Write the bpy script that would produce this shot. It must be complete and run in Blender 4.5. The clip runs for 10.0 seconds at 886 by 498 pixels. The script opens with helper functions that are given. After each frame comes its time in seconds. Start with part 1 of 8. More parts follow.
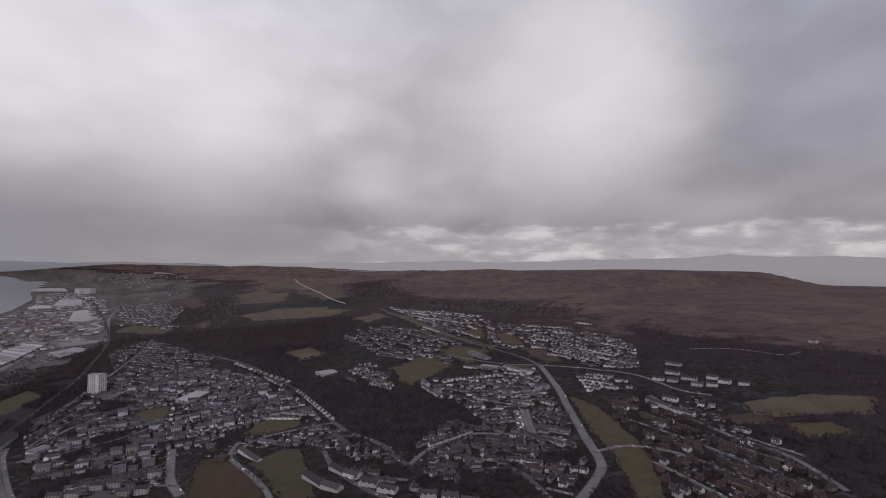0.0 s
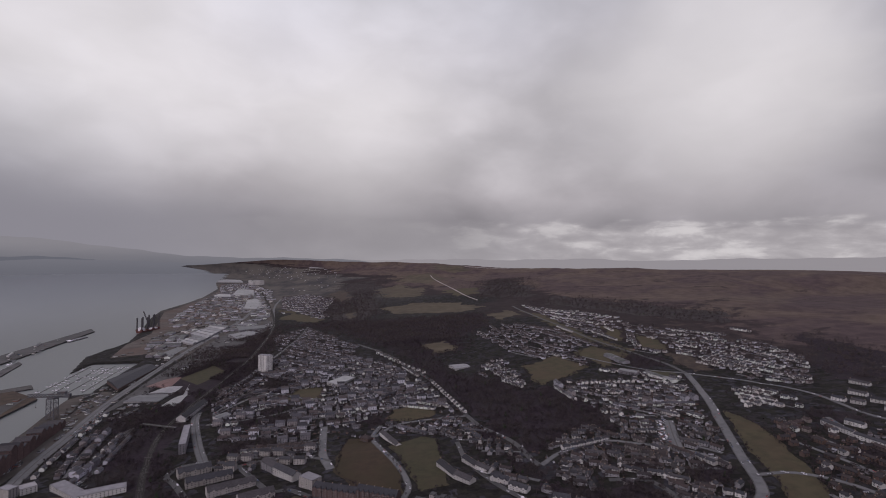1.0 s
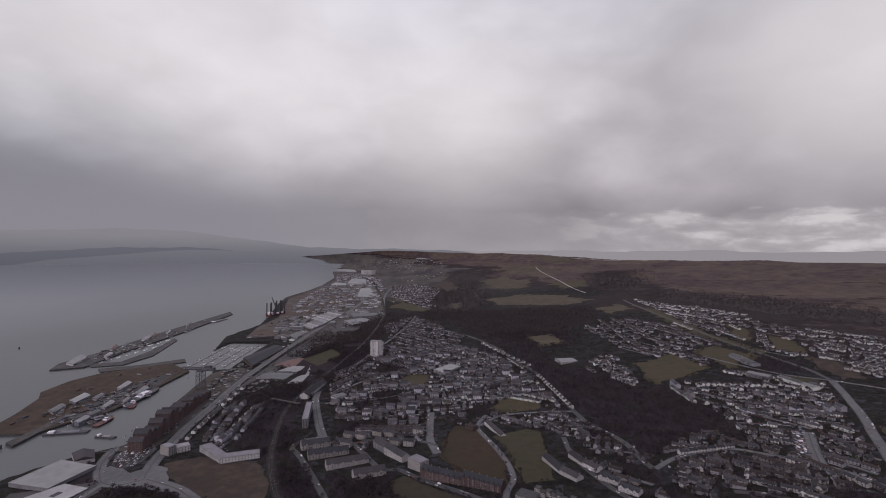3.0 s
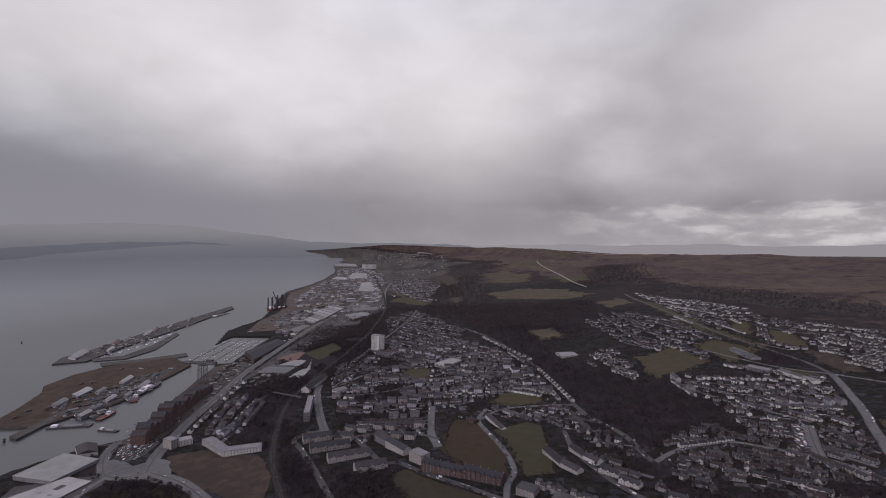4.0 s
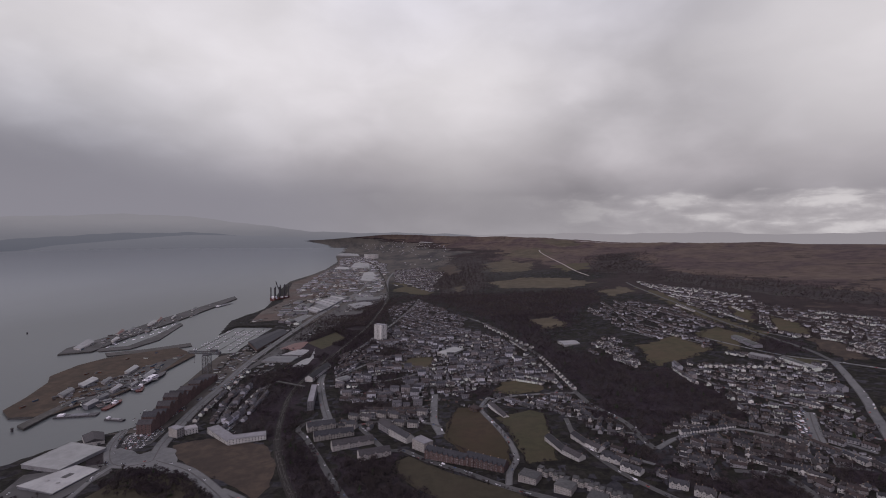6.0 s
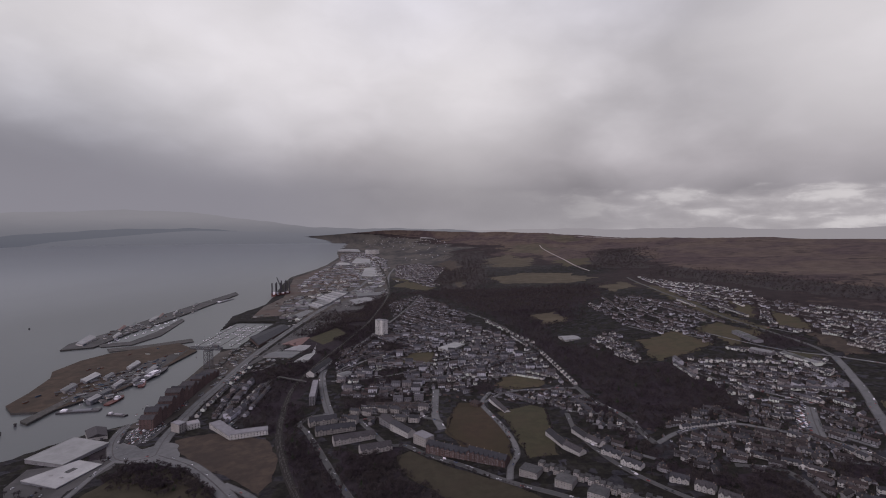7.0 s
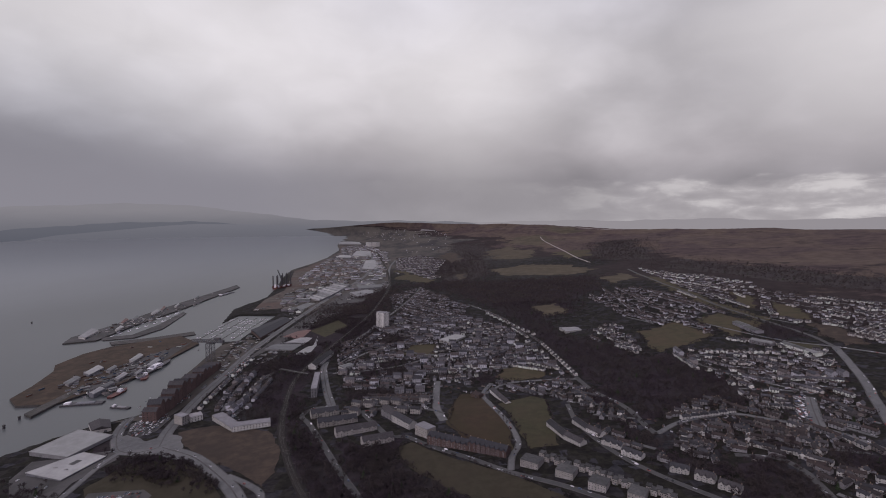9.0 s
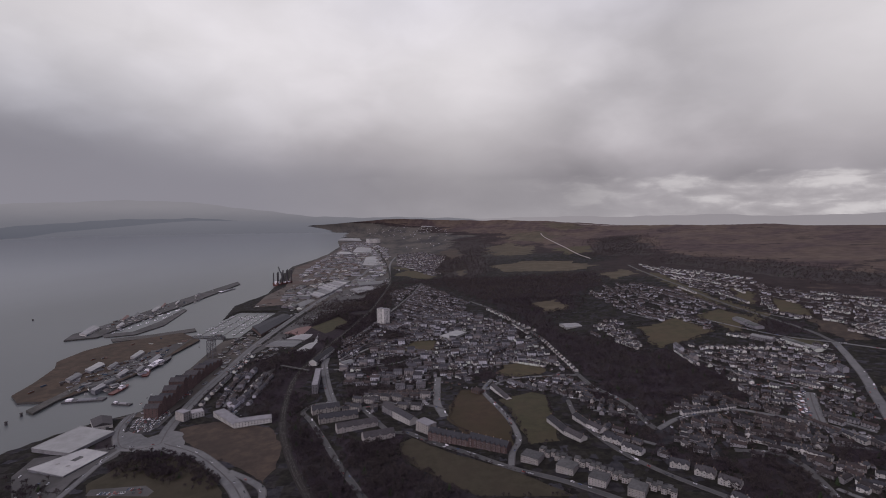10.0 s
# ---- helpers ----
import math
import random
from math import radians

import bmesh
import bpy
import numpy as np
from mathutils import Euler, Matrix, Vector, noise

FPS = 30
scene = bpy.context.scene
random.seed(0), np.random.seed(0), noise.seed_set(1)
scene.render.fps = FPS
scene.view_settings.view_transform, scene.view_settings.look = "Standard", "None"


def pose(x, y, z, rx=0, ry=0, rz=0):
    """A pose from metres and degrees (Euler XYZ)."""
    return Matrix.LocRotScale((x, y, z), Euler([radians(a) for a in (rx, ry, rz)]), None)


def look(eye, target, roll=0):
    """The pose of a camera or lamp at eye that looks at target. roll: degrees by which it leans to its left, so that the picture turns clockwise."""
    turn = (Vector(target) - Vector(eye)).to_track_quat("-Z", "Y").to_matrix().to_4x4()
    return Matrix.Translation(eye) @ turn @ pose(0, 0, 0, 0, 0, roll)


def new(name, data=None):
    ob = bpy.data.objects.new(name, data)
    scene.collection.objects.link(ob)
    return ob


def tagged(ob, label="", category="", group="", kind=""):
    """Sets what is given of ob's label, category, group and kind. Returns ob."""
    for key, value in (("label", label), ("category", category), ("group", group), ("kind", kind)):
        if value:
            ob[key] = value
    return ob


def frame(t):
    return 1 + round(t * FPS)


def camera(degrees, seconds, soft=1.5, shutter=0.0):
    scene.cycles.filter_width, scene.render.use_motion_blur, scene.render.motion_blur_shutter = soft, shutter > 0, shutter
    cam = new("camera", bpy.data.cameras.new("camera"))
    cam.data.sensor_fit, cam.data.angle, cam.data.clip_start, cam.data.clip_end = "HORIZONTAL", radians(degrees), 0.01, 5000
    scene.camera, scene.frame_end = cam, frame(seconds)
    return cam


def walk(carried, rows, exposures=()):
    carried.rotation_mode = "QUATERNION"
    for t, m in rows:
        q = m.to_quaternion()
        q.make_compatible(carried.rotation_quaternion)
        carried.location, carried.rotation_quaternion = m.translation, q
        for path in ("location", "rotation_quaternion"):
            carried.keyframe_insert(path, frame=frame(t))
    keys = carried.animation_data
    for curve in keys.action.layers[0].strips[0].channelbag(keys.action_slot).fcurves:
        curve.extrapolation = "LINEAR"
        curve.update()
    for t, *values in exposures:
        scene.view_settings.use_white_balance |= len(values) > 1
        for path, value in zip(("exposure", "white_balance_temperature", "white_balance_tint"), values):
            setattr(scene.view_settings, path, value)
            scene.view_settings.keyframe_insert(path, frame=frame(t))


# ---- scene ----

# camera: hovers over the hillside above the dock, swings left, then dips
EYE = (0.0, 0.0, 360.0)
cam = camera(83.6, 10.0, soft=1.0)
TURN = [
    (0.0, -27.724, 1.461, -0.312), (0.5, -24.708, 1.257, -0.432), (1.0, -12.552, 1.017, -0.721),
    (1.5, -2.522, 0.742, -0.929), (2.0, -1.109, 0.459, -0.897), (2.5, -0.670, 0.159, -0.867),
    (4.0, -0.423, -0.824, -0.682), (4.5, -0.378, -1.164, -0.578), (5.0, -0.341, -1.503, -0.536),
    (5.5, -0.267, -1.784, -0.472), (7.0, -0.115, -2.579, -0.308), (7.5, -0.073, -2.815, -0.250),
    (8.0, -0.043, -3.038, -0.220), (8.5, -0.056, -3.277, -0.144), (9.0, -0.042, -3.484, -0.071),
    (9.5, -0.010, -3.695, 0.005), (10.0, 0.0, -3.900, 0.036)]
walk(cam, [(t, pose(*EYE, 90 + pitch, 0, yaw) @ pose(0, 0, 0, 0, 0, -roll)) for t, yaw, pitch, roll in TURN],
     exposures=[(0.0, 0.0, 6500, 16), (10.0, 0.0, 6500, 16)])

# world: overcast sky with bright breaks, rain haze low down
world = bpy.data.worlds.new("overcast_sky")
scene.world = world
world.use_nodes = True


class Tree:
    """A small wrapper to wire shader nodes."""

    def __init__(self, tree):
        self.t = tree
        tree.nodes.clear()

    def n(self, kind, _set=None, **ins):
        node = self.t.nodes.new(kind)
        for k, v in (_set or {}).items():
            setattr(node, k, v)
        for k, v in ins.items():
            sock = node.inputs[int(k[1:])] if k[0] == "i" and k[1:].isdigit() else node.inputs[k.replace("_", " ")]
            if isinstance(v, bpy.types.NodeSocket):
                self.t.links.new(v, sock)
            else:
                sock.default_value = v
        return node

    def math(self, op, a, b=0.0, c=0.0, clamp=False):
        return self.n("ShaderNodeMath", {"operation": op, "use_clamp": clamp}, i0=a, i1=b, i2=c).outputs[0]

    def mix(self, fac, a, b, blend="MIX"):
        return self.n("ShaderNodeMix", {"data_type": "RGBA", "blend_type": blend}, i0=fac, i6=a, i7=b).outputs[2]

    def ramp(self, fac, *stops):
        node = self.n("ShaderNodeValToRGB", i0=fac)
        el = node.color_ramp.elements
        while len(el) < len(stops):
            el.new(0.5)
        for e, (p, c) in zip(el, stops):
            e.position = p
            e.color = (*c, 1) if len(c) == 3 else c
        return node.outputs[0]

    def noise(self, vec, scale, detail=4.0, rough=0.55, dist=0.0):
        return self.n("ShaderNodeTexNoise", Vector=vec, Scale=scale, Detail=detail, Roughness=rough, Distortion=dist).outputs[0]

    def span(self, v, a, b, lo=0.0, hi=1.0):
        node = self.n("ShaderNodeMapRange", {"interpolation_type": "SMOOTHSTEP"}, i0=v, i1=a, i2=b, i3=lo, i4=hi)
        return node.outputs[0]


def g3(v, r=1.0, b=1.0):
    return (v * r, v, v * b, 1.0)


w = Tree(world.node_tree)
gen = w.n("ShaderNodeTexCoord").outputs["Generated"]
sep = w.n("ShaderNodeSeparateXYZ", i0=gen)
dx, dy, dz = sep.outputs
sky = w.n("ShaderNodeTexSky", {"sky_type": "NISHITA", "sun_disc": False, "sun_elevation": radians(38), "sun_rotation": radians(213)}).outputs[0]
sky = w.mix(1.0, sky, g3(0.1), "MULTIPLY")
elev = w.math("ARCSINE", dz)                       # radians
azim = w.math("ARCTAN2", dx, dy)                   # radians, to the right of ahead
deck = w.n("ShaderNodeVectorMath", {"operation": "MULTIPLY"}, i0=gen, i1=(1.0, 1.0, 1.9)).outputs[0]
big = w.noise(deck, 2.3, 2.0, 0.4, 0.1)
mid = w.noise(deck, 6.0, 4.0, 0.45, 0.15)
streak = w.n("ShaderNodeCombineXYZ", i0=w.math("MULTIPLY", azim, 9.0), i1=w.math("MULTIPLY", elev, 27.0), i2=3.0).outputs[0]
low = w.noise(streak, 1.4, 5.0, 0.54, 0.25)
swell = w.math("ADD", w.math("SUBTRACT", big, 0.5), w.math("MULTIPLY", w.math("SUBTRACT", mid, 0.5), 0.55))
lift = w.math("ADD", elev, w.math("MULTIPLY", swell, 0.12))
grey = w.ramp(w.math("MULTIPLY", lift, 2.0, clamp=True), (0.0, (0.325, 0.318, 0.332)), (0.12, (0.292, 0.283, 0.298)), (0.24, (0.385, 0.372, 0.385)),
              (0.40, (0.535, 0.525, 0.535)), (0.58, (0.635, 0.627, 0.637)), (0.85, (0.62, 0.62, 0.65)), (1.0, (0.62, 0.63, 0.67)))
wisp = w.noise(deck, 9.0, 4.0, 0.5, 0.4)
tone = w.math("MULTIPLY", w.span(swell, -0.22, 0.22, 0.87, 1.14), w.span(wisp, 0.25, 0.75, 0.955, 1.04))
grey = w.mix(1.0, grey, w.n("ShaderNodeCombineColor", i0=tone, i1=tone, i2=tone).outputs[0], "MULTIPLY")
# thicker, bluer cloud to the north over the firth and far to the south
north = w.math("MULTIPLY", w.span(azim, -0.12, -0.70), w.span(elev, 0.40, 0.03))
grey = w.mix(north, grey, w.mix(1.0, grey, (0.72, 0.76, 0.82, 1), "MULTIPLY"))
rain = w.math("MULTIPLY", w.span(azim, 0.05, -0.45), w.span(w.math("ADD", elev, w.math("MULTIPLY", swell, 0.08)), 0.17, 0.05))
grey = w.mix(w.math("MULTIPLY", rain, 0.9), grey, (0.250, 0.248, 0.276, 1))
south = w.math("MULTIPLY", w.span(w.math("ADD", azim, w.math("MULTIPLY", swell, 0.5)), 0.72, 1.10), w.span(elev, 0.05, 0.22))
grey = w.mix(south, grey, w.mix(1.0, grey, (0.50, 0.515, 0.57, 1), "MULTIPLY"))
side = w.math("MULTIPLY", w.math("MULTIPLY", w.span(azim, 0.10, 0.38), w.span(azim, 0.80, 0.55)), w.span(elev, 0.10, 0.25))
grey = w.mix(side, grey, w.mix(1.0, grey, (0.82, 0.82, 0.83, 1), "MULTIPLY"))
left = w.math("MULTIPLY", w.span(azim, -0.42, -0.65), w.span(elev, 0.12, 0.28))
grey = w.mix(left, grey, w.mix(1.0, grey, (1.16, 1.16, 1.15, 1), "MULTIPLY"))
# where the hidden sun brightens the cloud
for gaz, gel, wide, amount in ((-0.36, 0.36, 0.34, 0.30), (0.03, 0.27, 0.24, 0.26), (0.72, 0.30, 0.26, 0.30)):
    way = (math.sin(gaz) * math.cos(gel), math.cos(gaz) * math.cos(gel), math.sin(gel))
    near = w.n("ShaderNodeVectorMath", {"operation": "DISTANCE"}, i0=gen, i1=way).outputs["Value"]
    near = w.math("MULTIPLY", w.span(w.math("ADD", near, w.math("MULTIPLY", swell, 0.35)), wide, 0.0), amount)
    grey = w.mix(near, grey, (0.97, 0.96, 0.95, 1))
# clear strip under the cloud deck over the moor
edge = w.math("ADD", 0.062, w.math("MULTIPLY", w.math("SUBTRACT", low, 0.5), 0.05))
strip = w.math("MULTIPLY", w.span(w.math("SUBTRACT", elev, edge), 0.014, -0.010), w.span(azim, 0.08, 0.62))
strip_tone = w.ramp(w.span(low, 0.34, 0.70), (0.0, (0.35, 0.338, 0.348)), (0.55, (0.43, 0.418, 0.425)), (1.0, (0.60, 0.59, 0.585)))
grey = w.mix(strip, grey, strip_tone)
gap = w.math("MULTIPLY", w.span(mid, 0.60, 0.75), w.span(elev, 0.42, 0.60))
col = w.mix(w.math("MULTIPLY", gap, 0.6), grey, sky)
# below the skyline: the same haze as at the skyline
col = w.mix(w.span(elev, -0.01, -0.06), col, g3(0.24, 0.98, 1.05))
w.n("ShaderNodeOutputWorld", Surface=w.n("ShaderNodeBackground", Color=col, Strength=1.0).outputs[0])

sun = new("sun", bpy.data.lights.new("sun", "SUN"))
sun.data.energy, sun.data.angle, sun.data.color = 0.95, radians(18), (1.0, 0.96, 0.9)
sun.matrix_world = look((-420, -640, 600), (0, 0, 0))

# ---- the lie of the land ----
COAST = ((-900, 450, 705, 763, 810, 850, 900, 1000, 1187, 1408, 1650, 1950, 2235, 2550, 3000, 3439, 4110, 4589, 5658, 6746, 9930, 13265, 16360, 18250, 20000),
         (-780, -705, -675, -650, -622, -590, -532, -556, -592, -634, -750, -830, -803, -864, -975, -1055, -1050, -1067, -1187, -1438, -1947, -2934, -4178, -4932, -5600))
RISE = ((-90, -15, 5, 90, 450, 750, 1350, 2250, 3300, 3800, 9000), (-20, -12, 3.8, 4.4, 18, 39, 90, 168, 258, 290, 292))


def coast_x(y):
    return np.interp(y, *COAST)


def smooth(v, a, b):
    k = np.clip((v - a) / (b - a), 0, 1)
    return k * k * (3 - 2 * k)


def height(x, y):
    """Ground height above the sea, for numbers or arrays."""
    x, y = np.asarray(x, float), np.asarray(y, float)
    s = x - coast_x(y)
    h = np.interp(s, *RISE)
    soft = sum(np.interp(s + o, *RISE) for o in (-135, -90, -45, 0, 45, 90, 135)) / 7
    h = h + (soft - h) * smooth(s, 165, 360)
    # the moor to the south is lower than the ridge
    south = smooth(s, 1500, 3000) * (1 - smooth(y, 1950, 2400))
    h = h - south * np.maximum(h - 190, 0) * 0.9
    # rough ground on the moor
    m = smooth(s, 1900, 2600)
    h = h + m * (6 * np.sin(x / 433 + 1.3 * np.sin(y / 611)) + 4 * np.sin(y / 347 - x / 490) + 1.2 * np.sin(x / 91 + 1.7 * np.sin(y / 127)))
    # the marina basin
    u, v = (x + 678) * 0.995 + (y - 1620) * 0.03, (y - 1620) * 0.995 - (x + 678) * 0.03
    hole = smooth(68 - abs(u), -7, 7) * smooth(190 - abs(v), -7, 7)
    return h - hole * np.maximum(h + 7, 0)


def ground_z(x, y):
    return float(height(x, y))


# beyond this distance the coast and the hills are drawn in towards the viewpoint, so that eighteen kilometres of firth close within five
NEAR, REACH = 2600.0, 2180.0


def drawn_in(v):
    """World points, those of the far distance brought nearer along their line to the viewpoint."""
    e = np.array(EYE)
    d = np.hypot(v[:, 0] - e[0], v[:, 1] - e[1])
    k = np.where(d > NEAR, (NEAR + REACH * (1 - np.exp(-np.maximum(d - NEAR, 0) / REACH))) / np.maximum(d, 1), 1.0)
    return e + (v - e) * k[:, None]


def settle_distance():
    """Draws in every mesh of the far distance once the place stands."""
    bpy.context.view_layer.update()
    for ob in list(bpy.data.objects):
        if ob.type != "MESH" or ob.name.startswith("far_"):
            continue
        m = np.array(ob.matrix_world)
        if ob.parent and math.hypot(m[0, 3], m[1, 3]) < NEAR - 300:
            continue
        n = len(ob.data.vertices)
        v = np.empty(n * 3)
        ob.data.vertices.foreach_get("co", v)
        w_ = v.reshape(-1, 3) @ m[:3, :3].T + m[:3, 3]
        if np.hypot(w_[:, 0], w_[:, 1]).max() < NEAR:
            continue
        if ob.data.users > 1:
            ob.data = ob.data.copy()
        ob.data.vertices.foreach_set("co", ((drawn_in(w_) - m[:3, 3]) @ np.linalg.inv(m[:3, :3]).T).ravel())
        ob.data.update()

# ---- materials ----
def surface(name, build, rough=0.85, spec=0.3, metal=0.0, bump=None):
    m = bpy.data.materials.new(name)
    m.use_nodes = True
    t = Tree(m.node_tree)
    t.obj = t.n("ShaderNodeTexCoord").outputs["Object"]
    t.geo = t.n("ShaderNodeNewGeometry")
    t.pos = t.geo.outputs["Position"]
    t.island = t.geo.outputs["Random Per Island"]
    t.rand = t.n("ShaderNodeObjectInfo").outputs["Random"]
    col = build(t)
    b = t.n("ShaderNodeBsdfPrincipled", Base_Color=col, Roughness=rough, Metallic=metal)
    b.inputs["Specular IOR Level"].default_value = spec
    if bump:
        scale, dist = bump
        nb = t.n("ShaderNodeBump", Strength=0.6, Distance=dist, Height=t.noise(t.pos, scale, 5.0, 0.6))
        t.t.links.new(nb.outputs[0], b.inputs["Normal"])
    t.n("ShaderNodeOutputMaterial", Surface=b.outputs[0])
    return m


def mottled(c1, c2, scale, c3=None, scale3=0.01, amount=0.6):
    """Two colours by fine noise, drifting to a third by broad noise."""
    def build(t):
        col = t.mix(t.span(t.noise(t.pos, scale, 5.0, 0.65), 0.35, 0.65), (*c1, 1), (*c2, 1))
        if c3:
            col = t.mix(t.math("MULTIPLY", t.span(t.noise(t.pos, scale3, 4.0, 0.6), 0.4, 0.65), amount), col, (*c3, 1))
        return col
    return build


def varied(stops, grain=0.25, gscale=0.8, by="rand"):
    """One colour a thing (or an island) out of several, with weather stains."""
    def build(t):
        k = {"rand": t.rand, "island": t.island}[by]
        node_col = t.n("ShaderNodeValToRGB", i0=k)
        node_col.color_ramp.interpolation = "CONSTANT"
        el = node_col.color_ramp.elements
        while len(el) < len(stops):
            el.new(0.5)
        for i, (e, c) in enumerate(zip(el, stops)):
            e.position, e.color = i / len(stops), (*c, 1)
        n1 = t.span(t.noise(t.pos, gscale, 5.0, 0.65), 0.3, 0.7, 1 - grain, 1 + grain * 0.4)
        n2 = t.span(t.noise(t.pos, gscale * 0.12, 3.0, 0.5), 0.3, 0.7, 0.88, 1.08)
        return t.mix(1.0, node_col.outputs[0], t.n("ShaderNodeCombineColor", i0=t.math("MULTIPLY", n1, n2), i1=t.math("MULTIPLY", n1, n2), i2=t.math("MULTIPLY", n1, n2)).outputs[0], "MULTIPLY")
    return build


asphalt = surface("asphalt", mottled((0.082, 0.079, 0.090), (0.115, 0.110, 0.124), 0.12, (0.148, 0.139, 0.151), 0.02), 0.75)
# darker tone of the asphalt for some of the lesser roads
asphalt_dark = surface("darker_asphalt", mottled((0.0454, 0.0429, 0.0485), (0.0632, 0.0601, 0.0675), 0.12, (0.0817, 0.0754, 0.0812), 0.02), 0.75)
pave_mat = surface("paving", mottled((0.0714, 0.0646, 0.0714), (0.096, 0.0881, 0.096), 0.3, (0.0534, 0.0481, 0.0528), 0.04), 0.85)
line_mat = surface("road_paint", mottled((0.567, 0.528, 0.578), (0.721, 0.672, 0.741), 0.5), 0.7)
pale_track = surface("gravel_track", mottled((0.278, 0.237, 0.237), (0.371, 0.324, 0.327), 0.1), 0.95)
ballast = surface("ballast", mottled((0.017, 0.0145, 0.0152), (0.029, 0.0245, 0.026), 0.6, (0.023, 0.017, 0.0165), 0.05), 0.95)
steel = surface("rail_steel", mottled((0.103, 0.0802, 0.0872), (0.144, 0.12, 0.135), 1.0), 0.4, 0.5, 0.7)
sleeper_mat = surface("sleeper", mottled((0.0989, 0.0864, 0.0916), (0.148, 0.132, 0.144), 0.8), 0.9)
grass_brown = surface("rough_grass_brown", mottled((0.0347, 0.0213, 0.0145), (0.0511, 0.0306, 0.021), 0.06, (0.0285, 0.0228, 0.0113), 0.015), 0.95)
grass_green = surface("grass_green", mottled((0.034, 0.0305, 0.0175), (0.048, 0.041, 0.024), 0.07, (0.052, 0.038, 0.026), 0.02), 0.95)
grass_dark = surface("grass_dark", mottled((0.029, 0.0235, 0.016), (0.042, 0.0335, 0.0235), 0.07, (0.038, 0.028, 0.021), 0.02), 0.95)
grass_olive = surface("grass_olive", mottled((0.0432, 0.0365, 0.0212), (0.0627, 0.0495, 0.0303), 0.05, (0.065, 0.0439, 0.0303), 0.02), 0.95)
grass_ochre = surface("grass_ochre", mottled((0.060, 0.045, 0.031), (0.088, 0.068, 0.049), 0.02, (0.045, 0.034, 0.029), 0.006), 0.95)
grass_dead = surface("dead_grass", mottled((0.040, 0.0275, 0.0245), (0.066, 0.045, 0.037), 0.06, (0.031, 0.0215, 0.0205), 0.02), 0.95)
yard_grey = surface("yard_concrete", mottled((0.0525, 0.0473, 0.0519), (0.0843, 0.0762, 0.085), 0.03, (0.035, 0.031, 0.0334), 0.012), 0.8)
yard_rust = surface("rusty_yard", mottled((0.062, 0.048, 0.046), (0.105, 0.085, 0.083), 0.02, (0.092, 0.052, 0.045), 0.006), 0.9)
yard_dark = surface("yard_mud", mottled((0.0405, 0.0328, 0.032), (0.0765, 0.0615, 0.0592), 0.02, (0.099, 0.0861, 0.084), 0.008), 0.9)
quay_stone = surface("quay_stone", mottled((0.0566, 0.0502, 0.054), (0.0963, 0.0845, 0.0899), 0.25, (0.0397, 0.0396, 0.036), 0.05), 0.85)
earth_top = surface("rough_earth", mottled((0.0453, 0.0304, 0.0255), (0.077, 0.0513, 0.0408), 0.05, (0.0362, 0.0266, 0.0229), 0.02), 0.95)

WALLS = {
    "harl": surface("grey_harling", varied([(0.165, 0.150, 0.176), (0.21, 0.192, 0.22), (0.135, 0.120, 0.1386), (0.18, 0.153, 0.1639), (0.26, 0.24, 0.2783)], 0.25), 0.9),
    "white": surface("white_harling", varied([(0.50, 0.465, 0.49), (0.40, 0.37, 0.385), (0.58, 0.54, 0.57)], 0.22), 0.85),
    "brick": surface("red_brick", varied([(0.112, 0.070, 0.064), (0.132, 0.083, 0.076), (0.096, 0.064, 0.062)], 0.3, 1.2), 0.9),
    "sand": surface("red_sandstone", varied([(0.098, 0.062, 0.065), (0.12, 0.076, 0.078)], 0.3, 0.6), 0.9),
    "cream": surface("cream_render", varied([(0.325, 0.290, 0.296), (0.29, 0.256, 0.264), (0.36, 0.322, 0.338)], 0.22), 0.88),
    "clad": surface("metal_cladding", varied([(0.242, 0.226, 0.257), (0.173, 0.167, 0.202), (0.288, 0.263, 0.286)], 0.2), 0.6, 0.4),
    # walls further off: paler than the near copies, distance haze put into their colour
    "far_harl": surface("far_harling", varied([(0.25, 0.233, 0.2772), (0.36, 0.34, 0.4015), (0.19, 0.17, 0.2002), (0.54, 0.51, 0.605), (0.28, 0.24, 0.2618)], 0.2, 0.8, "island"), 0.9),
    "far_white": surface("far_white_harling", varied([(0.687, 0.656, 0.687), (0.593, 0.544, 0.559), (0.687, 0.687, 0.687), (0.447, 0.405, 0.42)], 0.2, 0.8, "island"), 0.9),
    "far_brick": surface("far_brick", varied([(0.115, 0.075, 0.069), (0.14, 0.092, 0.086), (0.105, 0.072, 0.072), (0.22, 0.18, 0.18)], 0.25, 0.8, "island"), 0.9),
}
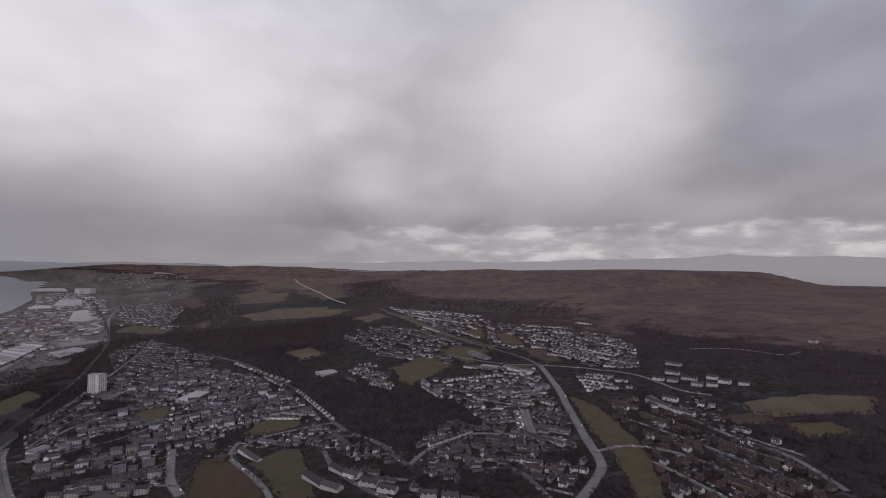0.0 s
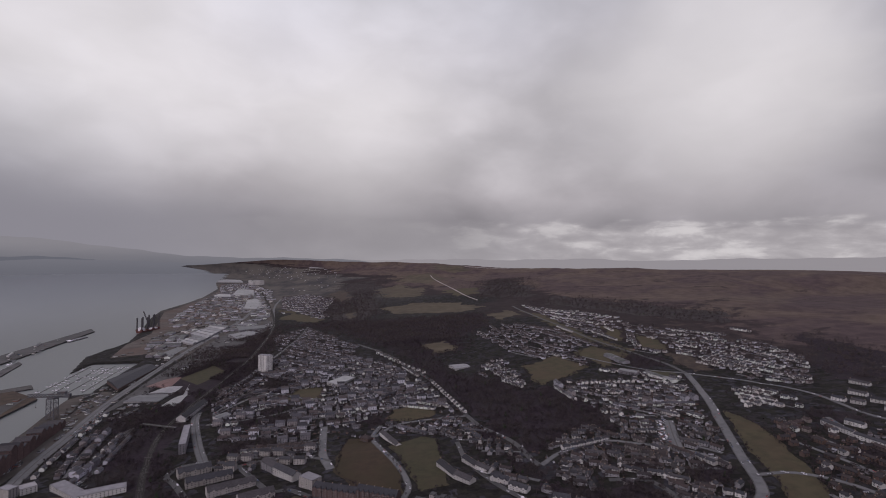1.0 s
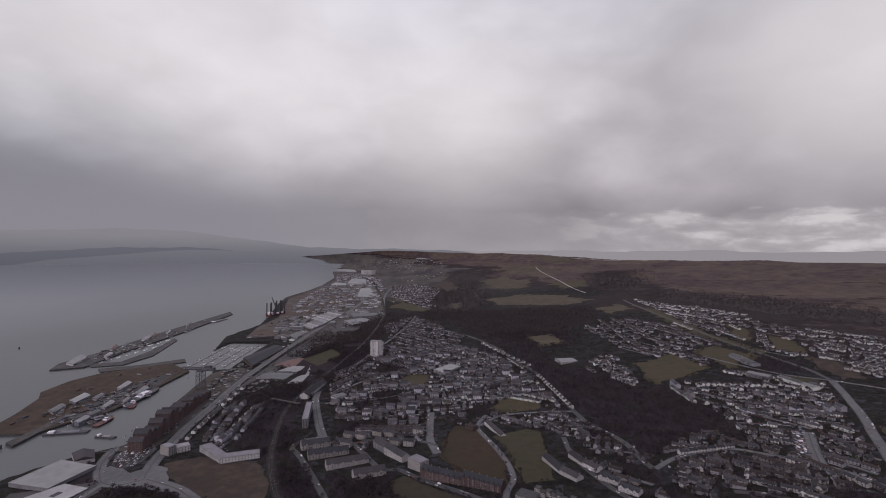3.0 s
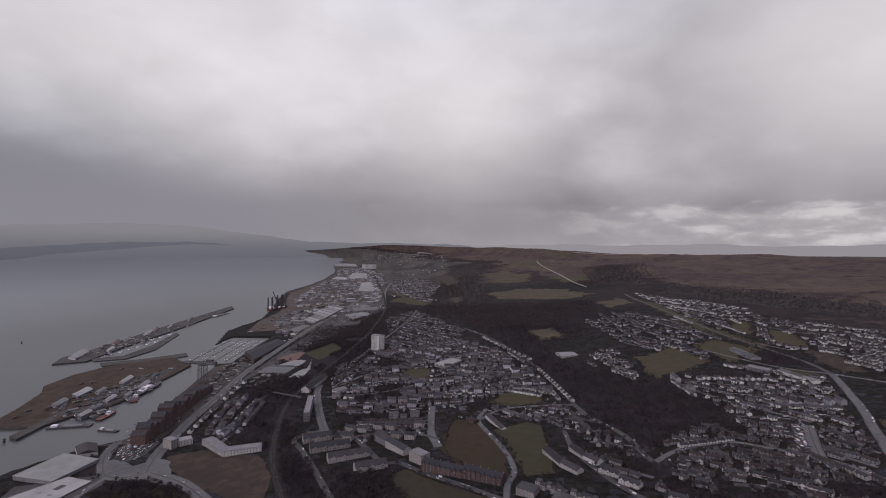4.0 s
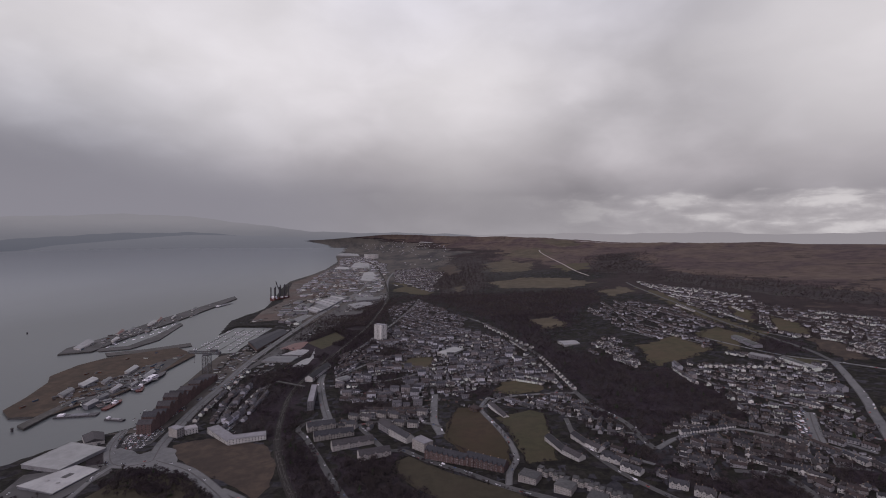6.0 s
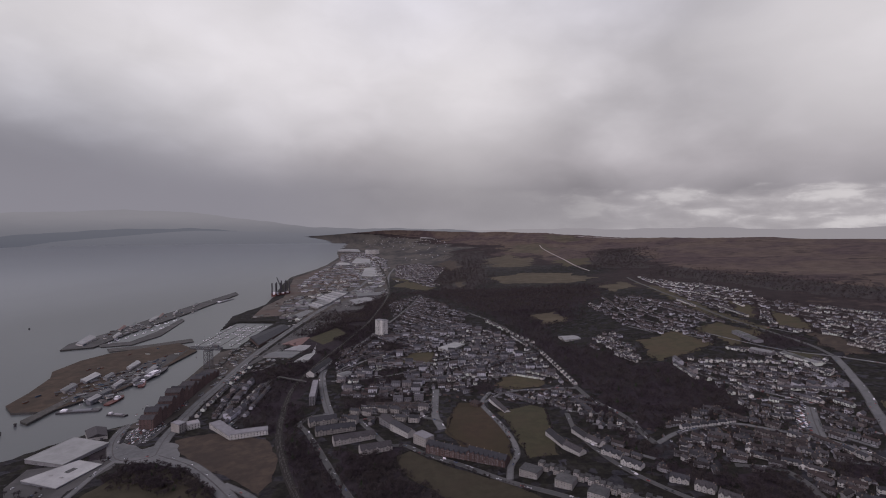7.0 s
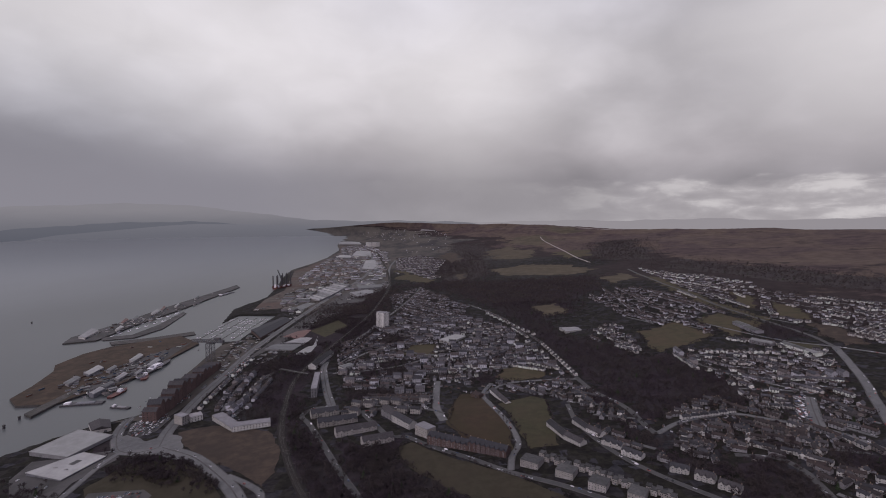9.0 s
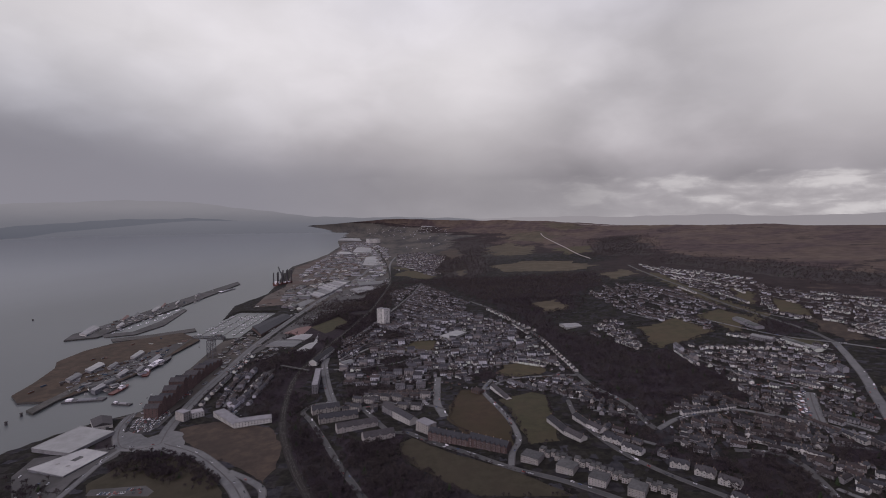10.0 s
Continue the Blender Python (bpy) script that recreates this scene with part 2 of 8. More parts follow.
ROOFS = {
    "slate": surface("slate", varied([(0.038, 0.0354, 0.04686), (0.049, 0.0451, 0.05731), (0.0313, 0.0283, 0.03641), (0.0582, 0.0499, 0.05962)], 0.3, 0.6), 0.72, 0.25),
    "tile": surface("brown_tile", varied([(0.0352, 0.025, 0.0286), (0.0437, 0.0297, 0.03267), (0.0301, 0.0234, 0.0286)], 0.3, 0.6), 0.75, 0.3),
    # slate further off: wet sheen and haze put into a lighter colour
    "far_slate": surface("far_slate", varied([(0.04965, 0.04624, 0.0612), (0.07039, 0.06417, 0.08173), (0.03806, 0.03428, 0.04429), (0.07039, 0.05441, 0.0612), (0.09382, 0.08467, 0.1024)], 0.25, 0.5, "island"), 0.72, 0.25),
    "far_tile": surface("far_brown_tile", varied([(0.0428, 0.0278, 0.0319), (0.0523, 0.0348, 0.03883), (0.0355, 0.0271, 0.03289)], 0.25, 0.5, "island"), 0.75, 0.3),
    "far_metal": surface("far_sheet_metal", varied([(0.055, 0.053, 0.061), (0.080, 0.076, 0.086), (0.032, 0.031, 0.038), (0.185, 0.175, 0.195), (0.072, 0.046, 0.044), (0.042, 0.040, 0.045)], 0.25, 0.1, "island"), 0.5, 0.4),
    "white_flat": surface("white_membrane", varied([(0.324, 0.309, 0.333), (0.27, 0.26, 0.28)], 0.18, 0.06), 0.6, 0.4),
    "grey_flat": surface("grey_felt", varied([(0.227, 0.211, 0.245), (0.288, 0.264, 0.294)], 0.2, 0.1), 0.75),
    "grey_metal": surface("grey_sheet_metal", varied([(0.125, 0.120, 0.138), (0.175, 0.166, 0.190), (0.092, 0.089, 0.106), (0.24, 0.226, 0.255)], 0.25, 0.1), 0.5, 0.4),
    "dark_felt": surface("dark_felt", varied([(0.050, 0.047, 0.053), (0.068, 0.064, 0.072), (0.085, 0.080, 0.088)], 0.3, 0.3), 0.8, 0.25),
    "red_metal": surface("red_sheet_metal", varied([(0.15, 0.075, 0.075)], 0.25, 0.1), 0.6),
}
glass_mat = surface("window_glass", lambda t: t.mix(t.island, (0.0218, 0.0262, 0.0319, 1), (0.0725, 0.08, 0.0872, 1)), 0.12, 0.6)
frame_mat = surface("window_frame", mottled((0.397, 0.37, 0.412), (0.49, 0.45, 0.503), 1.0), 0.6)
door_mat = surface("door_paint", varied([(0.103, 0.048, 0.0436), (0.0515, 0.0672, 0.109), (0.0618, 0.0768, 0.0654), (0.309, 0.288, 0.327)], 0.1), 0.5)
chimney_mat = surface("chimney_stone", mottled((0.105, 0.085, 0.083), (0.17, 0.138, 0.135), 0.8), 0.9)
pot_mat = surface("clay_pot", mottled((0.288, 0.182, 0.131), (0.36, 0.23, 0.174), 1.5), 0.8)
bark = surface("bark", mottled((0.034, 0.0259, 0.0262), (0.0556, 0.0432, 0.0425), 0.8), 0.95)
twig = surface("bare_twigs", lambda t: t.mix(t.span(t.noise(t.pos, 0.02, 3.0), 0.35, 0.65),
               t.mix(t.island, (0.036, 0.027, 0.03564, 1), (0.055, 0.040, 0.05076, 1)), t.mix(t.island, (0.044, 0.036, 0.03996, 1), (0.067, 0.051, 0.05508, 1))), 0.95, 0.1)
# paler copy of the bare twigs, distance haze put into its colour
birch = surface("hazed_twigs", lambda t: t.mix(t.span(t.noise(t.pos, 0.012, 4.0), 0.35, 0.65),
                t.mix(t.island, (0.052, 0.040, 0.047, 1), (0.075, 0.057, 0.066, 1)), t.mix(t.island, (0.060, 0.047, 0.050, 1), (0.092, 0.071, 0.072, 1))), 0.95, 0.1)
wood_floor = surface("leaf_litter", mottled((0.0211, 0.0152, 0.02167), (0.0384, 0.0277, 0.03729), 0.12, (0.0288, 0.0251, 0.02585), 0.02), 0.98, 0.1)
# leaf litter further off, paled by the same painted haze
hazed_floor = surface("hazed_leaf_litter", mottled((0.040, 0.033, 0.038), (0.062, 0.051, 0.055), 0.03, (0.048, 0.042, 0.042), 0.006), 0.98, 0.1)
evergreen = surface("evergreen", lambda t: t.mix(t.island, (0.0192, 0.0277, 0.0173, 1), (0.0393, 0.051, 0.0286, 1)), 0.9, 0.1)
tyre_mat = surface("tyre", mottled((0.0206, 0.0192, 0.0218), (0.0361, 0.0336, 0.0382), 3.0), 0.85)
crane_mat = surface("crane_paint", mottled((0.0735, 0.0748, 0.0955), (0.114, 0.112, 0.135), 0.3, (0.0936, 0.0624, 0.0567), 0.15), 0.6)
hull_dark = surface("dark_hull", mottled((0.0515, 0.048, 0.06), (0.0927, 0.0816, 0.0927), 0.3), 0.6)
hull_red = surface("red_hull", mottled((0.098, 0.036, 0.036), (0.13, 0.05, 0.05), 0.3), 0.55)
hull_grey = surface("grey_hull", mottled((0.309, 0.298, 0.349), (0.412, 0.394, 0.458), 0.2), 0.55)
boat_white = surface("white_paint", mottled((0.68, 0.634, 0.719), (0.803, 0.749, 0.85), 0.4), 0.4, 0.5)
CARS = [surface("car_paint_" + n, mottled(c, tuple(v * 1.1 for v in c), 2.0), 0.3, 0.5) for n, c in
        (("silver", (0.391, 0.374, 0.436)), ("dark", (0.0361, 0.0355, 0.0491)), ("red", (0.258, 0.0288, 0.0327)), ("white", (0.721, 0.672, 0.763)), ("blue", (0.0515, 0.0768, 0.185)))]


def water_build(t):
    """Dark inshore, painted paler offshore for haze and sky reflection, with drifting streaks."""
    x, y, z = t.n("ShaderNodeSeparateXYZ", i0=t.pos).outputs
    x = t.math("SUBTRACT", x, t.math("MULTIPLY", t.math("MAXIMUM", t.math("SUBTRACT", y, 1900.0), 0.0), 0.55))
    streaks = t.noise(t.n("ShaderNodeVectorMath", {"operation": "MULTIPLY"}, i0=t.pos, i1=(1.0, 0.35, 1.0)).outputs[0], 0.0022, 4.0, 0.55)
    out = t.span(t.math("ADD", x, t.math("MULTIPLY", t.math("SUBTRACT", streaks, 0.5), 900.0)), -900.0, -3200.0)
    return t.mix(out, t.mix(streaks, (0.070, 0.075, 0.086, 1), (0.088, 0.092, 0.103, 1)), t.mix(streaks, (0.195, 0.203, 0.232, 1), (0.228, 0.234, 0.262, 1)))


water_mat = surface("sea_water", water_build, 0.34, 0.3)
wt = water_mat.node_tree
ripple = wt.nodes.new("ShaderNodeBump")
ripple.inputs["Strength"].default_value, ripple.inputs["Distance"].default_value = 0.25, 0.4
swell_tex = wt.nodes.new("ShaderNodeTexNoise")
swell_tex.inputs["Scale"].default_value, swell_tex.inputs["Detail"].default_value = 0.05, 5.0
wt.links.new(next(q for q in wt.nodes if q.type == "NEW_GEOMETRY").outputs["Position"], swell_tex.inputs["Vector"])
wt.links.new(swell_tex.outputs[0], ripple.inputs["Height"])
wt.links.new(ripple.outputs[0], next(q for q in wt.nodes if q.type == "BSDF_PRINCIPLED").inputs["Normal"])


def ground_build(t):
    """Gardens and verges in the town, heather and dead grass on the moor, by land cover."""
    a = t.n("ShaderNodeAttribute", {"attribute_name": "moor"}).outputs["Fac"]
    fine = t.span(t.noise(t.pos, 0.12, 5.0, 0.65), 0.32, 0.68)
    plots = t.n("ShaderNodeTexVoronoi", {"distance": "CHEBYCHEV"}, Vector=t.pos, Scale=0.075).outputs["Color"]
    plot = t.n("ShaderNodeSeparateColor", i0=plots).outputs[0]
    town = t.ramp(plot, (0.0, (0.0134, 0.0121, 0.01265)), (0.45, (0.0219, 0.0205, 0.0176)), (0.75, (0.0274, 0.0243, 0.02717)), (0.93, (0.0326, 0.0317, 0.03883)), (1.0, (0.0473, 0.0455, 0.0572)))
    town = t.mix(1.0, town, t.mix(fine, (0.618, 0.576, 0.654, 1), (1.25, 1.22, 1.2, 1)), "MULTIPLY")
    # land further off is painted paler, standing in for distance haze
    u = t.n("ShaderNodeAttribute", {"attribute_name": "upland"}).outputs["Fac"]
    hazed_land = t.mix(t.span(t.noise(t.pos, 0.006, 6.0, 0.7), 0.36, 0.62), (0.052, 0.047, 0.053, 1), (0.105, 0.092, 0.088, 1))
    town = t.mix(u, town, hazed_land)
    m1 = t.span(t.noise(t.pos, 0.0034, 6.0, 0.62, 0.8), 0.38, 0.64)
    m2 = t.span(t.noise(t.pos, 0.02, 5.0, 0.65), 0.35, 0.65)
    heather = t.mix(m2, (0.0570, 0.0395, 0.0440, 1), (0.0790, 0.0545, 0.0585, 1))
    bent = t.mix(m2, (0.0840, 0.0595, 0.0540, 1), (0.1140, 0.0845, 0.0720, 1))
    moor = t.mix(m1, heather, bent)
    scrub = t.mix(m2, (0.0270, 0.0200, 0.0225, 1), (0.0400, 0.0290, 0.0320, 1))
    patch = t.math("SUBTRACT", t.noise(t.pos, 0.0062, 6.0, 0.68, 0.5), 0.5)
    col = t.mix(t.span(t.math("ADD", a, t.math("MULTIPLY", patch, 0.5)), 0.10, 0.22), town, scrub)
    return t.mix(t.span(t.math("ADD", a, t.math("MULTIPLY", patch, 1.9)), 0.62, 0.86), col, moor)


ground_mat = surface("ground_cover", ground_build, 0.95, 0.1)


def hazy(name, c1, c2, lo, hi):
    """Plain glowing backdrop of distance, rain haze painted in, paler towards its top."""
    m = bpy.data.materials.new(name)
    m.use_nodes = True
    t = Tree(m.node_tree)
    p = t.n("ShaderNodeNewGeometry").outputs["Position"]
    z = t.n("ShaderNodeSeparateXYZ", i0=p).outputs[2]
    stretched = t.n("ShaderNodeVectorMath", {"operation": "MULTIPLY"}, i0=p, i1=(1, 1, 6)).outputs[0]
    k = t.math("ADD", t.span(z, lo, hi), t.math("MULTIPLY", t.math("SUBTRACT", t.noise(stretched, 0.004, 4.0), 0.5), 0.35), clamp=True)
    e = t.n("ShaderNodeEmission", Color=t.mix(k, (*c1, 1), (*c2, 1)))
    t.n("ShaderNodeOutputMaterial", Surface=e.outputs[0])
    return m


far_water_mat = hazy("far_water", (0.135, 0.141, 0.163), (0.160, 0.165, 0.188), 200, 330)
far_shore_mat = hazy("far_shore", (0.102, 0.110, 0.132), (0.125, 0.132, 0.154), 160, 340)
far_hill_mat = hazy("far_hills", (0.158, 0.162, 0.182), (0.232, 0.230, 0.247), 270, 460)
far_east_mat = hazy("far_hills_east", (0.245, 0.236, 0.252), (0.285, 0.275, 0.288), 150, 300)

BOXES_PAINT = [surface("container_" + n, mottled(c, tuple(v * 0.75 for v in c), 0.6), 0.6) for n, c in
               (("blue", (0.05, 0.08, 0.14)), ("rust", (0.16, 0.07, 0.05)), ("grey", (0.22, 0.22, 0.23)), ("white", (0.45, 0.45, 0.45)))]

# ---- building kit ----
def mesh_from(name, verts, faces, mats, index=None, smooth_shade=False):
    me = bpy.data.meshes.new(name)
    me.from_pydata(verts, [], faces)
    for m in mats:
        me.materials.append(m)
    if index is not None:
        me.polygons.foreach_set("material_index", index)
    if smooth_shade:
        me.polygons.foreach_set("use_smooth", [True] * len(me.polygons))
    me.update()
    return me


class Shape:
    """Verts, faces and material slots of one mesh in the making."""

    def __init__(self):
        self.v, self.f, self.m = [], [], []

    def face(self, pts, mat=0):
        n = len(self.v)
        self.v += [tuple(p) for p in pts]
        self.f.append(tuple(range(n, n + len(pts))))
        self.m.append(mat)

    def solid(self, verts, faces, mat=0):
        n = len(self.v)
        self.v += [tuple(p) for p in verts]
        self.f += [tuple(i + n for i in f) for f in faces]
        self.m += [mat] * len(faces)
        return self

    def box(self, x0, x1, y0, y1, z0, z1, mat=0, taper=0.0):
        t = taper
        v = [(x0, y0, z0), (x1, y0, z0), (x1, y1, z0), (x0, y1, z0),
             (x0 + t, y0 + t, z1), (x1 - t, y0 + t, z1), (x1 - t, y1 - t, z1), (x0 + t, y1 - t, z1)]
        return self.solid(v, [(3, 2, 1, 0), (4, 5, 6, 7), (0, 1, 5, 4), (1, 2, 6, 5), (2, 3, 7, 6), (3, 0, 4, 7)], mat)

    def prism(self, poly, z0, z1, mat=0, top_mat=None):
        n = len(poly)
        area = sum(poly[i][0] * poly[(i + 1) % n][1] - poly[(i + 1) % n][0] * poly[i][1] for i in range(n))
        poly = list(poly) if area > 0 else list(poly)[::-1]
        v = [(p[0], p[1], z0) for p in poly] + [(p[0], p[1], z1) for p in poly]
        self.solid(v, [(i, (i + 1) % n, n + (i + 1) % n, n + i) for i in range(n)], mat)
        self.f.append(tuple(len(self.v) - n + i for i in range(n)))
        self.m.append(mat if top_mat is None else top_mat)
        return self

    def beam(self, a, b, r, mat=0, r2=None, sides=4):
        a, b = Vector(a), Vector(b)
        d = (b - a).normalized()
        u = d.orthogonal().normalized()
        w = d.cross(u)
        r2 = r if r2 is None else r2
        ring = [(math.cos(math.tau * i / sides), math.sin(math.tau * i / sides)) for i in range(sides)]
        v = [a + (u * c + w * s) * r for c, s in ring] + [b + (u * c + w * s) * r2 for c, s in ring]
        f = [(i, (i + 1) % sides, sides + (i + 1) % sides, sides + i) for i in range(sides)]
        return self.solid(v, f + [tuple(range(sides))[::-1], tuple(range(sides, 2 * sides))], mat)

    def mesh(self, name, mats, smooth_shade=False):
        return mesh_from(name, self.v, self.f, mats, self.m, smooth_shade)


def part(name, shape, mats, parent, label="", at=None):
    """Links a shape (or a ready mesh) as one mesh object under a thing or a part."""
    me = shape if isinstance(shape, bpy.types.Mesh) else shape.mesh(name, mats)
    ob = new(name, me)
    ob.parent = parent
    if at is not None:
        ob.matrix_local = at
    return tagged(ob, label)


def catmull(pts, step=9.0):
    """A smooth line through the points."""
    p = [np.array(q, float) for q in pts]
    p = [2 * p[0] - p[1], *p, 2 * p[-1] - p[-2]]
    out = []
    for i in range(1, len(p) - 2):
        n = max(2, int(np.linalg.norm(p[i + 1] - p[i]) / step))
        for k in range(n):
            t = k / n
            out.append(0.5 * (2 * p[i] + (p[i + 1] - p[i - 1]) * t + (2 * p[i - 1] - 5 * p[i] + 4 * p[i + 1] - p[i + 2]) * t * t
                              + (3 * p[i] - p[i - 1] - 3 * p[i + 1] + p[i + 2]) * t ** 3))
    return np.array(out + [p[-2]])


def ribbon(line, offs, lift, thick=0.0):
    """A strip draped on the ground along a line, between two offsets to its side."""
    d = np.gradient(line, axis=0)
    d /= np.linalg.norm(d, axis=1)[:, None]
    side = np.stack([d[:, 1], -d[:, 0]], 1)
    cols = max(2, int((offs[1] - offs[0]) / 6) + 2)
    pts = [line + side * o for o in np.linspace(offs[0], offs[1], cols)]
    n = len(line)
    v = []
    for c in pts:
        z = height(c[:, 0], c[:, 1]) + lift
        v += [(x, y, k) for (x, y), k in zip(c, z)]
    f = [(j * n + i, (j + 1) * n + i, (j + 1) * n + i + 1, j * n + i + 1) for j in range(cols - 1) for i in range(n - 1)]
    f = [q[::-1] for q in f]
    if thick:
        for j in (0, cols - 1):
            base = len(v)
            v += [(x, y, z - thick) for x, y, z in v[j * n:(j + 1) * n]]
            q = [(j * n + i, j * n + i + 1, base + i + 1, base + i) for i in range(n - 1)]
            f += q if j else [k[::-1] for k in q]
    return v, f


def inside(x, y, poly):
    """Which points lie in the polygon (arrays)."""
    x, y = np.atleast_1d(np.asarray(x, float)), np.atleast_1d(np.asarray(y, float))
    c = np.zeros(x.shape, bool)
    for (x1, y1), (x2, y2) in zip(poly, poly[1:] + poly[:1]):
        if y1 != y2:
            c ^= ((y1 > y) != (y2 > y)) & (x < (x2 - x1) * (y - y1) / (y2 - y1) + x1)
    return c


LINES, FIELDS, TAKEN, ROADS = [], [], [], []


def road(name, width, pts, mat):
    line = catmull(pts)
    LINES.append((line, width / 2))
    ROADS.append((name, line, width))
    paved = name != "moor_track"
    if paved:
        v, f = ribbon(line, (-width / 2 - 1.4, width / 2 + 1.4), 0.38, 0.5)
        ob = new("pavement", mesh_from("pavement", v, f, [pave_mat]))
        tagged(ob, "grey concrete pavement along the roadside", "pavement", kind="structure")
    v, f = ribbon(line, (-width / 2, width / 2), 0.44 + 0.012 * (len(ROADS) % 7), 0.4)
    ob = new("road" if paved else "track", mesh_from(name, v, f, [mat]))
    tagged(ob, "worn grey asphalt road" if paved else "pale gravel track over the moor", "road" if paved else "track", kind="structure")
    if width > 12 and paved and line[:, 1].min() < 1300:
        v, f = ribbon(line, (-0.9, 0.9), 0.62, 0.2)
        tagged(new("road_median", mesh_from("road_median", v, f, [pave_mat])), "narrow paved strip between the carriageways", "median", kind="structure")


def rail(name, pts):
    line = catmull(pts)
    LINES.append((line, 7))
    v, f = ribbon(line, (-5.5, 5.5), 0.5, 0.6)
    tagged(new("railway_bed", mesh_from(name, v, f, [ballast])), "dark ballast bed of a two-track railway", "railway", kind="structure")
    bed = bpy.data.objects["railway_bed"]
    for o in (-2.6, -1.1, 1.1, 2.6):
        v, f = ribbon(line, (o - 0.06, o + 0.06), 0.72, 0.2)
        part("rail", mesh_from("rail", v, f, [steel]), [steel], bed)


def field(name, pts, mat):
    from_cdt(name, pts, mat, 0.22 + 0.015 * (len(FIELDS) % 9))
    FIELDS.append((name, pts))


def from_cdt(name, pts, mat, lift):
    """A patch of ground with its own cover, draped, with a ragged natural border."""
    edge, wob = [], 0.0
    away = float(np.hypot(*np.mean(np.array(pts, float), axis=0)))
    rough = 0.0 if name in ("playing_field", "yard") else (9.0 if name == "wood_floor" else 2.2) + 0.016 * max(0.0, away - 700)
    for i, (a, b) in enumerate(zip(pts, pts[1:] + pts[:1])):
        a, b = np.array(a, float), np.array(b, float)
        n = max(1, int(np.linalg.norm(b - a) / (9 if away < 2000 else 20)))
        d = (b - a) / max(np.linalg.norm(b - a), 1e-6)
        for k in range(n):
            wob = 0.72 * wob + random.uniform(-0.7, 0.7) * rough
            edge.append(a + (b - a) * k / n + np.array([-d[1], d[0]]) * wob)
    poly = [tuple(e) for e in edge]
    xs, ys = [p[0] for p in poly], [p[1] for p in poly]
    step = 14.0 if max(ys) < 1900 else 40.0
    gx, gy = np.meshgrid(np.arange(min(xs), max(xs), step), np.arange(min(ys), max(ys), step))
    gx, gy = gx.ravel(), gy.ravel()
    ok = inside(gx, gy, poly)
    pts2 = [Vector(p) for p in poly] + [Vector((a, b)) for a, b in zip(gx[ok], gy[ok])]
    from mathutils.geometry import delaunay_2d_cdt
    vs, _, fs, *_ = delaunay_2d_cdt(pts2, [], [list(range(len(poly)))], 1, 0.5)
    ar = np.array([(p.x, p.y) for p in vs])
    z = height(ar[:, 0], ar[:, 1]) + lift
    me = mesh_from(name, [(a, b, c) for (a, b), c in zip(ar, z)], [tuple(f) for f in fs], [mat])
    words = {"field": "rough grass field, dull green and brown", "waste_ground": "waste ground of dead brown grass", "playing_field": "flat green playing field",
             "embankment": "grassy embankment beside the road", "yard": "worn grey concrete yard", "wood_floor": "dark leaf litter under bare trees"}
    return tagged(new(name, me), words.get(name, "rough open ground"), name.replace("_", " "), kind="structure")


BINS, SEEN = {}, [0, 0]


def into_bins():
    """Roads and things already standing, sorted into squares of the plan."""
    for line, half in LINES[SEEN[0]:]:
        for px, py in line:
            BINS.setdefault((int(px // 40), int(py // 40)), []).append((px, py, half, True))
    for a, b, q in TAKEN[SEEN[1]:]:
        BINS.setdefault((int(a // 40), int(b // 40)), []).append((a, b, q, False))
    SEEN[0], SEEN[1] = len(LINES), len(TAKEN)


BOXES = {}


def in_poly(x, y, poly):
    b = BOXES.get(id(poly))
    if b is None:
        b = BOXES[id(poly)] = (min(p[0] for p in poly), max(p[0] for p in poly), min(p[1] for p in poly), max(p[1] for p in poly), poly)
    if not (b[0] <= x <= b[1] and b[2] <= y <= b[3]):
        return False
    c = False
    x2, y2 = poly[-1]
    for x1, y1 in poly:
        if (y1 > y) != (y2 > y) and x < (x2 - x1) * (y - y1) / (y2 - y1) + x1:
            c = not c
        x2, y2 = x1, y1
    return c


def clear_of(x, y, r, fields=True, gap=None, on_yard=False, on_bank=False, in_wood=False):
    """Whether a circle keeps off roads, open ground and what stands already."""
    into_bins()
    i, j = int(x // 40), int(y // 40)
    for u in (i - 1, i, i + 1):
        for v in (j - 1, j, j + 1):
            for a, b, q, is_road in BINS.get((u, v), ()):
                if (a - x) ** 2 + (b - y) ** 2 < (q + (r if is_road or gap is None else gap)) ** 2:
                    return False
    if fields:
        for kind, poly in FIELDS:
            if not (in_wood and kind == "wood_floor") and not (on_bank and kind in ("embankment", "yard")) and not (on_yard and kind == "yard") and in_poly(x, y, poly):
                return False
    return True


def backdrop(name, radius, mat, rows):
    """A far layer of land or water, on an arc round the viewpoint: rows of azimuth, lowest and highest angle in degrees."""
    az = np.linspace(rows[0][0], rows[-1][0], 240)
    lo = np.interp(az, [r[0] for r in rows], [r[1] for r in rows])
    hi = np.interp(az, [r[0] for r in rows], [r[2] for r in rows])
    if "water" not in name:
        hi = hi + 0.04 * np.sin(az * 0.9) + 0.025 * np.sin(az * 2.3 + 1)
    v, f = [], []
    for a, l, h in zip(np.radians(az), lo, hi):
        for e, r in ((l, radius), (h, radius), (h, radius + 12)):
            v.append((r * math.sin(a), r * math.cos(a), EYE[2] + radius * math.tan(radians(e))))
    for i in range(len(az) - 1):
        b = 3 * i
        f += [(b, b + 3, b + 4, b + 1), (b + 1, b + 4, b + 5, b + 2)]
    tagged(new(name, mesh_from(name, v, f, [mat])), "hazy distance beyond the town and firth", "backdrop", kind="structure")


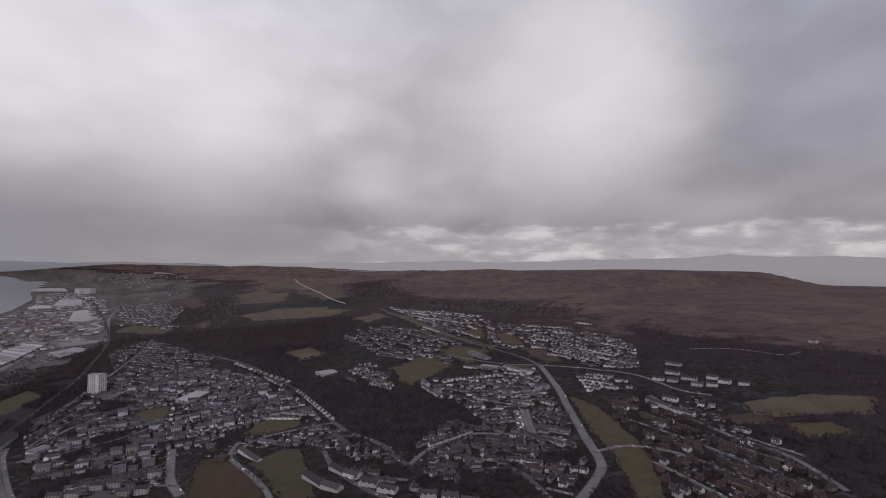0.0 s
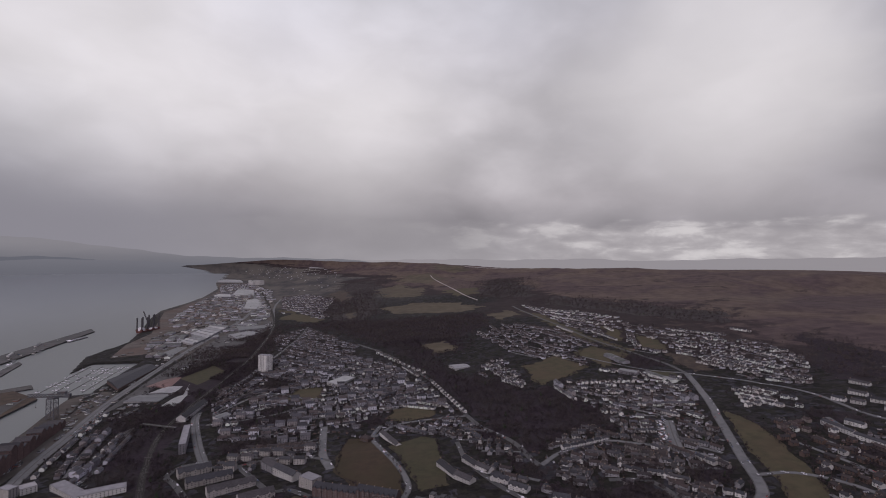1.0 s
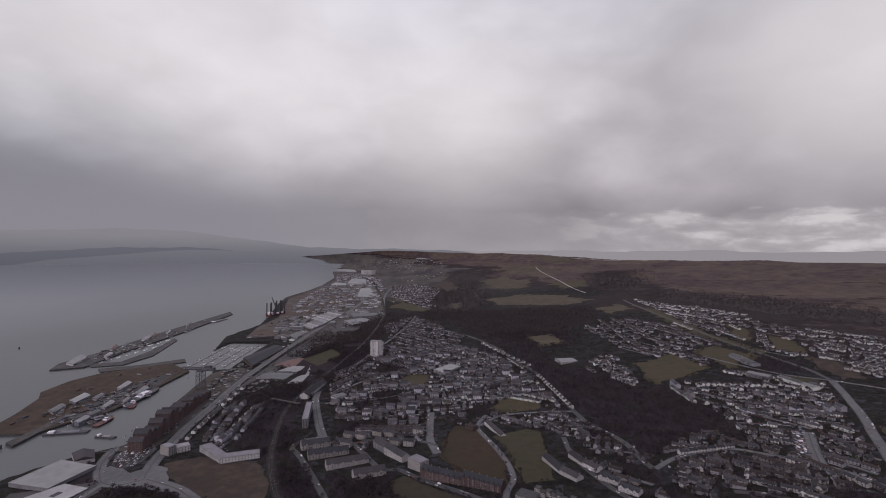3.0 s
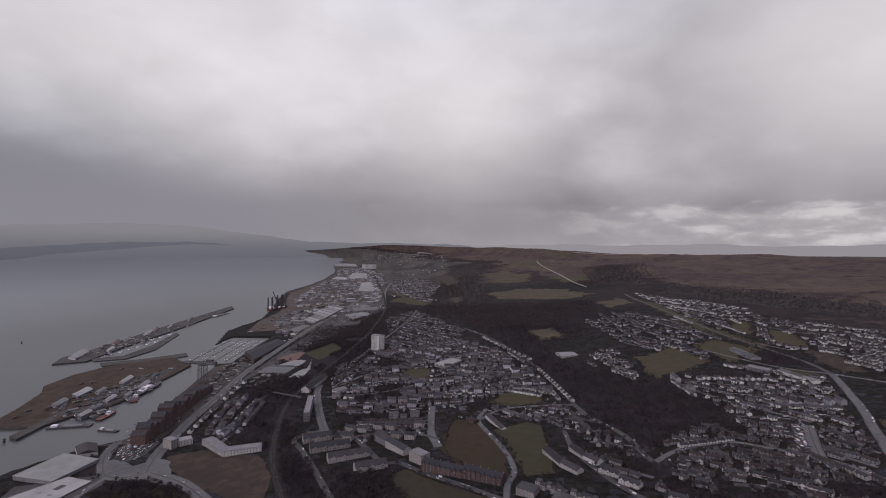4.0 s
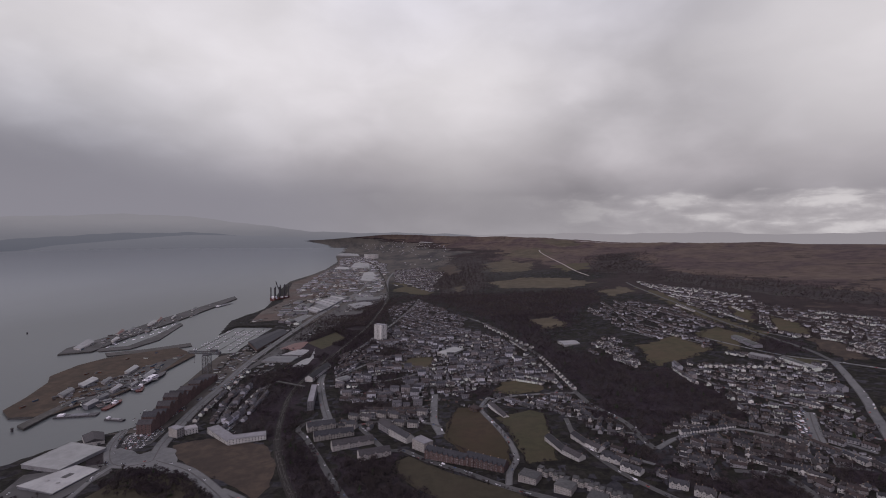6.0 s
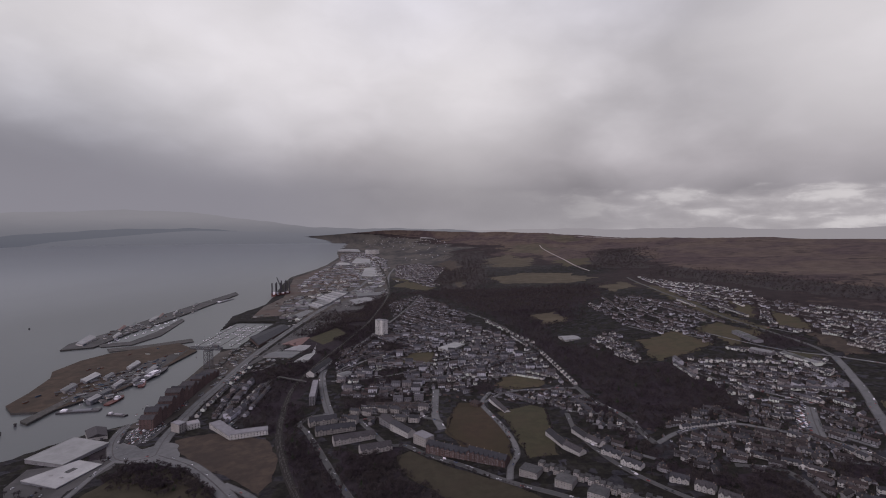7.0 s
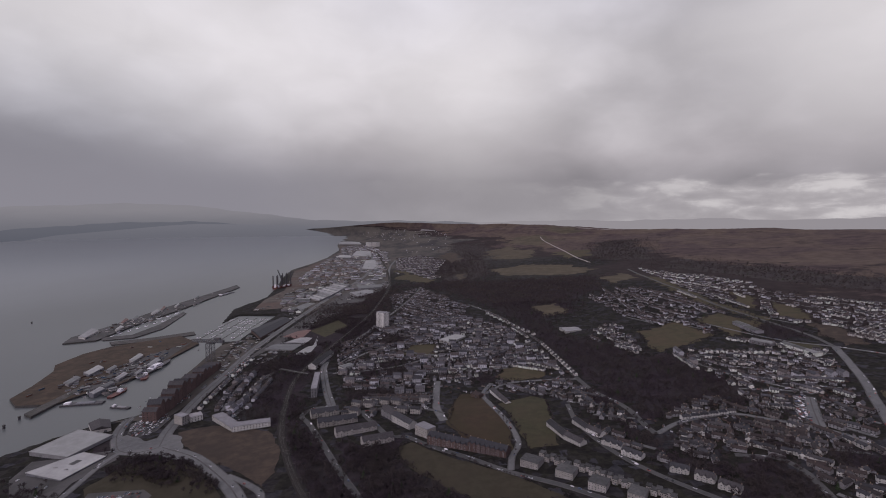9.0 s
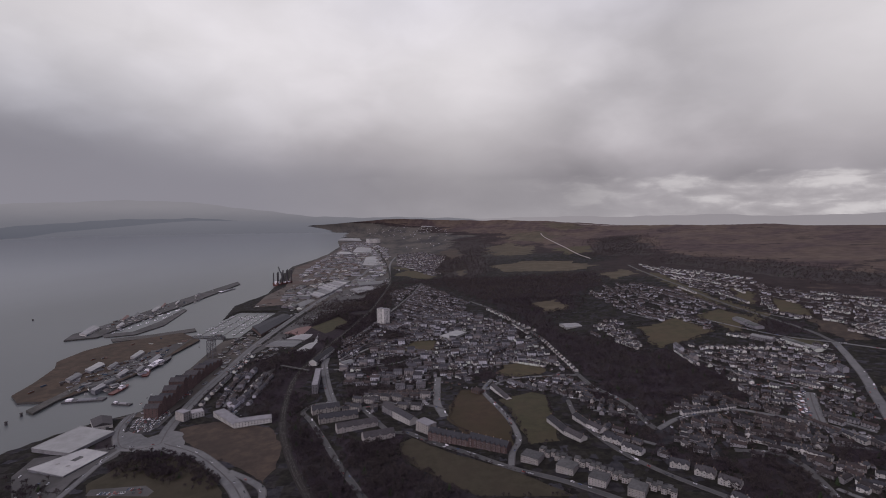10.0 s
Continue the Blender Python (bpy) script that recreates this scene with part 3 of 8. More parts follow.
# ---- sea and ground ----
gx = np.concatenate([np.arange(-7000, -1500, 110.0), np.arange(-1500, 1500, 14.0), np.arange(1500, 4780, 40.0), np.arange(4780, 7200, 110.0)])
gy = np.concatenate([np.arange(-700, 2100, 14.0), np.arange(2100, 4770, 26.0), np.arange(4770, 18600, 110.0)])
GX, GY = np.meshgrid(gx, gy)
GZ = height(GX, GY)
nx, ny = len(gx), len(gy)
ids = np.arange(nx * ny).reshape(ny, nx)
quads = np.stack([ids[:-1, :-1], ids[:-1, 1:], ids[1:, 1:], ids[1:, :-1]], -1).reshape(-1, 4)
zq = GZ.ravel()[quads].max(1)
qx, qy = GX.ravel()[quads].mean(1), GY.ravel()[quads].mean(1)
# the moor falls away behind its brow, further off to the north than to the south
brow = np.interp(np.degrees(np.arctan2(qx, qy)), (-9.5, -9.3, -6.7, -4.2, -1.6, 1.0, 4.3, 6.2, 10.7, 13.8, 16.9, 20.4, 25.4, 28.0, 30.5, 33.3, 35.9, 39.2, 41.8, 46), (18400, 18300, 18300, 16700, 14650, 12650, 10950, 10500, 9000, 7500, 6500, 6000, 5350, 5000, 4950, 4950, 4650, 4650, 4750, 4760))
quads = quads[(zq > -19.5) & (np.hypot(qx, qy) < brow)]
me = mesh_from("ground", np.stack([GX, GY, GZ], -1).reshape(-1, 3).tolist(), quads.tolist(), [ground_mat], None, True)
cover = me.attributes.new("moor", "FLOAT", "POINT")
inland = (GX - coast_x(GY))
wander = 130 * np.sin(GX / 250 + GY / 390) + 90 * np.sin(GY / 165)
MOOR = smooth(inland + wander, np.interp(GY, (2400, 4000), (1480, 1250)), np.interp(GY, (2400, 4000), (2350, 2000)))
cover.data.foreach_set("value", MOOR.ravel())
# share of the painted haze, growing with distance from the viewpoint
haze_share = me.attributes.new("upland", "FLOAT", "POINT")
haze_share.data.foreach_set("value", smooth(np.hypot(GX, GY) + 2 * wander, 2500, 4300).ravel())
ground = tagged(new("ground", me), "hillside with gardens, verges and brown heather moor", "ground", kind="structure")

# the firth, out to the foot of the far shore
WATER_END = ((-85, -51.9, -46.9, -41.8, -38.0, -33.6, -28.9, -14, 6), (8000, 8800, 9200, 10000, 10500, 10500, 10500, 10500, 10500))
bearing = np.radians(np.linspace(-85, 6, 150))
out = np.concatenate([[20.0], np.geomspace(150, 2600, 26), np.linspace(2750, 8000, 36), np.geomspace(8300, 10500, 10)])
reach = np.interp(np.degrees(bearing), *WATER_END)
sv = [(min(d, r) * math.sin(a), min(d, r) * math.cos(a), 0.0) for a, r in zip(bearing, reach) for d in out]
no = len(out)
sf = [(i * no + k, (i + 1) * no + k, (i + 1) * no + k + 1, i * no + k + 1) for i in range(len(bearing) - 1) for k in range(no - 1)
      if min(out[k], reach[i]) < reach[i] or min(out[k], reach[i + 1]) < reach[i + 1]]
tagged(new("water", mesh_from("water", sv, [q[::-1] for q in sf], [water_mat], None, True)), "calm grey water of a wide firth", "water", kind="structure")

# ---- houses ----
def gable_walls(s, L, D, e, r, mat=0):
    s.box(-L / 2, L / 2, -D / 2, D / 2, -4.0, e, mat)
    for x in (-L / 2, L / 2):
        a, b, c = (x, -D / 2, e), (x, D / 2, e), (x, 0, e + r)
        s.face((a, b, c) if x > 0 else (a, c, b), mat)


def gable_roof(s, L, D, e, r, over=0.45, mat=0, t=0.3):
    k = r / (D / 2)
    X, Y = L / 2 + over * 0.6, D / 2 + over
    zl, zt = e - k * over, e + r
    v = [(-X, -Y, zl), (X, -Y, zl), (X, 0, zt), (-X, 0, zt), (X, Y, zl), (-X, Y, zl)]
    v += [(x, y, z + t) for x, y, z in v]
    f = [(6, 7, 8, 9), (9, 8, 10, 11), (0, 1, 7, 6), (4, 5, 11, 10), (1, 2, 8, 7), (2, 4, 10, 8), (3, 0, 6, 9), (5, 3, 9, 11), (1, 0, 3, 2), (2, 3, 5, 4)]
    s.solid(v, f, mat)


def hip_roof(s, L, D, e, r, over=0.5, mat=0, t=0.25):
    X, Y = L / 2 + over, D / 2 + over
    q = max(X - Y, 0.4)
    v = [(-X, -Y, e), (X, -Y, e), (X, Y, e), (-X, Y, e), (-X, -Y, e + t), (X, -Y, e + t), (X, Y, e + t), (-X, Y, e + t), (-q, 0, e + r), (q, 0, e + r)]
    s.solid(v, [(3, 2, 1, 0), (0, 1, 5, 4), (1, 2, 6, 5), (2, 3, 7, 6), (3, 0, 4, 7), (4, 5, 9, 8), (5, 6, 9), (6, 7, 8, 9), (7, 4, 8)], mat)


def window_shape(w=1.5, h=1.4, d=0.09):
    """A pane in a white frame, to stand on a wall that faces -y."""
    s = Shape()
    b = 0.13
    for x0, x1, z0, z1 in ((-w / 2, w / 2, h - b, h), (-w / 2, w / 2, 0, b), (-w / 2, -w / 2 + b, b, h - b), (w / 2 - b, w / 2, b, h - b)):
        s.box(x0, x1, -d, 0.02, z0, z1, 0)
    s.face([(-w / 2 + b, -0.03, b), (w / 2 - b, -0.03, b), (w / 2 - b, -0.03, h - b), (-w / 2 + b, -0.03, h - b)], 1)
    return s


WINDOW = window_shape().mesh("window", [frame_mat, glass_mat])
WIDE_WINDOW = window_shape(2.1, 1.4).mesh("wide_window", [frame_mat, glass_mat])
TALL_WINDOW = window_shape(1.3, 1.9).mesh("tall_window", [frame_mat, glass_mat])
DOOR = Shape().box(-0.5, 0.5, -0.08, 0.02, 0.0, 2.05).mesh("door", [door_mat])


def chimney_shape(h=0.9):
    s = Shape().box(-0.9, 0.9, -0.4, 0.4, -1.4, h).box(-1.0, 1.0, -0.46, 0.46, h, h + 0.12)
    for x in (-0.55, 0, 0.55):
        s.beam((x, 0, h + 0.12), (x, 0, h + 0.6), 0.15, 1, 0.12, 6)
    return s


CHIMNEY = chimney_shape().mesh("chimney", [chimney_mat, pot_mat])


def spots(L, floors, fh, step, storey0=0.9):
    """Where windows stand along a front: x, z."""
    n = max(2, round(L / step))
    return [(-L / 2 + L * (i + 0.5) / n, storey0 + k * fh) for k in range(floors) for i in range(n)]


class Kind:
    def __init__(self, L, D, floors, roof, wall, roofing, rise=None, step=4.6, fh=2.25, bays=0, stacks=2, win=None, label="", category="house", group=""):
        self.L, self.D, self.floors, self.roof, self.wall, self.roofing = L, D, floors, roof, wall, roofing
        self.rise = rise or D * 0.30
        self.step, self.fh, self.bays, self.stacks, self.win = step, fh, bays, stacks, win
        self.label, self.category, self.group = label, category, group
        self.e = floors * fh + 0.3

    def shells(self):
        """Wall and roof shapes."""
        w, r = Shape(), Shape()
        L, D, e = self.L, self.D, self.e
        if self.roof == "gable":
            gable_walls(w, L, D, e, self.rise)
            gable_roof(r, L, D, e, self.rise)
        elif self.roof == "hip":
            w.box(-L / 2, L / 2, -D / 2, D / 2, -4.0, e)
            hip_roof(r, L, D, e, self.rise)
        else:
            w.box(-L / 2, L / 2, -D / 2, D / 2, -4.0, e)
            r.box(-L / 2 - 0.25, L / 2 + 0.25, -D / 2 - 0.25, D / 2 + 0.25, e, e + 0.35)
            for x0, x1, y0, y1 in ((-L / 2, L / 2, -D / 2, -D / 2 + 0.3), (-L / 2, L / 2, D / 2 - 0.3, D / 2), (-L / 2, -L / 2 + 0.3, -D / 2 + 0.3, D / 2 - 0.3), (L / 2 - 0.3, L / 2, -D / 2 + 0.3, D / 2 - 0.3)):
                r.box(x0, x1, y0, y1, e + 0.35, e + 0.8)
        for i in range(self.bays):                      # gabled bays on the front
            x = -L / 2 + L * (i + 0.5) / self.bays
            b = Shape()
            gable_walls(b, 3.4, 4.4, e, 2.3)
            rb = Shape()
            gable_roof(rb, 3.4, 4.4, e, 2.3, 0.3)
            for src, dst in ((b, w), (rb, r)):
                dst.solid([(x + q[1], -D / 2 + 0.8 - q[0], q[2]) for q in src.v], src.f)
        return w, r

    def window_places(self):
        out = []
        y = self.D / 2
        for x, z in spots(self.L, self.floors, self.fh, self.step):
            if self.bays:
                near_bay = min(abs(x - (-self.L / 2 + self.L * (i + 0.5) / self.bays)) for i in range(self.bays)) < 2.6
                if not near_bay:
                    out.append((x, -y, z, 0))
            else:
                out.append((x, -y, z, 0))
            out.append((x, y, z, 180))
        for i in range(self.bays):
            x = -self.L / 2 + self.L * (i + 0.5) / self.bays
            out += [(x, -y - 0.9, 0.9 + k * self.fh, 0) for k in range(self.floors)]
        return out

    def stack_places(self):
        if not self.stacks:
            return []
        top = self.e + self.rise
        q = self.L / 2 - (0.7 if self.roof == "gable" else min(self.D / 2, self.L / 2 - 1))
        return [(x, 0, top) for x in np.linspace(-q, q, self.stacks)]

    def thing(self, name, panes=True, back=True):
        """One house with its parts; where it stands too far off to part its windows, they sit in the wall's mesh."""
        if not hasattr(self, "made"):
            self.made = {}
        if panes not in self.made:
            w, r = self.shells()
            if not panes:
                for x, y, z, a in self.window_places():
                    k = -1 if a == 0 else 1
                    w.box(x - 0.75, x + 0.75, min(y, y + k * 0.08), max(y, y + k * 0.08), z, z + 1.4, 1)
            self.made[panes] = w.mesh("wall", [WALLS[self.wall], glass_mat]), r.mesh("roof", [ROOFS[self.roofing]])
        wall_me, roof_me = self.made[panes]
        ob = new(name)
        part("wall", wall_me, None, ob)
        part("roof", roof_me, None, ob)
        for x, y, z in self.stack_places():
            part("chimney", CHIMNEY, None, ob, at=pose(x, y, z, 0, 0, 90 if self.roof == "gable" else 0))
        me = self.win or WINDOW
        for x, y, z, a in self.window_places() if panes else ():
            if a and not back:
                continue
            part("window", me, None, ob, at=pose(x, y, z, 0, 0, a))
        part("door", DOOR, None, ob, at=pose(self.L * 0.11, -self.D / 2 - (0.0 if not self.bays else 0.0), 0.1))
        return tagged(ob, self.label, self.category, self.group)

    def flat(self, far):
        """All of it in plain arrays: verts, faces and slot (0 wall, 1 roof, 2 chimney, 3 glass)."""
        w, r = self.shells()
        s = Shape()
        s.solid(w.v, w.f, 0)
        s.solid(r.v, r.f, 1)
        for x, y, z in self.stack_places():
            s.box(x - 0.4, x + 0.4, y - 0.75, y + 0.75, z - 1.2, z + 1.0, 2)
        if not far:
            for x, y, z, a in self.window_places():
                k = -1 if a == 0 else 1
                q = [(x + k * 0.75, y + k * 0.05, z), (x - k * 0.75, y + k * 0.05, z), (x - k * 0.75, y + k * 0.05, z + 1.3), (x + k * 0.75, y + k * 0.05, z + 1.3)]
                s.face(q, 3)
        return np.array(s.v), s.f, s.m


KINDS = {
    "semi": Kind(10.5, 7.2, 2, "hip", "harl", "tile", label="grey harled semi-detached house with a brown tiled roof", group="houses of the town"),
    "semi_w": Kind(10.5, 7.2, 2, "gable", "white", "slate", label="white harled semi-detached house with a slate roof", group="houses of the town"),
    "terr": Kind(13, 7.2, 2, "gable", "harl", "slate", stacks=2, label="grey harled terrace with slate roof and chimneys", category="terrace", group="houses of the town"),
    "terr_w": Kind(14, 7.2, 2, "gable", "white", "slate", stacks=2, label="white harled terrace with a slate roof", category="terrace", group="houses of the town"),
    "terr_l": Kind(18, 7, 2, "gable", "harl", "tile", stacks=2, step=5.0, label="long grey terrace with a brown tiled roof", category="terrace", group="houses of the town"),
    "four": Kind(13, 8, 2, "hip", "harl", "tile", label="grey block of four flats with a hipped roof", category="house", group="houses of the town"),
    "four_w": Kind(13, 8, 2, "gable", "white", "slate", label="pale block of four flats with a slate roof", category="house", group="houses of the town"),
    "tene": Kind(18, 10, 3, "gable", "cream", "slate", stacks=2, fh=3.0, label="cream three-storey tenement with a slate roof", category="tenement", group="houses of the town"),
    "gabled": Kind(8, 7.5, 2, "gable", "white", "slate", stacks=1, step=3.5, label="white gabled house with a slate roof", group="houses of the town"),
    "works": Kind(46, 22, 2, "gable", "clad", "grey_metal", rise=3, fh=3.2, stacks=0, label="grey sheet metal works shed", category="works", group="works sheds"),
    "works_w": Kind(30, 18, 2, "gable", "white", "grey_metal", rise=2.5, fh=3.0, stacks=0, label="pale works shed with sheet metal roof", category="works", group="works sheds"),
    "works_f": Kind(62, 30, 2, "flat", "clad", "grey_flat", fh=3.4, stacks=0, label="flat-roofed grey works building", category="works", group="works sheds"),
    "brick": Kind(11, 7.2, 2, "gable", "brick", "tile", label="red brick house with a brown tiled roof", group="houses of the town"),
    "brick_l": Kind(17, 7.2, 2, "gable", "brick", "tile", stacks=2, label="red brick terrace with a brown tiled roof", category="terrace", group="houses of the town"),
}
NEAR_HOUSES, FAR_HOUSES, NEAR_LIMIT = [], {}, 300


def place_house(name, c, turn, ends):
    if math.hypot(c[0], c[1]) > 12000:
        return
    zs = [ground_z(*e) for e in ends]
    z = min(zs) + 0.05 + 0.3 * (max(zs) - min(zs))
    NEAR_HOUSES.append((math.hypot(c[0], c[1]), name, pose(c[0], c[1], z, 0, 0, turn), tuple(c)))
    for e in ends:
        TAKEN.append((e[0], e[1], KINDS[name].D / 2 - 1.0))


def row(line, name, n, turn=0):
    """A row of n like houses from one point to another."""
    a, b = np.array(line[0], float), np.array(line[1], float)
    u = (b - a) / np.linalg.norm(b - a)
    for i in range(n):
        c = a + (b - a) * (i + 0.5) / n
        place_house(name, c, math.degrees(math.atan2(u[1], u[0])) + turn + random.uniform(-2, 2), [c - u * 3, c, c + u * 3])


def terrace(line, name):
    """Like houses shoulder to shoulder from one point to another, with the odd gap."""
    a, b = np.array(line[0], float), np.array(line[1], float)
    L = np.linalg.norm(b - a)
    u = (b - a) / L
    K = KINDS[name]
    gap = 0.4 if K.L > 12 and name[0] != "f" else 3.5
    n = max(1, round(L / (K.L + gap)))
    for i in range(n):
        c = a + (b - a) * (i + 0.5) / n
        ends = [c + u * q * (K.L / 2 - 1) for q in (-1, 0, 1)]
        if all(clear_of(e[0], e[1], K.D / 2 - 1.2, fields=False, gap=0.2) for e in (ends[1],)):
            place_house(name, c, math.degrees(math.atan2(u[1], u[0])) + random.uniform(-1.5, 1.5), ends)


def scatter(outline, kinds, n):
    """Single houses strewn over a hillside."""
    P = np.array(outline, float)
    for _ in range(n * 3):
        x, y = random.uniform(P[:, 0].min(), P[:, 0].max()), random.uniform(P[:, 1].min(), P[:, 1].max())
        if n and in_poly(x, y, outline):
            n -= 1
            place_house(random.choice(kinds.split()), (x, y), random.uniform(-40, 40), [(x, y)])


STREETS = []


def street(line):
    STREETS.append(line)
    LINES.append((np.array(line), 2.4))
    v, f = ribbon(np.array(line), (-3.4, 3.4), 0.30, 0.4)
    tagged(new("pavement", mesh_from("pavement", v, f, [pave_mat])), "grey pavement of a side street", "pavement", kind="structure")
    v, f = ribbon(np.array(line), (-2.4, 2.4), 0.36, 0.3)
    tagged(new("road", mesh_from("street", v, f, [asphalt])), "narrow grey asphalt side street", "road", kind="structure")


def district(outline, way_, gap, kinds, on_yard=False, streets=True, skip=0.18):
    """Streets with a row of houses on either side, inside an outline, keeping off main roads and open ground."""
    kinds = kinds.split()
    u = np.array(way_[1], float) - np.array(way_[0], float)
    u /= np.linalg.norm(u)
    n = np.array([-u[1], u[0]])
    P = np.array(outline, float)
    a, b = P @ u, P @ n
    mid_row = b.min() + 14
    while mid_row < b.max():
        phase, bow = random.uniform(0, 9), random.uniform(-1, 1) * 11
        off = lambda m: mid_row + bow * math.sin(m / 90 + phase)
        if streets:
            run = []
            for m in np.arange(a.min(), a.max() + 9, 9.0):
                c = u * m + n * off(m)
                if in_poly(c[0], c[1], outline) and clear_of(c[0], c[1], 1.5, gap=4.0, on_yard=on_yard):
                    run.append(c)
                else:
                    if len(run) > 4:
                        street(run)
                    run = []
            if len(run) > 4:
                street(run)
        for side in (-1, 1):
            x = a.min() + random.uniform(0, 8)
            while x < a.max():
                name = random.choice(kinds)
                K = KINDS[name]
                m = x + K.L / 2
                c = u * m + n * (off(m) + side * (K.D / 2 + 6.0 + random.uniform(-0.8, 1.4)) + (random.uniform(-45, 45) if skip > 0.3 else 0))
                ends = [c + u * s * (K.L / 2 - 1) for s in (-1, 0, 1)]
                if all(in_poly(e[0], e[1], outline) and clear_of(e[0], e[1], K.D / 2 + 0.8, gap=1.0, on_yard=on_yard) for e in ends):
                    if random.random() < skip:
                        WOODS.append((c[0] + random.uniform(-4, 4), c[1] + random.uniform(-4, 4)))
                        x += K.L + 4
                        continue
                    turn = math.degrees(math.atan2(u[1], u[0])) + math.degrees(bow / 90 * math.cos(m / 90 + phase)) + (180 if side < 0 else 0) + (random.choice((0, 0, 90)) if skip > 0.3 or K.L < 14 else 0) + random.uniform(-3, 3)
                    place_house(name, c, turn, ends)
                    x += K.L + random.choice((1.5, 2, 2.5, 3, 4, 6))
                elif in_poly(c[0], c[1], outline) and random.random() < 0.3:
                    WOODS.append((c[0] + random.uniform(-5, 5), c[1] + random.uniform(-5, 5)))
                    x += 5.0
                else:
                    x += 4.0
        for m in np.arange(a.min(), a.max(), 8.0):       # trees in the back gardens
            c = u * (m + random.uniform(-4, 4)) + n * (off(m) + gap * 1.0 + random.uniform(-6, 6))
            if random.random() < 0.85 and skip < 0.3 and in_poly(c[0], c[1], outline):
                WOODS.append((c[0], c[1]))
        mid_row += gap * 1.85 * random.uniform(0.92, 1.08)


def join_many(name, template, mats, placed):
    """One mesh out of many poses of one template (verts, faces, slots)."""
    v, f, m = template
    V = np.c_[v, np.ones(len(v))]
    allv, allf, allm, base = [], [], [], 0
    for mat in placed:
        allv.append((V @ np.array(mat).T)[:, :3])
        allf += [tuple(i + base for i in q) for q in f]
        allm += m
        base += len(v)
    return mesh_from(name, np.concatenate(allv).tolist(), allf, mats, allm)


def settle_houses():
    """The houses on the near slopes are things of their own; those further off are one mass a kind."""
    NEAR_HOUSES.sort(key=lambda h: h[0])
    for i, (d, name, m, _) in enumerate(NEAR_HOUSES):
        if i < NEAR_LIMIT:
            ob = KINDS[name].thing(KINDS[name].category.replace(" ", "_"), i < 105)
            ob.matrix_basis = m
        else:
            FAR_HOUSES.setdefault((name, d > 2100), []).append(m)
    for (name, far), ms in FAR_HOUSES.items():
        K = KINDS[name]
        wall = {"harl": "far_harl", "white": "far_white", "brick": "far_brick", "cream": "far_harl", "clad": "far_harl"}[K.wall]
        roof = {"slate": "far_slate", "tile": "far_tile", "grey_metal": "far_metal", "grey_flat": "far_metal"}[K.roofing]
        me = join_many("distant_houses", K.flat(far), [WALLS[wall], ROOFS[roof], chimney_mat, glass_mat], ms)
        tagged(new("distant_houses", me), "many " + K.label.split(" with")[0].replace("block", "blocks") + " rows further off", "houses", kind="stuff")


# ---- trees ----
def bare_tree(seed, h=9.5, twigs=70, limbs=6):
    """Trunk shape and crown shape of a leafless tree: tapered limbs, then many fine twigs."""
    rnd = random.Random(seed)
    t, c = Shape(), Shape()
    t.beam((0, 0, -0.8), (0.15, 0.1, h * 0.45), 0.28, 0, 0.16, 5)
    tips = []
    for i in range(limbs):
        a = math.tau * i / limbs + rnd.uniform(-0.4, 0.4)
        z0 = h * rnd.uniform(0.22, 0.45)
        r = h * rnd.uniform(0.16, 0.30)
        tip = (r * math.cos(a), r * math.sin(a), z0 + h * rnd.uniform(0.2, 0.42))
        t.beam((0.1, 0.05, z0), tip, 0.12, 0, 0.04, 3)
        tips.append(tip)
    tips.append((0.1, 0, h * 0.8))
    t.beam((0.15, 0.1, h * 0.45), tips[-1], 0.16, 0, 0.05, 3)
    for i in range(twigs):
        p = Vector(rnd.choice(tips)) * rnd.uniform(0.75, 1.0)
        d = Vector((rnd.gauss(0, 1), rnd.gauss(0, 1), rnd.gauss(0.55, 0.7))).normalized()
        ln = h * rnd.uniform(0.12, 0.26)
        s = d.orthogonal().normalized() * rnd.uniform(0.16, 0.36)
        s = Matrix.Rotation(rnd.uniform(0, 6.28), 3, d) @ s
        q = p + d * ln
        c.face((p - s * 0.4, p + s * 0.4, q + s, q - s * 0.8))
    return t, c


def conifer(seed, h=11):
    rnd = random.Random(seed)
    t, c = Shape(), Shape()
    t.beam((0, 0, -0.6), (0, 0, h * 0.9), 0.2, 0, 0.04, 5)
    for k in range(11):
        z = h * (0.16 + 0.075 * k)
        r = (h * 0.25) * (1 - k / 11.5)
        for i in range(6):
            a = math.tau * i / 6 + k * 0.7 + rnd.uniform(-0.25, 0.25)
            p, s = Vector((0, 0, z + 0.8)), Vector((-math.sin(a), math.cos(a), 0)) * r * 0.38
            q = Vector((r * math.cos(a), r * math.sin(a), z - rnd.uniform(0.1, 0.7)))
            c.face((p, q - s, q + Vector((math.cos(a), math.sin(a), -0.3)) * 0.4, q + s))
    return t, c


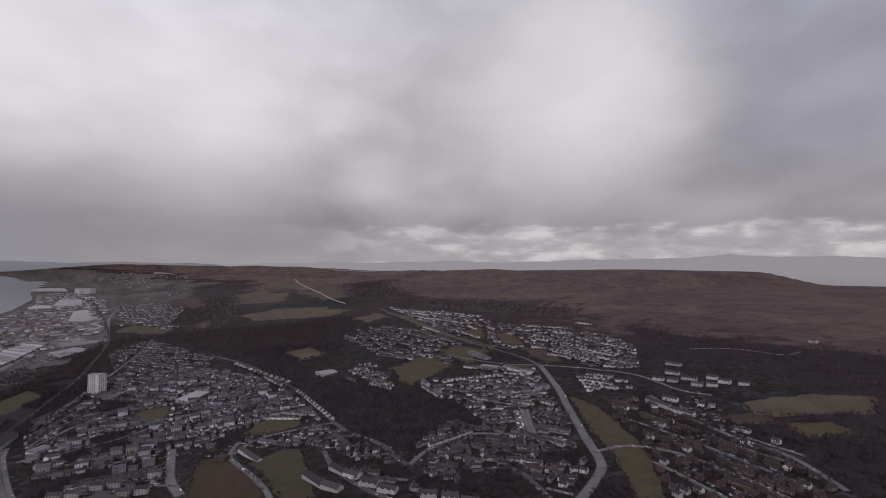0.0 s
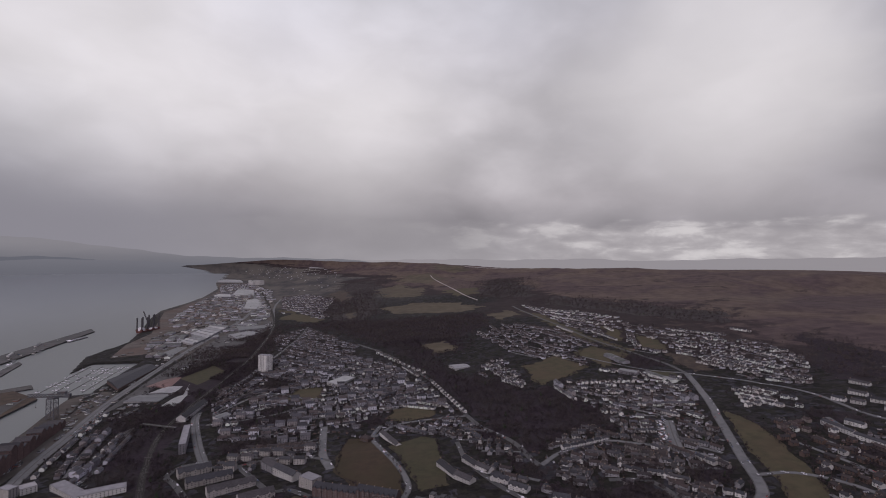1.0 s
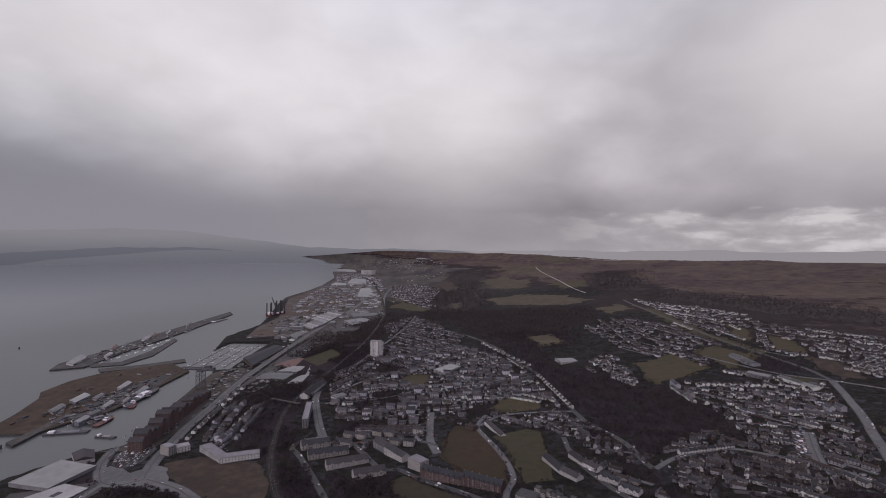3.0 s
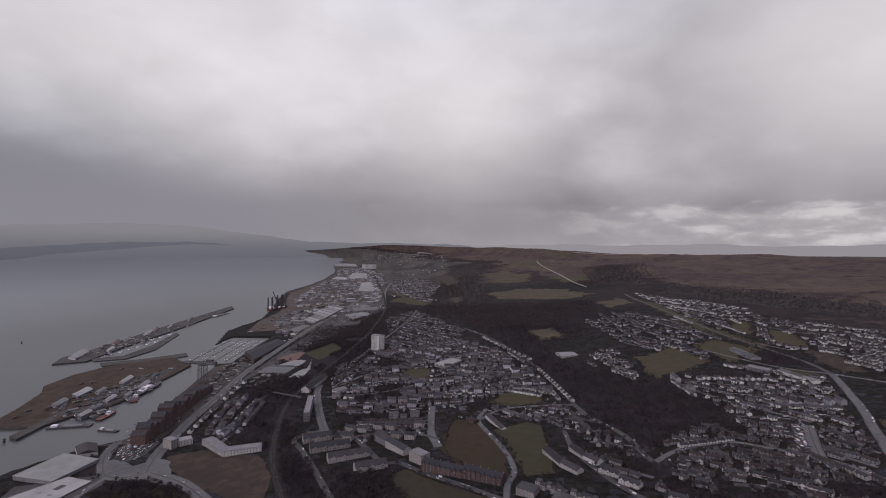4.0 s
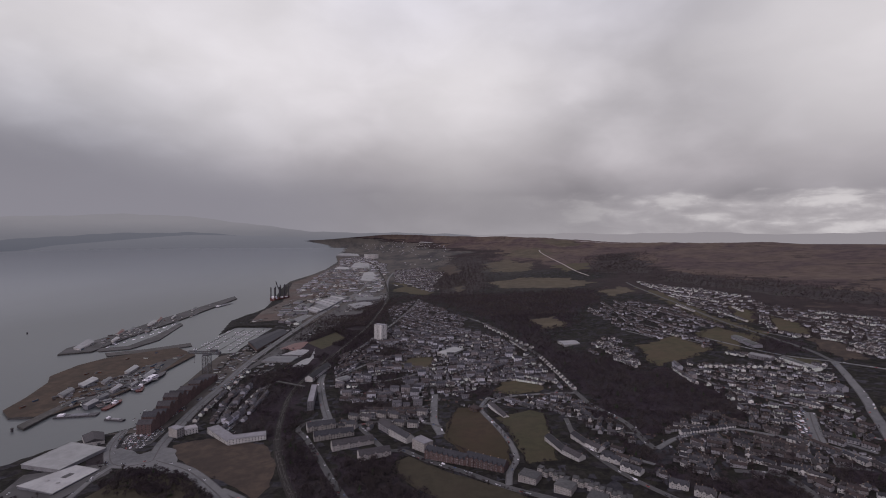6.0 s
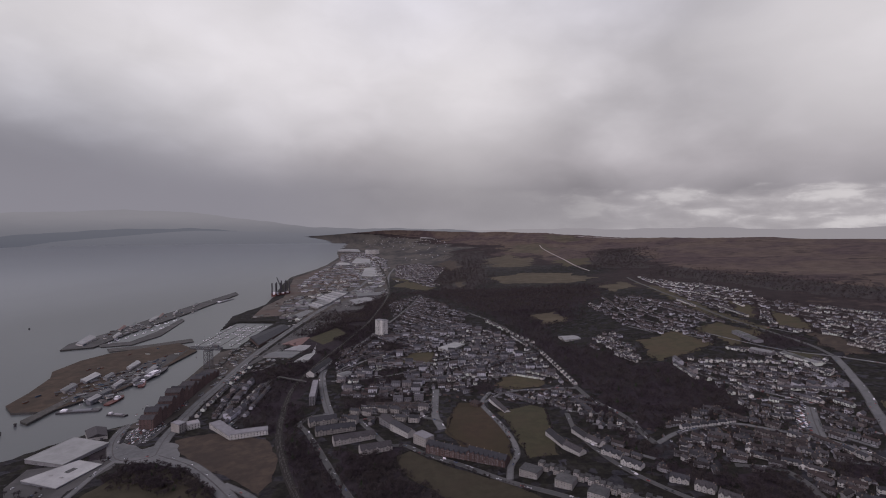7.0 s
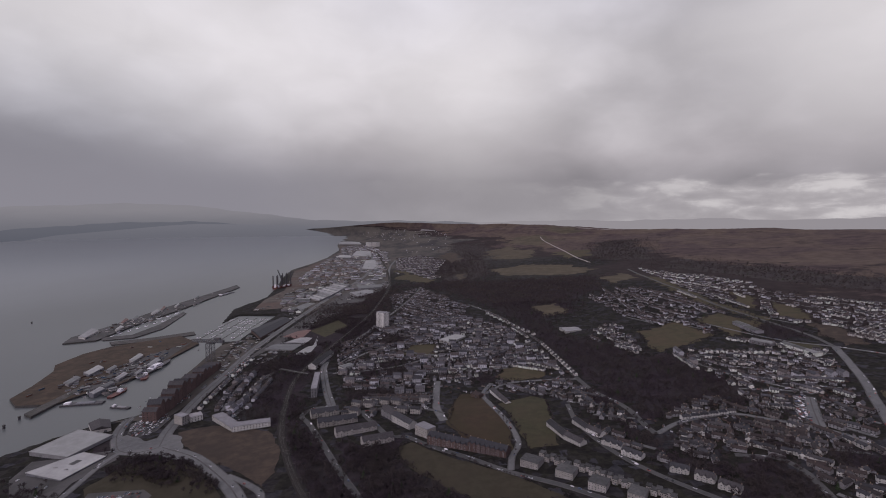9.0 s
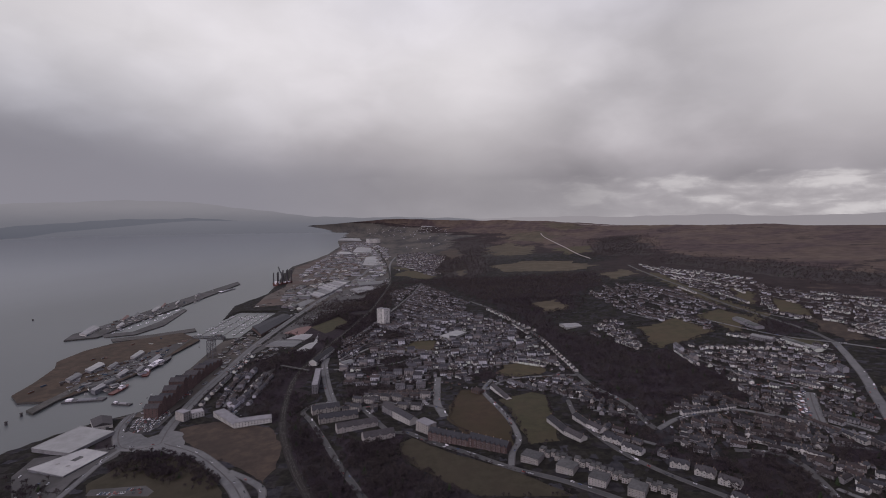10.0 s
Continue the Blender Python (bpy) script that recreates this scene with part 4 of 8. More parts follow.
def plain_tree(seed, h=9.5, twigs=34):
    t, c = bare_tree(seed, h, twigs, 0)
    rnd = random.Random(seed + 50)
    c = Shape()
    for i in range(twigs):
        a, z = rnd.uniform(0, math.tau), rnd.uniform(0.3, 0.85)
        r = h * 0.36 * math.sqrt(max(0.0, 1 - ((z - 0.55) / 0.42) ** 2)) * rnd.uniform(0.3, 1.0)
        p = Vector((r * math.cos(a), r * math.sin(a), z * h))
        d = Vector((rnd.gauss(0, 1) + math.cos(a), rnd.gauss(0, 1) + math.sin(a), rnd.gauss(0.9, 0.6))).normalized()
        s = Matrix.Rotation(rnd.uniform(0, 6.28), 3, d) @ (d.orthogonal().normalized() * rnd.uniform(0.35, 0.7))
        q = p + d * h * rnd.uniform(0.12, 0.22)
        c.face((p - s * 0.4, p + s * 0.4, q + s, q - s * 0.6))
    return t, c


PLAIN = [plain_tree(21), plain_tree(22, 8.0, 30), plain_tree(23, 11.0, 38), plain_tree(24, 7.0, 26)]
TREES = [bare_tree(1), bare_tree(2, 8.0), bare_tree(3, 11.0, 85, 7), bare_tree(4, 7.0, 55, 5)]
SMALL = [bare_tree(9, 4.5, 30, 4), bare_tree(10, 5.5, 34, 4)]
FIRS = [conifer(5), conifer(6, 9)]
WOODS = []


def wood(outline, density):
    P = np.array(outline, float)
    area = 0.5 * abs(sum(a[0] * b[1] - b[0] * a[1] for a, b in zip(outline, outline[1:] + outline[:1])))
    n = int(area * density * 2.0)
    from_cdt("wood_floor", outline, wood_floor if np.hypot(*P.mean(0)) < 1900 else hazed_floor, 0.10 + 0.01 * (len(FIELDS) % 8))
    FIELDS.append(("wood_floor", outline))
    (x0, y0), (x1, y1) = P.min(0), P.max(0)
    got = 0
    while got < n:
        x, y = random.uniform(x0, x1), random.uniform(y0, y1)
        if in_poly(x, y, outline):
            got += 1
            far = 6 + 0.026 * max(0.0, math.hypot(x, y) - 600)
            WOODS.append((x + random.gauss(0, far), y + random.gauss(0, far)))


def flat_tree(tc):
    t, c = tc
    s = Shape()
    s.solid(t.v, t.f, 0)
    s.solid(c.v, c.f, 1)
    return np.array(s.v), s.f, s.m


def stamp(name, parts, tags, m):
    """A thing out of ready meshes: name, mesh and place of each part."""
    ob = new(name)
    for n, me, at in parts:
        part(n, me, None, ob, at=at)
    ob.matrix_basis = m
    return tagged(ob, *tags)


def settle_trees(near=170):
    """Near trees are things; the rest of the woods is one mass a sort."""
    spots_ = [(math.hypot(x, y), x, y) for x, y in WOODS if math.hypot(x, y) < 12000 and clear_of(x, y, 1.0, on_bank=True, in_wood=True)]
    spots_.sort()
    zs = height(np.array([q[1] for q in spots_]), np.array([q[2] for q in spots_]))
    masses, made = {}, {}
    for i, (d, x, y) in enumerate(spots_):
        z = float(zs[i])
        k = random.choice((0, 0, 1, 1, 2, 3, 3))
        fir = random.random() < 0.012
        s = random.uniform(0.75, 1.15)
        if i < near:
            key = ("fir", k % 2) if fir else ("bare", k)
            if key not in made:
                t, c = FIRS[k % 2] if fir else TREES[k]
                made[key] = [("trunk", t.mesh("trunk", [bark]), None), ("crown", c.mesh("crown", [evergreen if fir else twig]), None)]
            stamp("conifer_tree" if fir else "bare_tree", made[key],
                  ("dark green conifer on the slope" if fir else "leafless brown tree with fine twigs on the bank", "tree", "trees of the near woods"), pose(x, y, z, 0, 0, random.uniform(0, 360)))
        else:
            m = pose(x, y, z, random.uniform(-4, 4), random.uniform(-4, 4), random.uniform(0, 360)) @ Matrix.Diagonal((s, s, s * random.uniform(0.85, 1.1), 1))
            # far or high trees take the twigs with haze put into their colour
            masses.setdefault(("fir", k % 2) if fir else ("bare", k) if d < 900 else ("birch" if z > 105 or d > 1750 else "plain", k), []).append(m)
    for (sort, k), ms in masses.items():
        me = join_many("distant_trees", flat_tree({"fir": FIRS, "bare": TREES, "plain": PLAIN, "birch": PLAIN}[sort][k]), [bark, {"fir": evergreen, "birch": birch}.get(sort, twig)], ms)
        tagged(new("distant_trees", me), "purple-brown leafless woodland on the upper slopes and in the glen, paled by painted haze" if sort == "birch" else "leafless brown woodland on the slopes" if sort != "fir" else "dark conifers scattered in the woods", "trees", kind="stuff")


def settle_gardens(n=9500):
    """Shrubs and small trees between the houses, and hedges round the fields."""
    ms = {0: [], 1: []}
    for kind, poly in FIELDS:
        if kind != "field":
            continue
        for (x1, y1), (x2, y2) in zip(poly, poly[1:] + poly[:1]):
            for q in np.arange(0, math.dist((x1, y1), (x2, y2)), 4.5) / max(math.dist((x1, y1), (x2, y2)), 1):
                x, y = x1 + (x2 - x1) * q + random.gauss(0, 1.5), y1 + (y2 - y1) * q + random.gauss(0, 1.5)
                if random.random() < 0.6 and math.hypot(x, y) < 1900 and clear_of(x, y, 0.5, fields=False):
                    s = random.uniform(0.5, 1.5)
                    ms[random.randrange(2)].append(pose(x, y, ground_z(x, y), 0, 0, random.uniform(0, 360)) @ Matrix.Diagonal((s, s, s, 1)))
    homes = [h for h in NEAR_HOUSES if h[0] < 2000]
    for _ in range(n):
        h = random.choice(homes)
        x, y = h[3][0] + random.uniform(-24, 24), h[3][1] + random.uniform(-24, 24)
        if clear_of(x, y, 0.8, in_wood=True):
            s = random.uniform(0.7, 1.6)
            ms[random.randrange(2)].append(pose(x, y, ground_z(x, y), 0, 0, random.uniform(0, 360)) @ Matrix.Diagonal((s, s, s, 1)))
    for k, m in ms.items():
        me = join_many("garden_shrubs", flat_tree(SMALL[k]), [bark, twig], m)
        tagged(new("garden_shrubs", me), "leafless shrubs and small trees in the gardens", "shrubs", kind="stuff")


# ---- single buildings ----
def block(name, line, D, floors, roof, wall, roofing, label, category, step=5.0, fh=2.9, bays=0, stacks=0, win=None, rise=None):
    """A building whose front foot runs from the first point to the second; the body lies behind."""
    a, b = np.array(line[0], float), np.array(line[1], float)
    L = float(np.linalg.norm(b - a))
    u = (b - a) / L
    n = np.array([-u[1], u[0]])
    c = (a + b) / 2 + n * D / 2
    K = Kind(L, D, floors, roof, wall, roofing, rise, step, fh, bays, stacks, win, label, category)
    ob = K.thing(name, math.hypot(*c) < 820, back=False)
    zs = [ground_z(*(c + u * s * L / 2)) for s in (-1, 0, 1)]
    ob.matrix_basis = pose(c[0], c[1], max(min(zs), 3.5) + 0.3, 0, 0, math.degrees(math.atan2(u[1], u[0])))
    for s in np.linspace(-0.5, 0.5, max(2, int(L / 8))):
        e = c + u * s * L
        TAKEN.append((e[0], e[1], D / 2))
    return ob


def shed(name, corners, top, wall, roofing, label, category="warehouse", ridge=0.0, lights=0):
    """A large shed on four roof corners: walls, a low roof, doors and rooflights."""
    c = [np.array(p, float) for p in corners]
    if sum(c[i][0] * c[(i + 1) % 4][1] - c[(i + 1) % 4][0] * c[i][1] for i in range(4)) < 0:
        c = c[::-1]
    mid = sum(c) / 4
    z0 = max(min(ground_z(*p) for p in c), 3.0) - 2.0
    top = top if top > 0 else z0 + 2 - top
    ob = new(name)
    ob.matrix_basis = pose(mid[0], mid[1], z0 + 2)
    h = top - (z0 + 2)
    loc = [p - mid for p in c]
    w = Shape().prism([tuple(p) for p in loc], -2.5, h)
    part("wall", w, [WALLS[wall]], ob)
    r = Shape()
    grown = [tuple(p * 1.015) for p in loc]
    if ridge:
        e0, e1 = np.linalg.norm(loc[1] - loc[0]), np.linalg.norm(loc[2] - loc[1])
        if e0 < e1:
            grown = grown[1:] + grown[:1]
        g = [np.array(p) for p in grown]
        ra, rb = (g[3] + g[0]) / 2, (g[1] + g[2]) / 2
        v = [(*g[0], h), (*g[1], h), (*g[2], h), (*g[3], h), (*ra, h + ridge), (*rb, h + ridge)]
        v += [(x, y, z + 0.3) for x, y, z in v]
        r.solid(v, [(6, 7, 11, 10), (10, 11, 8, 9), (0, 1, 7, 6), (2, 3, 9, 8), (1, 5, 11, 7), (5, 2, 8, 11), (4, 0, 6, 10), (3, 4, 10, 9), (0, 4, 5, 1), (4, 3, 2, 5), (0, 3, 4), (1, 5, 2)])
    else:
        r.prism(grown, h, h + 0.5)
        for i in range(4):
            p, q = loc[i] * 1.01, loc[(i + 1) % 4] * 1.01
            r.beam((*p, h + 0.7), (*q, h + 0.7), 0.28)
    part("roof", r, [ROOFS[roofing]], ob)
    for i in range(lights):
        k = (i + 0.5) / lights
        p = loc[0] * (1 - k) * 0.5 + loc[1] * k * 0.5 + loc[3] * (1 - k) * 0.15 + loc[2] * k * 0.15
        s = Shape().box(-2.2, 2.2, -1.2, 1.2, 0, 0.9, 0, 0.2)
        part("roof_unit", s, [WALLS["clad"]], ob, at=pose(p[0], p[1], h + 0.45 + ridge * 0.2))
    for i in (0, 1):
        p, q = loc[i], loc[i + 1]
        d = (q - p) / np.linalg.norm(q - p)
        for k in (0.3, 0.7):
            e = p + (q - p) * k
            part("loading_door", Shape().box(-2.2, 2.2, -0.12, 0.0, 0.0, min(4.5, h * 0.6)), [ROOFS["grey_metal"]], ob, at=pose(e[0], e[1], 0, 0, 0, math.degrees(math.atan2(d[1], d[0]))))
    TAKEN.append((mid[0], mid[1], float(min(np.linalg.norm(p) for p in loc))))
    return tagged(ob, label, category)


def pier(name, outline, top, label, top_mat):
    s = Shape().prism(outline, -6.0, top, 0, 1)
    s.m[-1] = 1
    tagged(new(name, s.mesh(name, [quay_stone, top_mat])), label, "quay", kind="structure")


def towards(a, b):
    return math.degrees(math.atan2(b[1] - a[1], b[0] - a[0]))


def hull_shape(L, W, h, mat=0):
    """A hull with a pointed bow, sheer and a flat stern."""
    s = Shape()
    xs = [-0.5, -0.42, -0.1, 0.22, 0.38, 0.47, 0.5]
    ws = [0.80, 0.95, 1.0, 0.92, 0.60, 0.22, 0.03]
    sh = [0.05, 0.0, 0.0, 0.08, 0.22, 0.36, 0.42]
    v = []
    for x, k, q in zip(xs, ws, sh):
        z = h * (1 + q)
        v += [(x * L, -W / 2 * k, z), (x * L * 0.97, -W / 2 * k * 0.72, -1.0), (x * L * 0.97, W / 2 * k * 0.72, -1.0), (x * L, W / 2 * k, z)]
    f = []
    for i in range(6):
        b = 4 * i
        f += [(b, b + 1, b + 5, b + 4), (b + 1, b + 2, b + 6, b + 5), (b + 2, b + 3, b + 7, b + 6), (b + 3, b, b + 4, b + 7)]
    f += [(0, 3, 2, 1), (24, 25, 26, 27)]
    s.solid(v, f, mat)
    return s


def ship(line, kind, name, label):
    a, b = line
    L = math.dist(a, b)
    ob = new(name)
    if kind == "patrol":
        W, h = L * 0.17, 4.5
        part("hull", hull_shape(L, W, h), [hull_dark], ob)
        house = part("deckhouse", Shape().box(-L * 0.2, L * 0.16, -W * 0.34, W * 0.34, h - 0.3, h + 3.2).box(-L * 0.06, L * 0.13, -W * 0.3, W * 0.3, h + 3.2, h + 6.0, 0, 0.3), [boat_white], ob)
        part("window_band", Shape().box(-L * 0.05, L * 0.133, -W * 0.305, W * 0.305, h + 4.4, h + 5.3), [glass_mat], house, "dark bridge windows")
        part("funnel", Shape().box(-L * 0.15, -L * 0.09, -W * 0.14, W * 0.14, h + 3.0, h + 7.0, 0, 0.3), [hull_grey], ob)
        part("mast", Shape().beam((L * 0.02, 0, h + 5.5), (L * 0.02, 0, h + 15), 0.3, 0, 0.12).beam((L * 0.02, -2.2, h + 11), (L * 0.02, 2.2, h + 11), 0.12), [hull_grey], ob)
        part("crane", Shape().beam((-L * 0.3, 0, h), (-L * 0.3, 0, h + 6), 0.35).beam((-L * 0.3, 0, h + 6), (-L * 0.42, 0, h + 9), 0.2), [hull_dark], ob)
    elif kind == "tug":
        W, h = L * 0.26, 3.0
        part("hull", hull_shape(L, W, h), [hull_red], ob)
        house = part("wheelhouse", Shape().box(L * 0.0, L * 0.22, -W * 0.3, W * 0.3, h, h + 3.0).box(L * 0.05, L * 0.18, -W * 0.24, W * 0.24, h + 3.0, h + 5.4, 0, 0.2), [boat_white], ob)
        part("window_band", Shape().box(L * 0.048, L * 0.183, -W * 0.245, W * 0.245, h + 3.9, h + 4.7), [glass_mat], house, "dark wheelhouse windows")
        part("funnel", Shape().beam((-L * 0.08, 0, h), (-L * 0.08, 0, h + 4.5), 0.8, 0, 0.7, 8), [hull_dark], ob)
        part("mast", Shape().beam((L * 0.1, 0, h + 5), (L * 0.1, 0, h + 10), 0.15), [boat_white], ob)
    elif kind == "barge":
        W, h = max(L * 0.22, 9), 2.4
        part("hull", Shape().box(-L / 2, L / 2, -W / 2, W / 2, -1, h, 0).box(-L / 2 + 0.8, L / 2 - 0.8, -W / 2 + 0.8, W / 2 - 0.8, h, h + 0.25), [hull_dark], ob)
        part("cabin", Shape().box(-L * 0.42, -L * 0.28, -W * 0.3, W * 0.3, h + 0.2, h + 3.2), [boat_white], ob)
        part("cargo", Shape().box(-L * 0.15, L * 0.3, -W * 0.32, W * 0.3, h + 0.2, h + 1.6, 0, 0.6), [WALLS["clad"]], ob)
    else:
        W, h = L * 0.3, 1.0
        part("hull", hull_shape(L, W, h), [boat_white], ob)
        part("cabin", Shape().box(-L * 0.1, L * 0.22, -W * 0.28, W * 0.28, h - 0.1, h + 0.9, 0, 0.15), [glass_mat], ob)
        part("mast", Shape().beam((L * 0.08, 0, h), (L * 0.08, 0, h + L * 1.15), 0.08, 0, 0.05), [steel], ob)
    ob.matrix_basis = pose((a[0] + b[0]) / 2, (a[1] + b[1]) / 2, 0.0, 0, 0, towards(a, b))
    return tagged(ob, label, "boat" if kind == "yacht" else "ship")


def field_on(name, outline, z, mat):
    s = Shape().prism(outline, z - 0.3, z, 0)
    tagged(new(name, s.mesh(name, [mat])), "worn concrete yard on the dock", "yard", kind="structure")


def lattice(s, a, b, w, n, r, axis="z"):
    """A four-legged lattice between two points, w wide, with n braced bays."""
    a, b = Vector(a), Vector(b)
    d = (b - a).normalized()
    u = Vector((1, 0, 0)) if abs(d.x) < 0.5 else Vector((0, 1, 0))
    u = (u - d * u.dot(d)).normalized()
    v = d.cross(u)
    c = [(-1, -1), (1, -1), (1, 1), (-1, 1)]
    at = lambda k, i: a + (b - a) * (k / n) + (u * c[i][0] + v * c[i][1]) * w / 2
    for i in range(4):
        s.beam(at(0, i), at(n, i), r)
        for k in range(n):
            j = (i + 1) % 4
            s.beam(at(k, i), at(k + 1, j), r * 0.55)
            s.beam(at(k, j), at(k + 1, i), r * 0.55)
            s.beam(at(k + 1, i), at(k + 1, j), r * 0.5)
    return s


def crane_at(foot, jib):
    """A giant cantilever crane: lattice tower, turntable, jib with counterweight and machinery house."""
    x, y = foot[0]
    ob = new("cantilever_crane")
    (ax, ay), (bx, by) = jib
    part("tower", lattice(Shape(), (0, 0, 0), (0, 0, 44), 15, 4, 0.75), [crane_mat], ob)
    part("turntable", Shape().beam((0, 0, 44), (0, 0, 46.5), 9.5, 0, 9.5, 14), [crane_mat], ob)
    L = 48
    part("jib", lattice(Shape(), (-10, 0, 50), (L, 0, 50), 6, 10, 0.6), [crane_mat], ob)
    part("counter_jib", lattice(Shape(), (-34, 0, 50), (-10, 0, 50), 6.5, 4, 0.65), [crane_mat], ob)
    part("counterweight", Shape().box(-36, -29, -4, 4, 46, 54), [crane_mat], ob)
    cabin = part("machinery_house", Shape().box(-27, -12, -4.5, 4.5, 53.2, 58.5, 0), [crane_mat], ob)
    part("house_roof", Shape().box(-27.5, -11.5, -5, 5, 58.5, 59.0), [crane_mat], cabin)
    part("trolley", Shape().box(30, 35, -3, 3, 45.4, 47), [crane_mat], ob)
    part("hook_cable", Shape().beam((32.5, 0, 26), (32.5, 0, 45.5), 0.18).box(31.6, 33.4, -0.7, 0.7, 24, 26), [steel], ob)
    ob.matrix_basis = pose(x, y, max(ground_z(x, y), 4.2), 0, 0, math.degrees(math.atan2(ay - by, ax - bx)))
    TAKEN.append((x, y, 14))
    tagged(ob, "dark steel giant cantilever crane on the dockside", "crane")


def rig_at(line):
    """A jack-up barge: a red and white hull on tall dark legs, with a crane."""
    a, b = line
    L = math.dist(a, b)
    ob = new("jack_up_barge")
    part("hull", Shape().box(-L / 2, L / 2, -14, 14, -1, 9).box(-L / 2 - 0.5, L / 2 + 0.5, -14.5, 14.5, 8.4, 9.4), [hull_red], ob)
    part("deckhouse", Shape().box(-L / 2 + 4, -L / 2 + 22, -11, 11, 9.4, 22).box(-L / 2 + 6, -L / 2 + 20, -12, 12, 22, 23), [boat_white], ob)
    part("deck_store", Shape().box(4, L / 2 - 6, -10, 8, 9.4, 14), [boat_white], ob)
    for x in (-L / 2 + 3, -L / 6, L / 6, L / 2 - 3):
        for y in (-12, 12):
            leg = part("leg", Shape().beam((x, y, -4), (x, y, 72 + 6 * ((x > 0) - 0.5)), 3.0, 0, 3.0, 8), [hull_dark], ob)
            part("jack_housing", Shape().box(x - 4.2, x + 4.2, y - 4.2, y + 4.2, 9.4, 16), [hull_red], leg, "red jacking frame round the leg")
    part("crane", lattice(Shape(), (0, 0, 9), (0, 0, 40), 4, 5, 0.5), [crane_mat], ob)
    part("crane_boom", lattice(Shape(), (0, 0, 40), (-26, 4, 96), 3, 8, 0.5), [crane_mat], ob)
    ob.matrix_basis = pose((a[0] + b[0]) / 2, (a[1] + b[1]) / 2, 0, 0, 0, towards(a, b))
    tagged(ob, "red and white jack-up barge with tall dark legs", "barge")


def mooring_buoy(spot):
    ob = new("mooring_dolphin")
    part("pile", Shape().beam((0, 0, -4), (0, 0, 5), 2.2, 0, 2.0, 10), [hull_dark], ob)
    part("cap", Shape().beam((0, 0, 5), (0, 0, 6.2), 2.6, 0, 2.3, 10), [quay_stone], ob)
    ob.matrix_basis = pose(spot[0], spot[1], 0)
    tagged(ob, "dark round mooring dolphin standing in water", "mooring", "mooring dolphins")


# ---- cars ----
def car_parts(paint, van=False):
    out = []
    L, W, h = (5.2, 2.0, 1.35) if van else (4.4, 1.8, 0.85)
    body = Shape()
    prof = [(-L / 2, 0.35), (L / 2, 0.35), (L / 2 + 0.05, 0.6), (L / 2 - 0.1, h), (-L / 2 + 0.1, h + 0.05), (-L / 2 - 0.03, 0.6)]
    n = len(prof)
    v = [(x, -W / 2, z) for x, z in prof] + [(x, W / 2, z) for x, z in prof]
    body.solid(v, [tuple(range(n)), tuple(range(2 * n - 1, n - 1, -1))] + [(i, n + i, n + (i + 1) % n, (i + 1) % n) for i in range(n)])
    out.append(("body", body.mesh("body", [paint]), None))
    top = 2.1 if van else 1.42
    k0, k1 = (-L / 2 + 0.1, L / 2 - 1.0) if van else (-L / 2 + 0.45, L / 2 - 1.25)
    v = [(k0, -W / 2 + 0.08, h), (k1 + 0.35, -W / 2 + 0.08, h), (k1 + 0.35, W / 2 - 0.08, h), (k0, W / 2 - 0.08, h),
         (k0 + 0.3, -W / 2 + 0.25, top), (k1 - 0.3, -W / 2 + 0.25, top), (k1 - 0.3, W / 2 - 0.25, top), (k0 + 0.3, W / 2 - 0.25, top)]
    c = Shape().solid(v, [(0, 1, 5, 4), (1, 2, 6, 5), (2, 3, 7, 6), (3, 0, 4, 7)], 0 if not van else 1)
    c.solid(v[4:], [(0, 1, 2, 3)], 1)
    out.append(("cabin", c.mesh("cabin", [glass_mat, paint]), None))
    for x in (-L * 0.3, L * 0.3):
        for y in (-W / 2, W / 2 - 0.2):
            out.append(("wheel", Shape().beam((x, y, 0.32), (x, y + 0.2, 0.32), 0.33, 0, 0.33, 10).mesh("wheel", [tyre_mat]), None))
    return out


CAR_SPOTS = []


def car_park(outline, n):
    """Rows of parked cars."""
    P = np.array(outline, float)
    spots_ = []
    for gy in np.arange(P[:, 1].min() + 3, P[:, 1].max(), 10.0):
        for gx_ in np.arange(P[:, 0].min(), P[:, 0].max(), 2.9):
            if in_poly(gx_, gy, outline):
                spots_.append(((gx_, gy + random.uniform(-0.5, 0.5)), 90 + random.choice((0, 180)), 0.40))
    random.shuffle(spots_)
    CAR_SPOTS.extend(spots_[:n])


def junction(outline):
    ob = from_cdt("junction", outline, asphalt, 0.545)
    tagged(ob, "wide grey asphalt road junction", "road", kind="structure")
    ob.name = "road_junction"
    FIELDS.append(("junction", outline))


